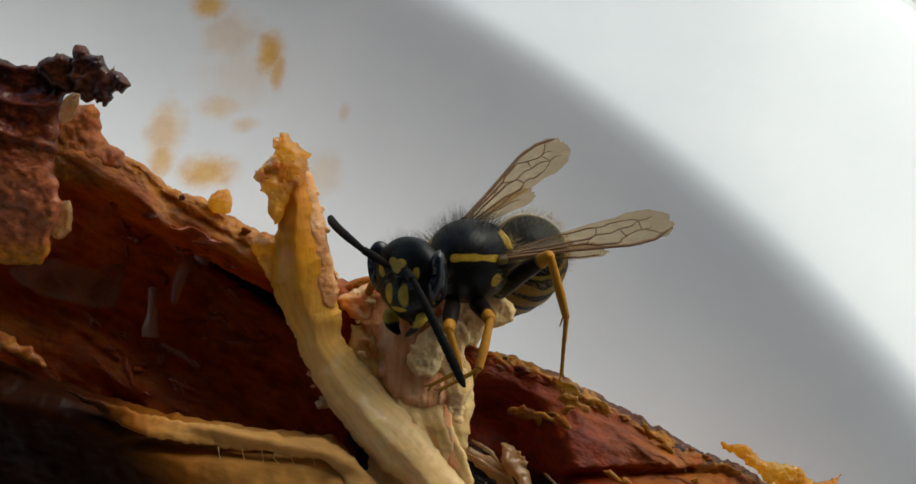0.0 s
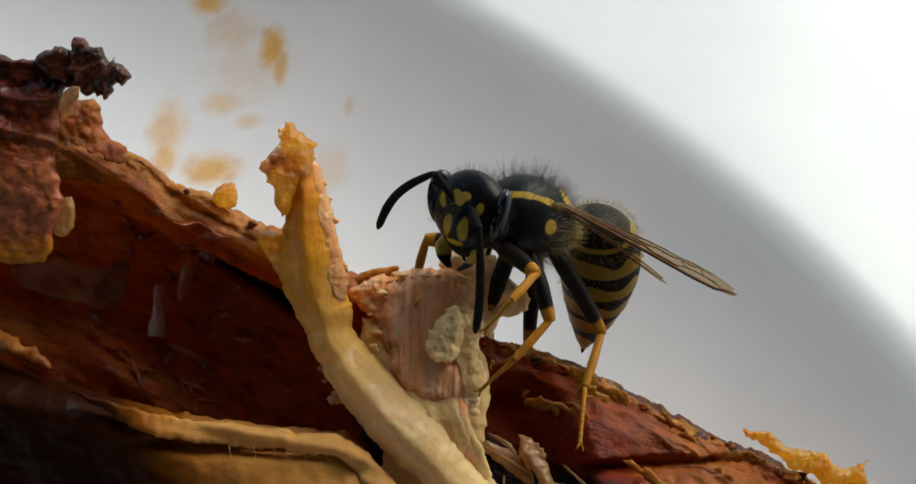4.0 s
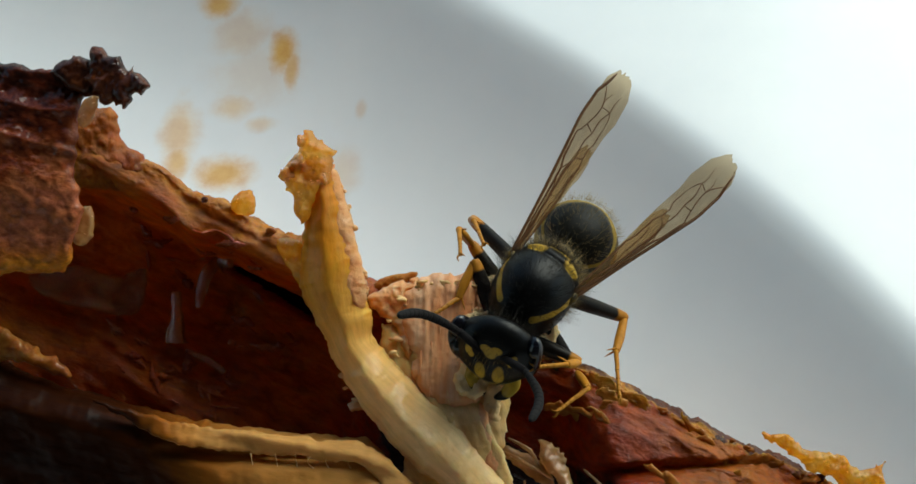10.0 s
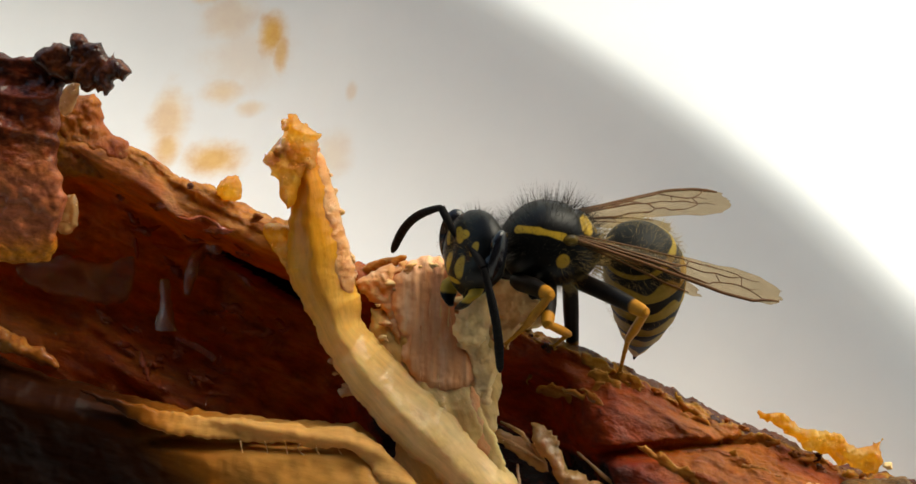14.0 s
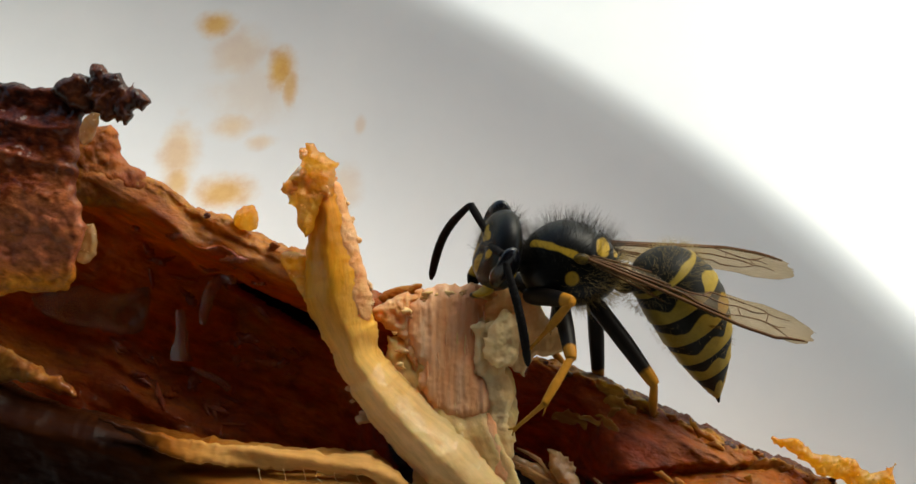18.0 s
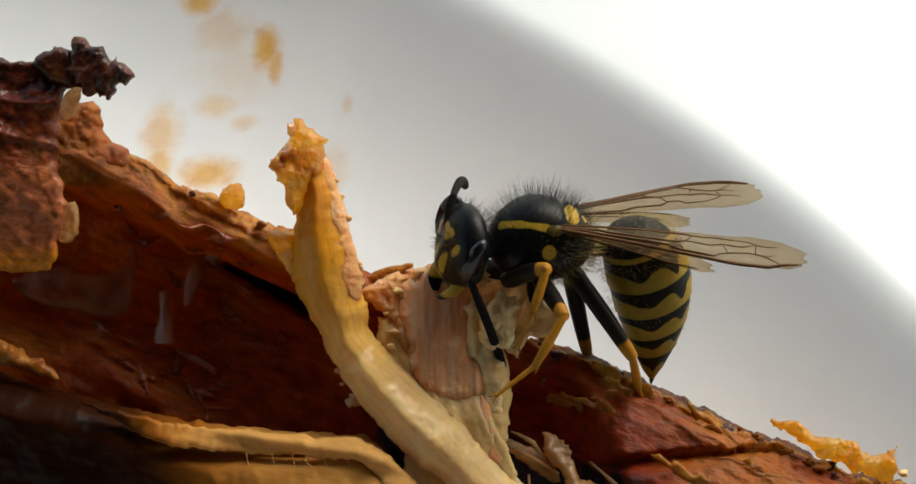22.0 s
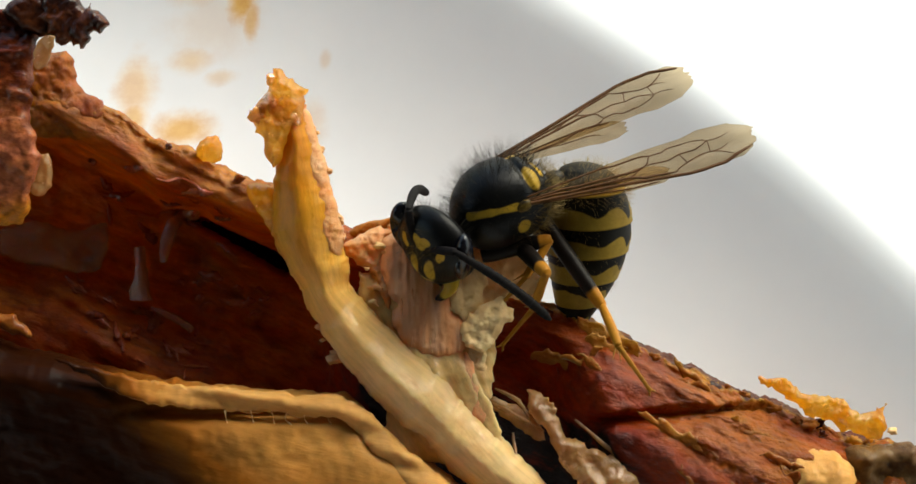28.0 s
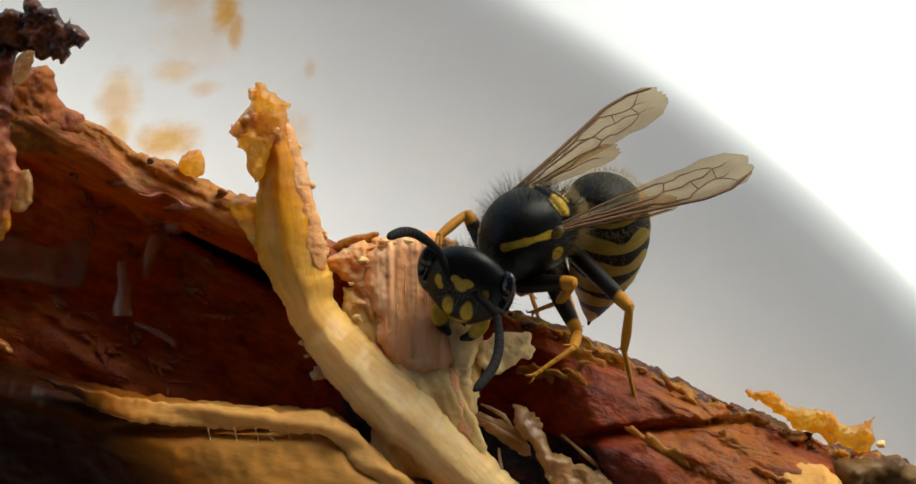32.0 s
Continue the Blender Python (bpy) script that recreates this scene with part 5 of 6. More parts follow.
# legs: three joints each
SEGMENTS = {"F": (2.6, 1.8, 1.7), "M": (2.8, 2.3, 2.0), "H": (4.2, 2.8, 2.7)}
HIPS = {"F": (1.5, 0.75, -1.35), "M": (0.2, 0.85, -1.6), "H": (-1.2, 0.8, -1.4)}
legs = {}
for code in ("LF", "LM", "LH", "RF", "RM", "RH"):
    l1, l2, l3 = SEGMENTS[code[1]]
    sg = 1 if code[0] == "L" else -1
    kind = {"F": "front", "M": "middle", "H": "hind"}[code[1]]
    thigh = insect("femur", *tube([(-0.25, 0, 0), (0.2, 0, 0), (l1 * 0.5, 0, 0.05), (l1 * 0.9, 0, 0.02), (l1 + 0.08, 0, 0)], [0.3, 0.36, 0.35, 0.28, 0.2], 14, 1.1), LEG, wasp,
                   lambda v, l1=l1: np.clip(0.5 + (v[:, 0] / l1 - 0.84) * 5, 0, 0.9), "black femur with a yellow end")
    shin = insect("tibia", *tube([(-0.05, 0, 0), (0.3, 0, 0.02), (l2 * 0.6, 0, 0.03), (l2, 0, 0)], [0.13, 0.17, 0.20, 0.15], 12, 1.1), LEG, wasp, None, "orange yellow tibia", 0.9)
    for w in (0.09, -0.09):
        insect("spur", *tube([(l2 - 0.05, w, -0.1), (l2 + 0.2, w * 1.6, -0.28), (l2 + 0.38, w * 2, -0.42)], [0.05, 0.035, 0.01], 6), LEG, shin, None, "", 0.8)
    foot = insect("tarsus", *tube([(-0.03, 0, 0), (l3 * 0.3, 0, 0)] + [(l3 * q, 0, -0.02) for q in (0.42, 0.44, 0.6, 0.62, 0.74, 0.76, 0.86, 0.88, 1.0)],
                                  [0.12, 0.1, 0.105, 0.085, 0.095, 0.08, 0.09, 0.075, 0.09, 0.075, 0.1], 10, 1.0, 0, 0, 3), LEG, wasp, None, "yellow jointed tarsus", 0.88)
    for w in (1, -1):
        insect("claw", *tube([(l3, 0.04 * w, 0), (l3 + 0.18, 0.14 * w, 0.02), (l3 + 0.26, 0.18 * w, -0.12)], [0.05, 0.04, 0.01], 6), LEG, foot, None, "", 0.6)
    legs[code] = (thigh, shin, foot, sg)

# ---- how the wasp moves ----
# seconds, thorax place, its forward and up; the head's joint; then in its own space: face and crown of the head, gaster, left and right wing; in the head's space: shaft and lash of the left and the right feeler
POSES = [
    (0, (1.89, 0.64, 1.42), (-0.740, -0.266, 0.618), (0.020, 0.910, 0.415), (2.24, -0.16, 0.25), (0.98, 0.16, 0.12), (-0.08, -0.22, 0.97), (-0.29, -0.54, -0.79), (-1.00, 0.05, -0.05), (-0.94, -0.32, 0.12), (0.62, 0.78, -0.03), (-0.21, 0.35, -0.91), (0.46, -0.69, 0.56), (-0.50, -0.86, 0.10)),
    (0.5, (3.22, 0.78, 1.38), (-0.756, -0.177, 0.631), (0.037, 0.950, 0.311), (2.26, -0.10, 0.13), (0.98, 0.20, 0.02), (0.01, -0.15, 0.99), (-0.15, -0.50, -0.85), (-0.98, 0.00, -0.18), (-0.95, -0.28, 0.12), (0.62, 0.79, -0.03), (-0.22, 0.35, -0.91), (0.49, -0.69, 0.52), (-0.27, -0.96, -0.05)),
    (1, (3.81, 1.14, 0.37), (-0.632, -0.377, 0.678), (0.288, 0.698, 0.656), (2.12, -0.01, 0.25), (0.93, 0.36, 0.11), (-0.08, -0.10, 0.99), (0.04, 0.17, -0.98), (-0.94, 0.18, -0.30), (-0.94, -0.22, -0.26), (0.22, 0.97, -0.08), (0.20, 0.37, -0.91), (0.74, -0.56, 0.36), (-0.47, -0.53, -0.71)),
    (2, (4.47, 1.19, 1.95), (-0.879, 0.227, 0.420), (0.263, 0.964, 0.030), (2.15, 0.03, -0.03), (0.92, 0.39, -0.04), (0.04, -0.01, 1.00), (0.71, -0.59, -0.39), (-0.92, -0.35, -0.19), (-0.72, -0.69, -0.01), (0.46, 0.87, -0.18), (0.23, 0.34, -0.91), (0.20, -0.25, 0.95), (-0.31, -0.82, -0.48)),
    (3, (4.62, 1.94, 1.30), (-0.758, 0.193, 0.622), (0.203, 0.978, -0.056), (2.03, 0.09, 0.70), (0.89, 0.36, -0.28), (0.17, 0.31, 0.93), (-0.60, -0.48, -0.64), (-0.96, 0.04, -0.29), (-0.93, -0.33, -0.16), (0.43, 0.66, -0.62), (-0.36, -0.04, -0.93), (0.74, -0.25, 0.63), (-0.12, -0.51, -0.85)),
    (6, (2.06, 2.75, 1.69), (-0.888, -0.383, 0.256), (-0.331, 0.917, 0.223), (2.25, 0.06, -0.11), (0.96, 0.24, 0.18), (-0.18, -0.02, 0.98), (0.13, -0.19, -0.97), (-0.95, 0.12, -0.29), (-0.96, -0.24, -0.12), (0.42, 0.89, 0.15), (-0.00, -0.17, -0.99), (-0.45, -0.73, 0.51), (-0.41, -0.91, 0.06)),
    (7, (3.30, 2.77, 1.87), (-0.829, -0.339, 0.445), (-0.319, 0.940, 0.121), (2.30, 0.01, -0.19), (0.91, 0.42, -0.05), (-0.00, 0.11, 0.99), (0.31, -0.31, -0.90), (-0.95, -0.02, -0.31), (-0.96, -0.29, 0.02), (0.51, 0.81, 0.30), (0.16, 0.03, -0.99), (0.46, -0.17, 0.87), (-0.04, -0.74, -0.67)),
    (8, (3.51, 1.28, 1.70), (-0.678, -0.613, 0.406), (-0.254, 0.714, 0.653), (2.47, -0.02, 0.05), (0.89, 0.38, 0.23), (-0.26, 0.03, 0.96), (0.29, -0.22, -0.93), (-0.94, 0.10, -0.32), (-0.96, -0.25, -0.16), (0.12, 0.94, -0.32), (-0.25, 0.29, -0.92), (0.01, -0.63, 0.77), (0.83, 0.05, 0.56)),
    (9, (4.14, 0.01, 1.51), (-0.622, -0.739, 0.260), (-0.047, 0.367, 0.929), (2.24, 0.05, 0.17), (0.92, 0.32, 0.21), (-0.17, -0.15, 0.97), (0.62, -0.32, -0.72), (-0.94, 0.14, -0.32), (-0.94, -0.22, -0.26), (0.41, 0.82, 0.40), (0.64, 0.36, 0.68), (0.19, -0.74, 0.65), (0.51, -0.35, 0.79)),
    (10, (3.45, -0.96, 1.36), (-0.541, -0.705, 0.458), (0.153, 0.453, 0.878), (2.23, 0.01, 0.16), (0.95, 0.19, 0.23), (-0.18, -0.27, 0.95), (-0.13, 0.01, -0.99), (-0.97, 0.23, 0.03), (-0.99, -0.07, 0.12), (0.45, 0.86, 0.24), (0.83, 0.30, 0.47), (0.16, -0.65, 0.74), (0.62, -0.29, 0.73)),
    (11, (3.58, -0.82, 1.19), (-0.463, -0.749, 0.475), (0.112, 0.482, 0.869), (2.33, 0.04, 0.11), (0.98, 0.21, 0.01), (0.01, -0.11, 0.99), (0.14, -0.21, -0.97), (-0.97, 0.23, -0.08), (-0.99, -0.13, 0.03), (-0.03, 0.93, 0.38), (0.71, 0.21, 0.67), (-0.25, -0.87, 0.42), (0.51, -0.37, 0.78)),
    (12, (3.67, -0.73, 0.92), (-0.591, -0.722, 0.360), (0.013, 0.438, 0.899), (2.21, 0.00, 0.18), (0.94, 0.23, 0.27), (-0.21, -0.24, 0.95), (0.46, -0.38, -0.80), (-0.94, 0.18, -0.29), (-0.98, -0.15, -0.13), (0.54, 0.83, -0.16), (0.85, 0.10, 0.51), (-0.25, -0.60, 0.76), (0.31, -0.15, 0.94)),
    (13, (3.93, -0.63, 1.93), (-0.957, -0.286, 0.055), (0.034, 0.078, 0.996), (2.22, 0.04, 0.20), (1.00, 0.03, -0.09), (0.08, 0.04, 1.00), (0.62, 0.52, -0.59), (-0.93, 0.20, -0.31), (-0.89, -0.08, -0.44), (0.36, 0.72, 0.60), (-0.34, 0.81, -0.48), (-0.04, -0.48, 0.88), (-0.36, -0.78, -0.51)),
    (14, (4.67, 0.32, 1.75), (-0.968, -0.019, 0.252), (0.045, 0.969, 0.244), (2.26, 0.06, -0.04), (0.93, 0.34, 0.13), (-0.13, -0.02, 0.99), (-0.34, -0.42, -0.84), (-0.96, -0.05, -0.28), (-0.93, -0.36, 0.00), (-0.01, 0.89, -0.46), (-0.39, -0.05, -0.92), (0.38, -0.52, 0.77), (-0.11, -0.79, -0.61)),
    (17, (4.94, 0.88, 1.57), (-0.990, 0.117, 0.078), (0.131, 0.970, 0.203), (2.00, -0.04, 0.43), (0.94, 0.35, 0.06), (-0.21, 0.42, 0.88), (-0.48, -0.09, -0.87), (-0.97, 0.00, -0.25), (-0.97, -0.22, -0.07), (-0.35, 0.80, -0.48), (-0.48, 0.25, -0.84), (0.17, -0.94, 0.29), (0.03, -0.41, -0.91)),
    (18, (4.91, 0.65, 1.46), (-0.994, 0.102, -0.029), (0.095, 0.975, 0.201), (1.86, -0.05, 0.42), (0.96, 0.25, 0.11), (-0.21, 0.38, 0.90), (-0.62, -0.18, -0.76), (-0.97, -0.05, -0.24), (-0.94, -0.33, -0.07), (-0.20, 0.91, 0.37), (-0.42, 0.37, -0.83), (0.55, -0.71, 0.44), (0.08, -0.18, -0.98)),
    (19, (5.12, 0.89, 1.45), (-0.929, 0.107, 0.354), (0.236, 0.909, 0.344), (2.12, -0.03, 0.29), (0.92, 0.38, 0.09), (-0.12, 0.07, 0.99), (-0.64, 0.36, -0.68), (-0.96, 0.21, -0.18), (-1.00, 0.01, -0.06), (0.32, 0.86, 0.40), (-0.02, 0.49, -0.87), (-0.37, -0.69, 0.62), (-0.38, -0.52, -0.77)),
    (20, (5.31, 0.55, 1.39), (-0.981, 0.123, 0.151), (0.155, 0.962, 0.223), (1.98, -0.02, 0.36), (0.90, 0.41, 0.12), (-0.15, 0.05, 0.99), (-0.63, -0.04, -0.78), (-0.96, 0.04, -0.26), (-0.97, -0.25, -0.08), (0.38, 0.91, 0.16), (-0.03, 0.20, -0.98), (-0.01, -0.80, 0.61), (-0.23, -0.50, -0.83)),
    (21, (4.47, 1.02, 1.30), (-0.991, -0.028, 0.131), (0.024, 0.925, 0.380), (2.04, -0.02, 0.28), (0.87, 0.39, 0.30), (-0.38, 0.17, 0.91), (-0.31, 0.14, -0.94), (-0.95, 0.11, -0.28), (-0.96, -0.21, -0.17), (0.09, 0.98, 0.18), (-0.36, 0.47, -0.81), (0.31, -0.29, 0.91), (0.01, -0.84, -0.54)),
    (22, (3.74, 0.82, 1.96), (-0.991, -0.105, 0.079), (-0.087, 0.976, 0.202), (2.10, 0.01, 0.15), (0.94, 0.29, 0.16), (-0.26, 0.37, 0.89), (-0.24, -0.21, -0.95), (-0.98, 0.08, -0.21), (-0.97, -0.24, -0.02), (-0.34, 0.71, -0.62), (-0.48, 0.17, -0.86), (-0.16, -0.49, 0.86), (-0.49, -0.78, -0.40)),
    (23, (3.84, 0.82, 1.64), (-0.973, -0.160, 0.165), (-0.090, 0.926, 0.367), (2.07, -0.01, 0.24), (0.95, 0.28, 0.15), (-0.19, 0.13, 0.97), (-0.18, 0.12, -0.98), (-0.96, 0.10, -0.25), (-0.97, -0.18, -0.16), (-0.04, 1.00, -0.03), (-0.30, 0.22, -0.93), (-0.10, -0.69, 0.72), (-0.25, -0.58, -0.78)),
    (24, (3.55, 0.29, 1.86), (-0.971, -0.196, 0.134), (-0.139, 0.926, 0.352), (2.23, 0.13, -0.10), (0.94, 0.33, 0.10), (-0.06, -0.12, 0.99), (-0.09, -0.19, -0.98), (-0.98, 0.09, -0.19), (-0.98, -0.19, -0.03), (-0.09, 0.68, -0.73), (-0.42, -0.26, -0.87), (-0.33, -0.94, 0.06), (-0.45, -0.89, 0.06)),
    (25, (3.10, 0.46, 1.58), (-0.948, -0.319, 0.019), (-0.286, 0.872, 0.398), (2.04, -0.06, 0.33), (0.93, 0.35, 0.07), (-0.15, 0.20, 0.97), (0.19, -0.03, -0.98), (-0.96, -0.03, -0.27), (-0.96, -0.25, -0.15), (-0.18, 0.90, -0.40), (-0.32, 0.11, -0.94), (-0.39, -0.84, -0.37), (-0.34, -0.87, -0.36)),
    (28, (2.67, 0.39, 1.62), (-0.849, -0.501, 0.168), (-0.295, 0.714, 0.635), (2.14, -0.04, 0.23), (0.93, 0.35, 0.13), (-0.17, 0.09, 0.98), (0.41, 0.33, -0.85), (-0.97, 0.11, -0.22), (-0.99, -0.06, -0.16), (-0.01, 0.92, 0.40), (-0.38, 0.60, -0.70), (-0.10, -0.22, 0.97), (-0.67, -0.49, -0.55)),
    (29, (3.31, 0.53, 1.65), (-0.883, -0.445, 0.147), (-0.348, 0.832, 0.431), (2.30, 0.02, 0.13), (0.78, 0.62, 0.10), (-0.11, -0.03, 0.99), (0.43, 0.08, -0.90), (-0.95, -0.00, -0.30), (-0.96, -0.22, -0.15), (0.11, 0.97, -0.23), (-0.36, 0.16, -0.92), (-0.23, -0.36, 0.90), (-0.71, -0.65, -0.27)),
    (30, (3.23, -0.10, 1.03), (-0.762, -0.621, 0.186), (-0.376, 0.657, 0.654), (1.96, -0.01, 0.26), (0.89, 0.44, 0.05), (-0.12, 0.13, 0.98), (0.46, 0.23, -0.85), (-0.96, 0.13, -0.27), (-0.98, -0.04, -0.21), (0.04, 0.94, 0.34), (-0.36, 0.81, -0.45), (-0.36, -0.55, 0.76), (0.33, 0.23, 0.91)),
    (31, (4.24, 0.03, 1.46), (-0.772, -0.541, 0.335), (-0.253, 0.744, 0.618), (2.51, 0.09, -0.06), (0.83, 0.50, 0.25), (-0.32, 0.04, 0.95), (0.15, 0.06, -0.99), (-0.96, 0.04, -0.27), (-0.96, -0.17, -0.22), (-0.03, 0.95, -0.30), (0.76, 0.65, -0.04), (-0.01, -0.36, 0.93), (0.84, -0.07, 0.54)),
    (32, (4.58, -0.33, 1.58), (-0.781, -0.549, 0.297), (-0.267, 0.725, 0.635), (2.49, -0.11, 0.17), (0.84, 0.52, 0.14), (-0.29, 0.21, 0.93), (0.14, -0.11, -0.98), (-0.94, 0.04, -0.32), (-0.96, -0.19, -0.19), (0.35, 0.91, -0.23), (0.97, 0.18, 0.16), (-0.12, -0.53, 0.84), (0.74, -0.16, 0.66)),
]
LEG_LF = [
    (0, (3.30, 2.63, -1.27), (3.19, 3.35, -2.91), (3.80, 2.20, -4.00)),
    (0.5, (3.30, 2.63, -1.27), (3.19, 3.35, -2.91), (3.80, 2.20, -4.00)),
    (1, (3.30, 2.63, -1.27), (3.19, 3.35, -2.91), (3.80, 2.20, -4.00)),
    (2, (1.00, 3.26, -1.83), (2.17, 2.80, -3.12), (2.46, 1.56, -4.24)),
    (3, (1.70, 3.06, -2.53), (3.09, 3.51, -3.58), (3.62, 2.53, -4.86)),
    (6, (0.97, 3.28, -1.08), (2.12, 3.34, -2.46), (2.53, 2.48, -3.87)),
    (7, (1.56, 3.23, -2.12), (2.01, 1.82, -3.13), (1.83, 0.25, -3.77)),
    (8, (1.99, 3.07, -0.28), (2.66, 2.11, -1.65), (3.01, 0.83, -2.71)),
    (9, (0.73, 3.01, -2.39), (1.88, 2.75, -1.03), (3.14, 2.08, -0.10)),
    (10, (1.02, 3.30, -1.19), (2.10, 3.04, 0.23), (3.35, 2.06, 0.84)),
    (11, (1.06, 3.31, -1.31), (2.17, 3.19, 0.11), (3.47, 2.26, 0.68)),
    (12, (0.56, 3.17, -1.27), (1.51, 3.48, 0.23), (2.88, 2.79, 0.96)),
    (13, (0.82, 3.23, -0.95), (1.76, 4.25, 0.19), (3.40, 3.83, 0.37)),
    (14, (0.86, 3.27, -1.20), (1.60, 2.58, -2.69), (2.11, 1.45, -3.86)),
    (17, (0.05, 2.89, -1.09), (0.68, 2.18, -2.62), (1.16, 1.01, -3.76)),
    (18, (-0.13, 2.74, -0.99), (0.69, 2.06, -2.44), (1.35, 1.00, -3.59)),
    (19, (0.70, 3.16, -0.81), (1.31, 2.79, -2.46), (1.83, 2.05, -3.90)),
    (20, (0.40, 3.07, -0.93), (1.42, 3.30, -2.40), (2.37, 3.39, -3.80)),
    (21, (0.18, 2.84, -0.56), (1.11, 2.89, -2.10), (2.01, 2.60, -3.51)),
    (22, (0.21, 2.89, -0.63), (0.92, 2.97, -2.28), (1.59, 2.46, -3.76)),
    (23, (0.77, 3.06, -0.40), (2.03, 3.39, -1.64), (3.23, 3.66, -2.82)),
    (24, (-0.07, 2.60, -0.42), (1.41, 2.88, -1.40), (2.72, 2.61, -2.45)),
    (25, (-0.13, 2.56, -0.45), (1.04, 3.89, -0.78), (2.44, 4.55, -1.48)),
    (28, (-0.84, 1.87, -1.45), (0.78, 2.28, -2.12), (2.25, 2.12, -2.95)),
    (29, (-0.22, 2.64, -0.86), (1.38, 2.69, -1.68), (2.72, 2.19, -2.59)),
    (30, (-0.22, 2.64, -0.86), (1.38, 2.69, -1.68), (2.72, 2.19, -2.59)),
    (31, (0.31, 2.99, -0.79), (0.70, 1.98, -2.23), (1.32, 0.70, -3.16)),
    (32, (0.31, 2.99, -0.79), (0.70, 1.98, -2.23), (1.32, 0.70, -3.16)),
]
LEG_LM = [
    (0, (1.54, 3.24, -1.02), (2.97, 4.31, -2.46), (3.97, 3.09, -3.70)),
    (0.5, (1.54, 3.24, -1.02), (2.97, 4.31, -2.46), (3.97, 3.09, -3.70)),
    (1, (1.65, 3.19, -1.10), (3.14, 4.00, -2.65), (4.25, 2.99, -3.98)),
    (2, (-0.82, 1.56, -4.11), (0.26, 3.27, -5.21), (1.47, 2.84, -6.75)),
    (3, (-0.52, 1.38, -4.25), (1.06, 1.40, -5.93), (1.93, 0.53, -7.50)),
    (6, (0.20, 3.07, -3.30), (0.95, 1.80, -5.06), (1.47, 0.12, -6.01)),
    (7, (0.88, 2.60, -3.67), (2.92, 3.42, -4.35), (3.37, 1.63, -5.12)),
    (8, (1.24, 3.42, -1.96), (3.44, 3.83, -1.43), (5.36, 3.49, -0.99)),
    (9, (0.60, 2.15, -4.05), (1.35, 2.88, -2.00), (2.94, 2.20, -0.99)),
    (10, (0.36, 3.08, -3.29), (1.53, 4.27, -1.71), (3.43, 3.82, -1.27)),
    (11, (0.36, 3.08, -3.29), (1.53, 4.27, -1.71), (3.43, 3.82, -1.27)),
    (12, (-0.21, 2.74, -3.62), (0.43, 3.67, -1.61), (2.02, 3.18, -0.51)),
    (13, (0.95, 3.44, -2.36), (-0.46, 1.91, -3.35), (-0.37, 0.24, -4.45)),
    (14, (0.95, 3.44, -2.36), (-0.46, 1.91, -3.35), (-0.37, 0.24, -4.45)),
    (17, (-0.13, 3.39, -2.73), (0.42, 5.28, -3.93), (1.53, 4.98, -5.56)),
    (18, (-0.37, 3.00, -3.30), (0.57, 4.14, -5.06), (1.70, 3.37, -6.52)),
    (19, (-0.83, 0.99, -4.20), (0.14, 1.71, -6.16), (0.63, 0.65, -7.78)),
    (20, (0.10, 2.65, -3.74), (1.37, 3.60, -5.41), (2.77, 3.73, -6.83)),
    (21, (0.03, 2.41, -3.92), (1.13, 3.77, -5.41), (2.12, 2.74, -6.80)),
    (22, (-0.24, 3.47, -2.49), (1.09, 3.54, -4.37), (2.79, 3.58, -5.42)),
    (23, (0.26, 3.52, -2.43), (1.77, 4.76, -3.65), (3.57, 4.80, -4.52)),
    (24, (-0.03, 3.64, -1.69), (0.87, 2.98, -3.70), (1.84, 1.79, -4.98)),
    (25, (-0.13, 3.62, -1.78), (1.13, 3.48, -3.70), (2.47, 2.45, -4.77)),
    (28, (0.32, 3.63, -1.25), (1.15, 2.90, -3.27), (2.85, 2.72, -4.32)),
    (29, (0.74, 3.57, -1.97), (2.07, 2.81, -3.69), (3.18, 1.59, -4.81)),
    (30, (-1.15, 2.97, -0.37), (-0.69, 4.25, -2.22), (0.14, 3.75, -3.97)),
    (31, (0.36, 3.63, -1.33), (-0.55, 3.63, -3.45), (-0.35, 2.66, -5.19)),
    (32, (0.86, 3.11, -3.12), (2.07, 4.67, -1.96), (4.07, 4.63, -1.87)),
]
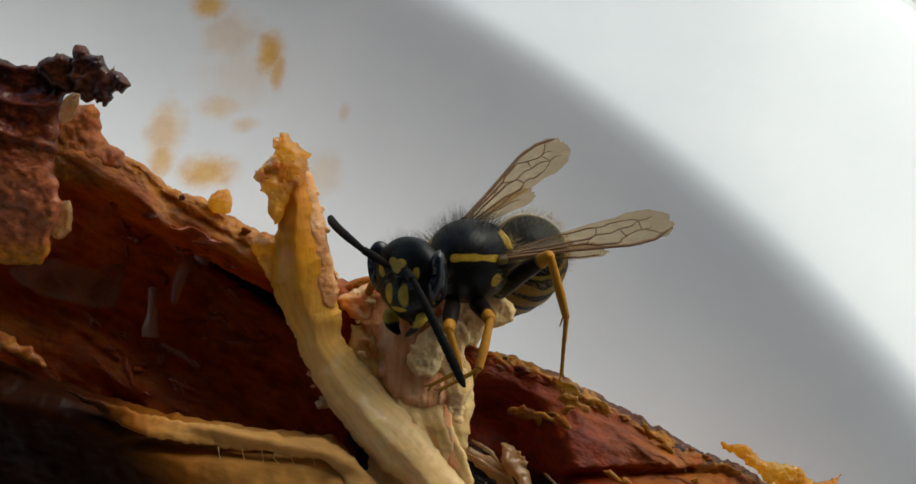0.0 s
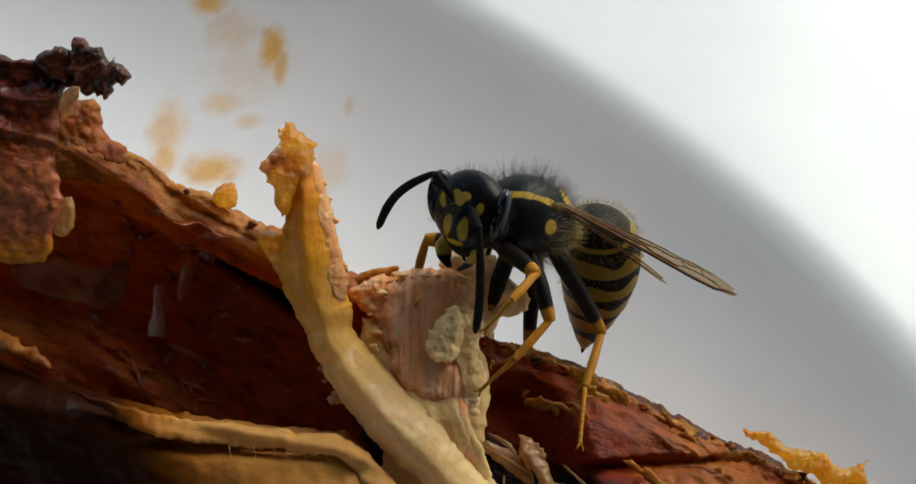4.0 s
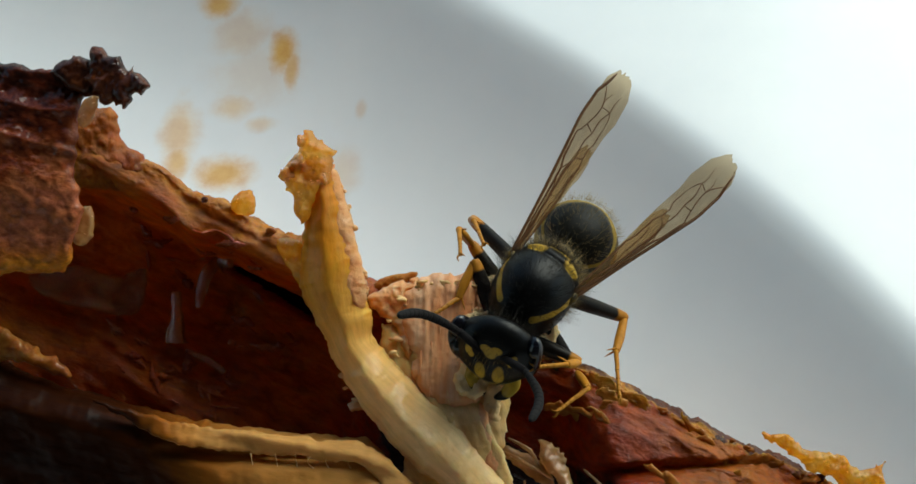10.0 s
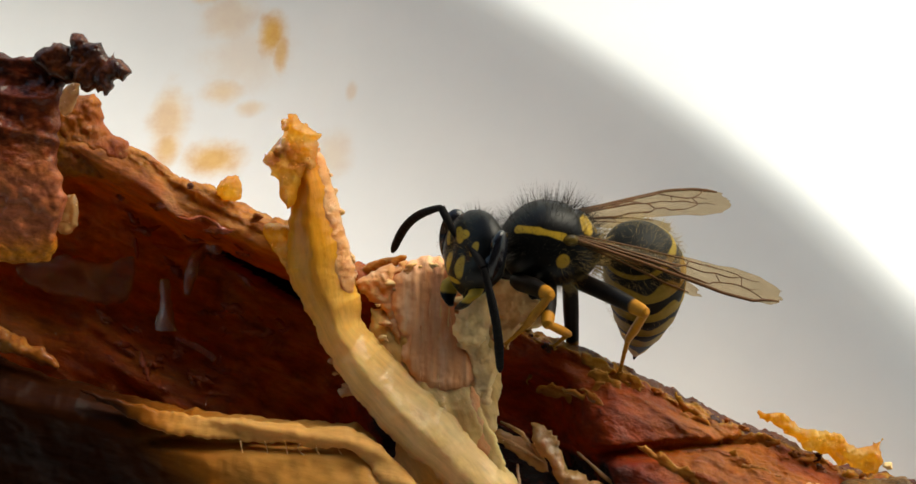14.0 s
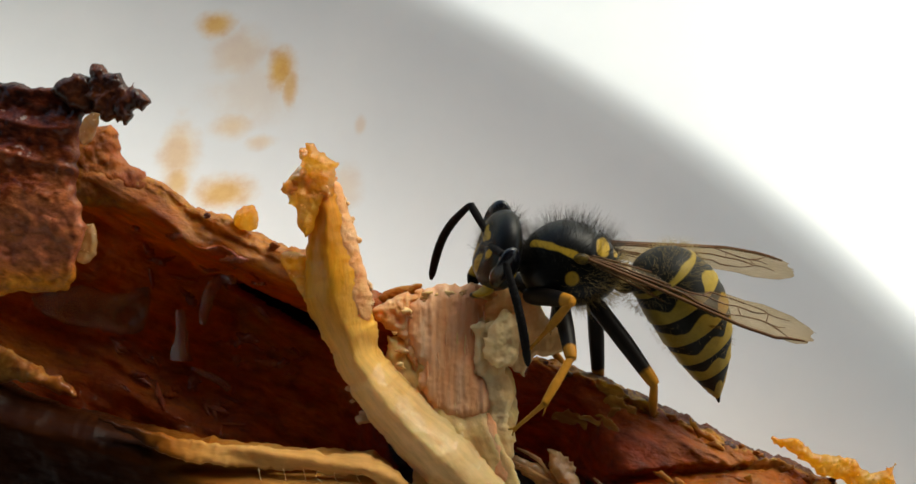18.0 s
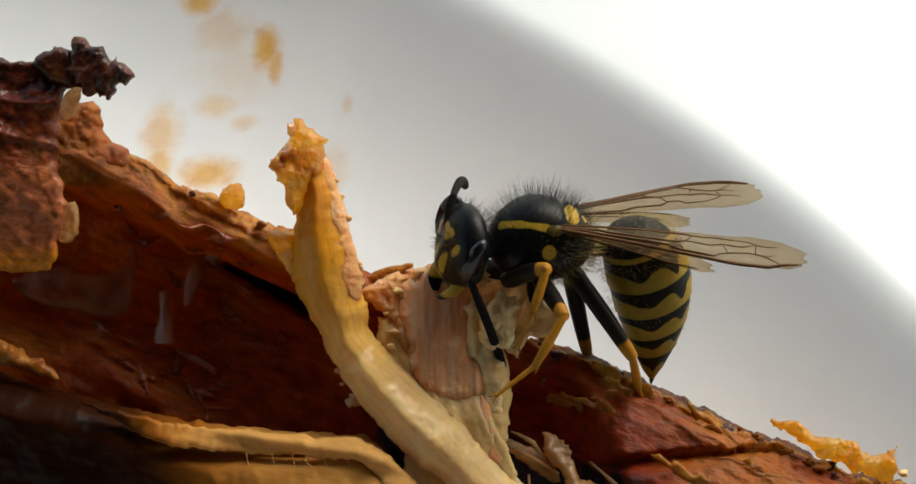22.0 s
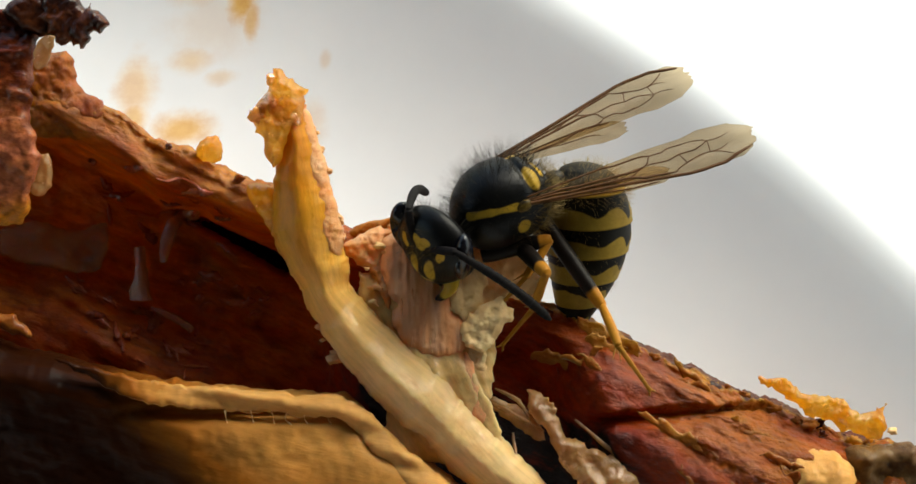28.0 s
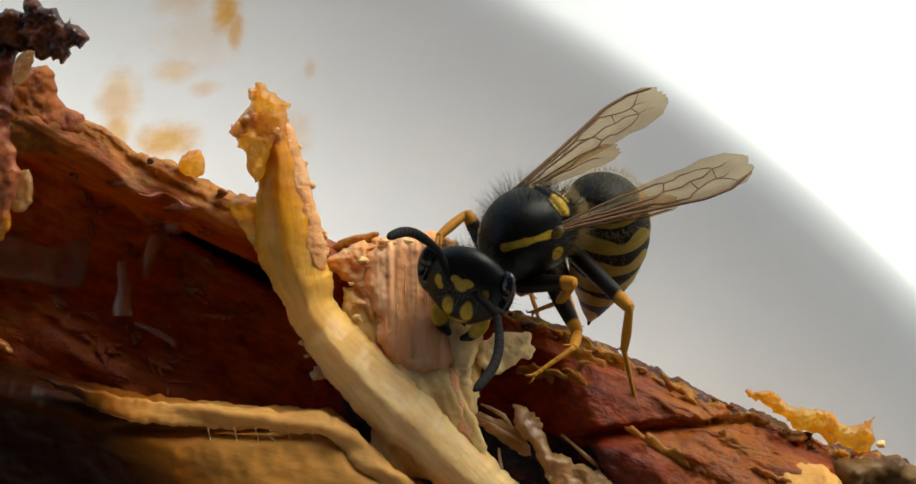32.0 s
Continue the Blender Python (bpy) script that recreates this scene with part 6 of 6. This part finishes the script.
LEG_LH = [
    (0, (-1.11, 3.82, 1.51), (-1.39, 4.84, -1.08), (-1.28, 5.00, -3.77)),
    (0.5, (-1.11, 3.82, 1.51), (-1.39, 4.84, -1.08), (-1.28, 5.00, -3.77)),
    (1, (-0.24, 3.67, 1.51), (-0.55, 3.75, -1.27), (-0.46, 5.14, -3.58)),
    (2, (-1.46, 4.98, -1.67), (-2.86, 3.72, -3.74), (-4.61, 2.61, -5.47)),
    (3, (-4.24, 0.66, -4.30), (-2.74, 2.29, -6.02), (-1.67, 4.03, -7.78)),
    (6, (-2.52, 1.60, -5.31), (-2.66, -0.07, -7.55), (-2.90, -1.16, -10.01)),
    (7, (-3.72, -0.07, -4.65), (-1.89, 1.15, -6.38), (-1.79, 0.12, -8.88)),
    (8, (-0.45, 4.90, -0.87), (0.23, 4.36, -3.53), (0.53, 3.99, -6.19)),
    (9, (-2.55, 2.94, -4.75), (-0.28, 3.90, -3.43), (1.65, 5.30, -2.16)),
    (10, (-3.33, 3.64, -3.65), (-0.98, 4.30, -2.27), (1.19, 5.63, -1.35)),
    (11, (-3.19, 3.39, -4.05), (-0.63, 3.97, -3.08), (1.47, 5.53, -2.39)),
    (12, (-2.81, 2.99, -4.60), (-0.62, 3.99, -3.16), (1.05, 5.90, -2.24)),
    (13, (-2.64, 4.07, 0.81), (-1.93, 4.29, 3.51), (-1.73, 5.46, 5.93)),
    (14, (-2.72, 4.71, -1.59), (-2.84, 2.61, -3.43), (-3.22, 0.87, -5.46)),
    (17, (-3.57, 3.29, -3.81), (-4.13, 1.26, -5.66), (-3.45, -0.84, -7.22)),
    (18, (-3.99, 1.91, -4.34), (-4.24, -0.16, -6.21), (-3.42, -2.26, -7.70)),
    (19, (-3.83, 3.32, -3.50), (-4.78, 2.36, -5.96), (-4.49, 0.77, -8.12)),
    (20, (-4.05, 2.47, -4.00), (-4.55, 0.84, -6.21), (-5.45, -0.55, -8.34)),
    (21, (-3.40, 2.86, -4.33), (-4.01, 1.85, -6.87), (-3.75, 0.22, -9.00)),
    (22, (-3.11, 2.18, -4.88), (-3.61, 0.24, -6.84), (-4.31, -1.05, -9.10)),
    (23, (-2.99, 2.87, -4.59), (-2.35, 5.57, -4.96), (-3.12, 5.43, -7.54)),
    (24, (-1.89, 4.51, -3.25), (-2.50, 3.04, -5.56), (-2.00, 1.00, -7.26)),
    (25, (-2.34, 0.37, -5.42), (-2.41, -0.08, -8.18), (-1.78, -1.66, -10.28)),
    (28, (-1.24, 4.23, -3.82), (-0.47, 6.91, -3.56), (-0.96, 7.41, -6.16)),
    (29, (-1.86, 0.94, -5.54), (-1.06, 3.50, -6.36), (-1.44, 3.60, -9.03)),
    (30, (-1.28, 2.83, -5.07), (-0.04, 5.29, -4.54), (0.18, 4.85, -7.19)),
    (31, (-2.48, 2.34, -5.09), (-1.72, 1.97, -7.76), (-1.88, 1.77, -10.45)),
    (32, (-0.69, 4.95, -1.77), (-0.35, 4.22, -4.45), (0.30, 5.08, -6.92)),
]
LEG_RF = [
    (0, (3.30, -2.63, -1.27), (3.19, -3.35, -2.91), (3.80, -2.20, -4.00)),
    (0.5, (3.30, -2.63, -1.27), (3.19, -3.35, -2.91), (3.80, -2.20, -4.00)),
    (1, (2.09, -2.29, 0.66), (3.53, -2.56, -0.38), (4.85, -2.69, -1.44)),
    (2, (3.30, -2.63, -1.27), (3.19, -3.35, -2.91), (3.80, -2.20, -4.00)),
    (3, (3.30, -2.63, -1.27), (3.19, -3.35, -2.91), (3.80, -2.20, -4.00)),
    (6, (3.30, -2.63, -1.27), (3.19, -3.35, -2.91), (3.80, -2.20, -4.00)),
    (7, (3.30, -2.63, -1.27), (3.19, -3.35, -2.91), (3.80, -2.20, -4.00)),
    (8, (1.24, -2.50, 0.56), (3.02, -2.61, 0.83), (4.47, -1.73, 0.70)),
    (9, (1.20, -3.33, -1.39), (2.85, -2.78, -1.86), (4.35, -2.86, -1.06)),
    (10, (0.26, -2.84, -0.42), (1.98, -2.44, -0.77), (3.57, -2.87, -0.34)),
    (11, (0.57, -3.02, -0.49), (2.24, -2.67, -1.07), (3.83, -2.06, -1.10)),
    (12, (0.78, -3.08, -0.45), (1.85, -3.16, 0.99), (3.03, -2.04, 1.49)),
    (13, (-0.14, -2.75, -1.09), (1.32, -2.61, -0.05), (2.80, -2.07, 0.58)),
    (14, (3.30, -2.63, -1.27), (3.19, -3.35, -2.91), (3.80, -2.20, -4.00)),
    (17, (3.30, -2.63, -1.27), (3.19, -3.35, -2.91), (3.80, -2.20, -4.00)),
    (18, (3.30, -2.63, -1.27), (3.19, -3.35, -2.91), (3.80, -2.20, -4.00)),
    (19, (3.30, -2.63, -1.27), (3.19, -3.35, -2.91), (3.80, -2.20, -4.00)),
    (20, (3.30, -2.63, -1.27), (3.19, -3.35, -2.91), (3.80, -2.20, -4.00)),
    (21, (3.30, -2.63, -1.27), (3.19, -3.35, -2.91), (3.80, -2.20, -4.00)),
    (22, (3.30, -2.63, -1.27), (3.19, -3.35, -2.91), (3.80, -2.20, -4.00)),
    (23, (3.30, -2.63, -1.27), (3.19, -3.35, -2.91), (3.80, -2.20, -4.00)),
    (24, (3.30, -2.63, -1.27), (3.19, -3.35, -2.91), (3.80, -2.20, -4.00)),
    (25, (3.30, -2.63, -1.27), (3.19, -3.35, -2.91), (3.80, -2.20, -4.00)),
    (28, (3.30, -2.63, -1.27), (3.19, -3.35, -2.91), (3.80, -2.20, -4.00)),
    (29, (3.30, -2.63, -1.27), (3.19, -3.35, -2.91), (3.80, -2.20, -4.00)),
    (30, (3.30, -2.63, -1.27), (3.19, -3.35, -2.91), (3.80, -2.20, -4.00)),
    (31, (1.15, -2.31, 0.70), (2.84, -1.68, 0.63), (4.01, -0.47, 0.44)),
    (32, (1.19, -2.41, 0.63), (2.93, -1.99, 0.88), (4.21, -0.87, 0.80)),
]
LEG_RM = [
    (0, (0.33, -1.71, -4.26), (-0.74, -2.98, -5.85), (0.20, -1.30, -6.40)),
    (0.5, (0.33, -1.71, -4.26), (-0.74, -2.98, -5.85), (0.20, -1.30, -6.40)),
    (1, (0.33, -1.71, -4.26), (-0.74, -2.98, -5.85), (0.20, -1.30, -6.40)),
    (2, (0.33, -1.71, -4.26), (-0.74, -2.98, -5.85), (0.20, -1.30, -6.40)),
    (3, (0.33, -1.71, -4.26), (-0.74, -2.98, -5.85), (0.20, -1.30, -6.40)),
    (6, (0.33, -1.71, -4.26), (-0.74, -2.98, -5.85), (0.20, -1.30, -6.40)),
    (7, (0.33, -1.71, -4.26), (-0.74, -2.98, -5.85), (0.20, -1.30, -6.40)),
    (8, (0.33, -1.71, -4.26), (-0.74, -2.98, -5.85), (0.20, -1.30, -6.40)),
    (9, (0.44, -3.56, -0.93), (1.02, -3.94, 1.27), (2.33, -2.84, 2.31)),
    (10, (-0.55, -3.43, -0.82), (0.27, -3.96, 1.26), (1.73, -3.11, 2.33)),
    (11, (-0.57, -3.46, -0.92), (-1.53, -4.47, -2.74), (-0.68, -2.86, -3.58)),
    (12, (-0.95, -3.16, -0.51), (0.84, -3.56, 0.87), (2.70, -3.54, 1.61)),
    (13, (0.33, -1.71, -4.26), (-0.74, -2.98, -5.85), (0.20, -1.30, -6.40)),
    (14, (0.33, -1.71, -4.26), (-0.74, -2.98, -5.85), (0.20, -1.30, -6.40)),
    (17, (0.33, -1.71, -4.26), (-0.74, -2.98, -5.85), (0.20, -1.30, -6.40)),
    (18, (0.33, -1.71, -4.26), (-0.74, -2.98, -5.85), (0.20, -1.30, -6.40)),
    (19, (0.33, -1.71, -4.26), (-0.74, -2.98, -5.85), (0.20, -1.30, -6.40)),
    (20, (0.33, -1.71, -4.26), (-0.74, -2.98, -5.85), (0.20, -1.30, -6.40)),
    (21, (0.33, -1.71, -4.26), (-0.74, -2.98, -5.85), (0.20, -1.30, -6.40)),
    (22, (0.33, -1.71, -4.26), (-0.74, -2.98, -5.85), (0.20, -1.30, -6.40)),
    (23, (0.33, -1.71, -4.26), (-0.74, -2.98, -5.85), (0.20, -1.30, -6.40)),
    (24, (0.33, -1.71, -4.26), (-0.74, -2.98, -5.85), (0.20, -1.30, -6.40)),
    (25, (0.33, -1.71, -4.26), (-0.74, -2.98, -5.85), (0.20, -1.30, -6.40)),
    (28, (0.33, -1.71, -4.26), (-0.74, -2.98, -5.85), (0.20, -1.30, -6.40)),
    (29, (0.33, -1.71, -4.26), (-0.74, -2.98, -5.85), (0.20, -1.30, -6.40)),
    (30, (0.33, -1.71, -4.26), (-0.74, -2.98, -5.85), (0.20, -1.30, -6.40)),
    (31, (0.33, -1.71, -4.26), (-0.74, -2.98, -5.85), (0.20, -1.30, -6.40)),
    (32, (0.33, -1.71, -4.26), (-0.74, -2.98, -5.85), (0.20, -1.30, -6.40)),
]
LEG_RH = [
    (0, (-1.83, -1.58, -5.48), (-2.78, -3.59, -7.18), (-1.60, -1.20, -7.60)),
    (0.5, (-1.83, -1.58, -5.48), (-2.78, -3.59, -7.18), (-1.60, -1.20, -7.60)),
    (1, (-1.83, -1.58, -5.48), (-2.78, -3.59, -7.18), (-1.60, -1.20, -7.60)),
    (2, (-1.83, -1.58, -5.48), (-2.78, -3.59, -7.18), (-1.60, -1.20, -7.60)),
    (3, (-1.83, -1.58, -5.48), (-2.78, -3.59, -7.18), (-1.60, -1.20, -7.60)),
    (6, (-1.83, -1.58, -5.48), (-2.78, -3.59, -7.18), (-1.60, -1.20, -7.60)),
    (7, (-1.83, -1.58, -5.48), (-2.78, -3.59, -7.18), (-1.60, -1.20, -7.60)),
    (8, (-1.83, -1.58, -5.48), (-2.78, -3.59, -7.18), (-1.60, -1.20, -7.60)),
    (9, (-1.83, -1.58, -5.48), (-2.78, -3.59, -7.18), (-1.60, -1.20, -7.60)),
    (10, (-2.64, -4.47, -2.85), (-1.34, -3.95, -0.42), (0.24, -2.74, 1.40)),
    (11, (-1.83, -1.58, -5.48), (-2.78, -3.59, -7.18), (-1.60, -1.20, -7.60)),
    (12, (-1.83, -1.58, -5.48), (-2.78, -3.59, -7.18), (-1.60, -1.20, -7.60)),
    (13, (-1.83, -1.58, -5.48), (-2.78, -3.59, -7.18), (-1.60, -1.20, -7.60)),
    (14, (-1.83, -1.58, -5.48), (-2.78, -3.59, -7.18), (-1.60, -1.20, -7.60)),
    (17, (-1.83, -1.58, -5.48), (-2.78, -3.59, -7.18), (-1.60, -1.20, -7.60)),
    (18, (-1.83, -1.58, -5.48), (-2.78, -3.59, -7.18), (-1.60, -1.20, -7.60)),
    (19, (-1.83, -1.58, -5.48), (-2.78, -3.59, -7.18), (-1.60, -1.20, -7.60)),
    (20, (-1.83, -1.58, -5.48), (-2.78, -3.59, -7.18), (-1.60, -1.20, -7.60)),
    (21, (-1.83, -1.58, -5.48), (-2.78, -3.59, -7.18), (-1.60, -1.20, -7.60)),
    (22, (-1.83, -1.58, -5.48), (-2.78, -3.59, -7.18), (-1.60, -1.20, -7.60)),
    (23, (-1.83, -1.58, -5.48), (-2.78, -3.59, -7.18), (-1.60, -1.20, -7.60)),
    (24, (-1.83, -1.58, -5.48), (-2.78, -3.59, -7.18), (-1.60, -1.20, -7.60)),
    (25, (-1.83, -1.58, -5.48), (-2.78, -3.59, -7.18), (-1.60, -1.20, -7.60)),
    (28, (-1.83, -1.58, -5.48), (-2.78, -3.59, -7.18), (-1.60, -1.20, -7.60)),
    (29, (-1.83, -1.58, -5.48), (-2.78, -3.59, -7.18), (-1.60, -1.20, -7.60)),
    (30, (-1.83, -1.58, -5.48), (-2.78, -3.59, -7.18), (-1.60, -1.20, -7.60)),
    (31, (-1.83, -1.58, -5.48), (-2.78, -3.59, -7.18), (-1.60, -1.20, -7.60)),
    (32, (-1.83, -1.58, -5.48), (-2.78, -3.59, -7.18), (-1.60, -1.20, -7.60)),
]
LEG_ROWS = {"LF": LEG_LF, "LM": LEG_LM, "LH": LEG_LH, "RF": LEG_RF, "RM": LEG_RM, "RH": LEG_RH}



def aim(at, x, z):
    """The pose at a point, its x along one way and its z near another."""
    x = Vector(x).normalized()
    z = Vector(z)
    z = (z - x * z.dot(x)).normalized()
    y = z.cross(x)
    return Matrix(((x.x, y.x, z.x, at[0]), (x.y, y.y, z.y, at[1]), (x.z, y.z, z.z, at[2]), (0, 0, 0, 1)))


def between(table, t):
    """The table's vectors at t, eased from row to row."""
    times = [r[0] for r in table]
    i = max(0, min(len(times) - 2, sum(a <= t for a in times) - 1))
    k = min(1.0, max(0.0, (t - times[i]) / (times[i + 1] - times[i])))
    k = k * k * (3 - 2 * k)
    return [np.array(a) * (1 - k) + np.array(b) * k for a, b in zip(table[i][1:], table[i + 1][1:])]


def unit(v):
    return np.asarray(v) / (np.linalg.norm(v) + 1e-9)


# seconds, then how far the loose fat has been pulled in the layout's millimetres, and its turn
FLAP_ROWS = [(0, -0.6, 1.0, 0.0, 8), (3, -0.6, 1.0, 0.0, 8), (7, -0.4, 0.8, 0.0, 5), (9, 0, 0, 0, 0), (17, 0, 0, 0, 0), (25, 0, 0, 0, 0), (28.4, -0.2, -0.3, 0, -5), (29, -0.5, -0.8, 0, -15), (30, -1.2, -2.0, -0.3, -45), (32, -1.2, -2.1, -0.3, -47)]
LUMP_ROWS = [(0, -0.33, -0.66, 0, 0), (3, -0.2, -0.4, 0, 0), (6, 0, 0, 0, 0), (7, 0.2, -0.4, 0, -5), (8, 0.4, -2.0, 0, -15), (12, 0.5, -1.8, 0, -15), (14, 0.7, -0.1, 0, 0), (20, 1.4, 0.2, 0, 10), (25, 1.4, -0.6, 0, 0), (28, 1.5, -2.0, 0, -20), (30, 2.6, -2.5, -0.4, -40), (32, 3.0, -2.6, -0.5, -45)]


def loose(ob, du, dv, dw, turn):
    """The pose of a loose piece, pulled aside and turned about its own middle in the view plane."""
    middle = sum((v.co for v in ob.data.vertices), Vector()) / len(ob.data.vertices)
    lean = BASE.to_3x3()
    pull = lean @ Vector((du, dv, dw)) * MM
    return Matrix.Translation(middle + pull) @ Matrix.Rotation(radians(turn), 4, lean.col[2]) @ Matrix.Translation(-middle)


def motions():
    times = sorted({round(0.25 * k, 2) for k in range(129)} | {r[0] for r in POSES})
    rows = {}
    add = lambda ob, t, m: rows.setdefault(ob, []).append((t, m))
    for t in times:
        c, f, u, neck, face, crown, g, wl, wr, sa, la, sb, lb = between(POSES, t)
        add(wasp, t, BASE @ aim(c * MM, f, u))
        add(head, t, aim(neck * WMM, face, crown))
        x = Vector(unit(g))
        add(gaster, t, aim(np.array((-2.55, 0, -0.5)) * WMM, x, x.cross(Vector((0, -1, 0)))))
        for (fore, hind, sg), d in zip(wings, (wl, wr)):
            d = unit(d)
            n = Vector((0, 0.5, 0.8))
            add(fore, t, aim(fore.location, d, n))
            add(hind, t, aim(hind.location, unit(d + np.array((0.0, -0.05 * sg, -0.11))), n))
        for (shaft, lash, root), up, d, sg in zip(feelers, (sa, sb), (la, lb), (1, -1)):
            up, d = unit(up), unit(d)
            add(shaft, t, aim(root, up, (0.6, 0.25 * sg, 0.75)))
            add(lash, t, aim(np.array(root) + up * SHAFT * WMM, d, up + np.array((0.02, 0.0, 0.03))))
        for code, table in LEG_ROWS.items():
            thigh, shin, foot, sg = legs[code]
            l1, l2, l3 = SEGMENTS[code[1]]
            hip = np.array(HIPS[code[1]]) * (1, sg, 1)
            knee, heel, toe = between(table, t)
            a, b, d = unit(knee - hip), unit(heel - knee), unit(toe - heel)
            knee = hip + a * l1
            heel = knee + b * l2
            toe = heel + d * l3
            add(thigh, t, aim(hip * WMM, knee - hip, (0.1, 0.3 * sg, 1)))
            add(shin, t, aim(knee * WMM, heel - knee, (0.1, 1.0 * sg, 0.3)))
            add(foot, t, aim(heel * WMM, toe - heel, (0.1, 1.0 * sg, 0.5)))
    for ob, r in rows.items():
        walk(ob, r)
    for ob, table in ((fat_flap, FLAP_ROWS), (fat_lump, LUMP_ROWS)):
        walk(ob, [(t, loose(ob, *row)) for t, *row in table])


motions()
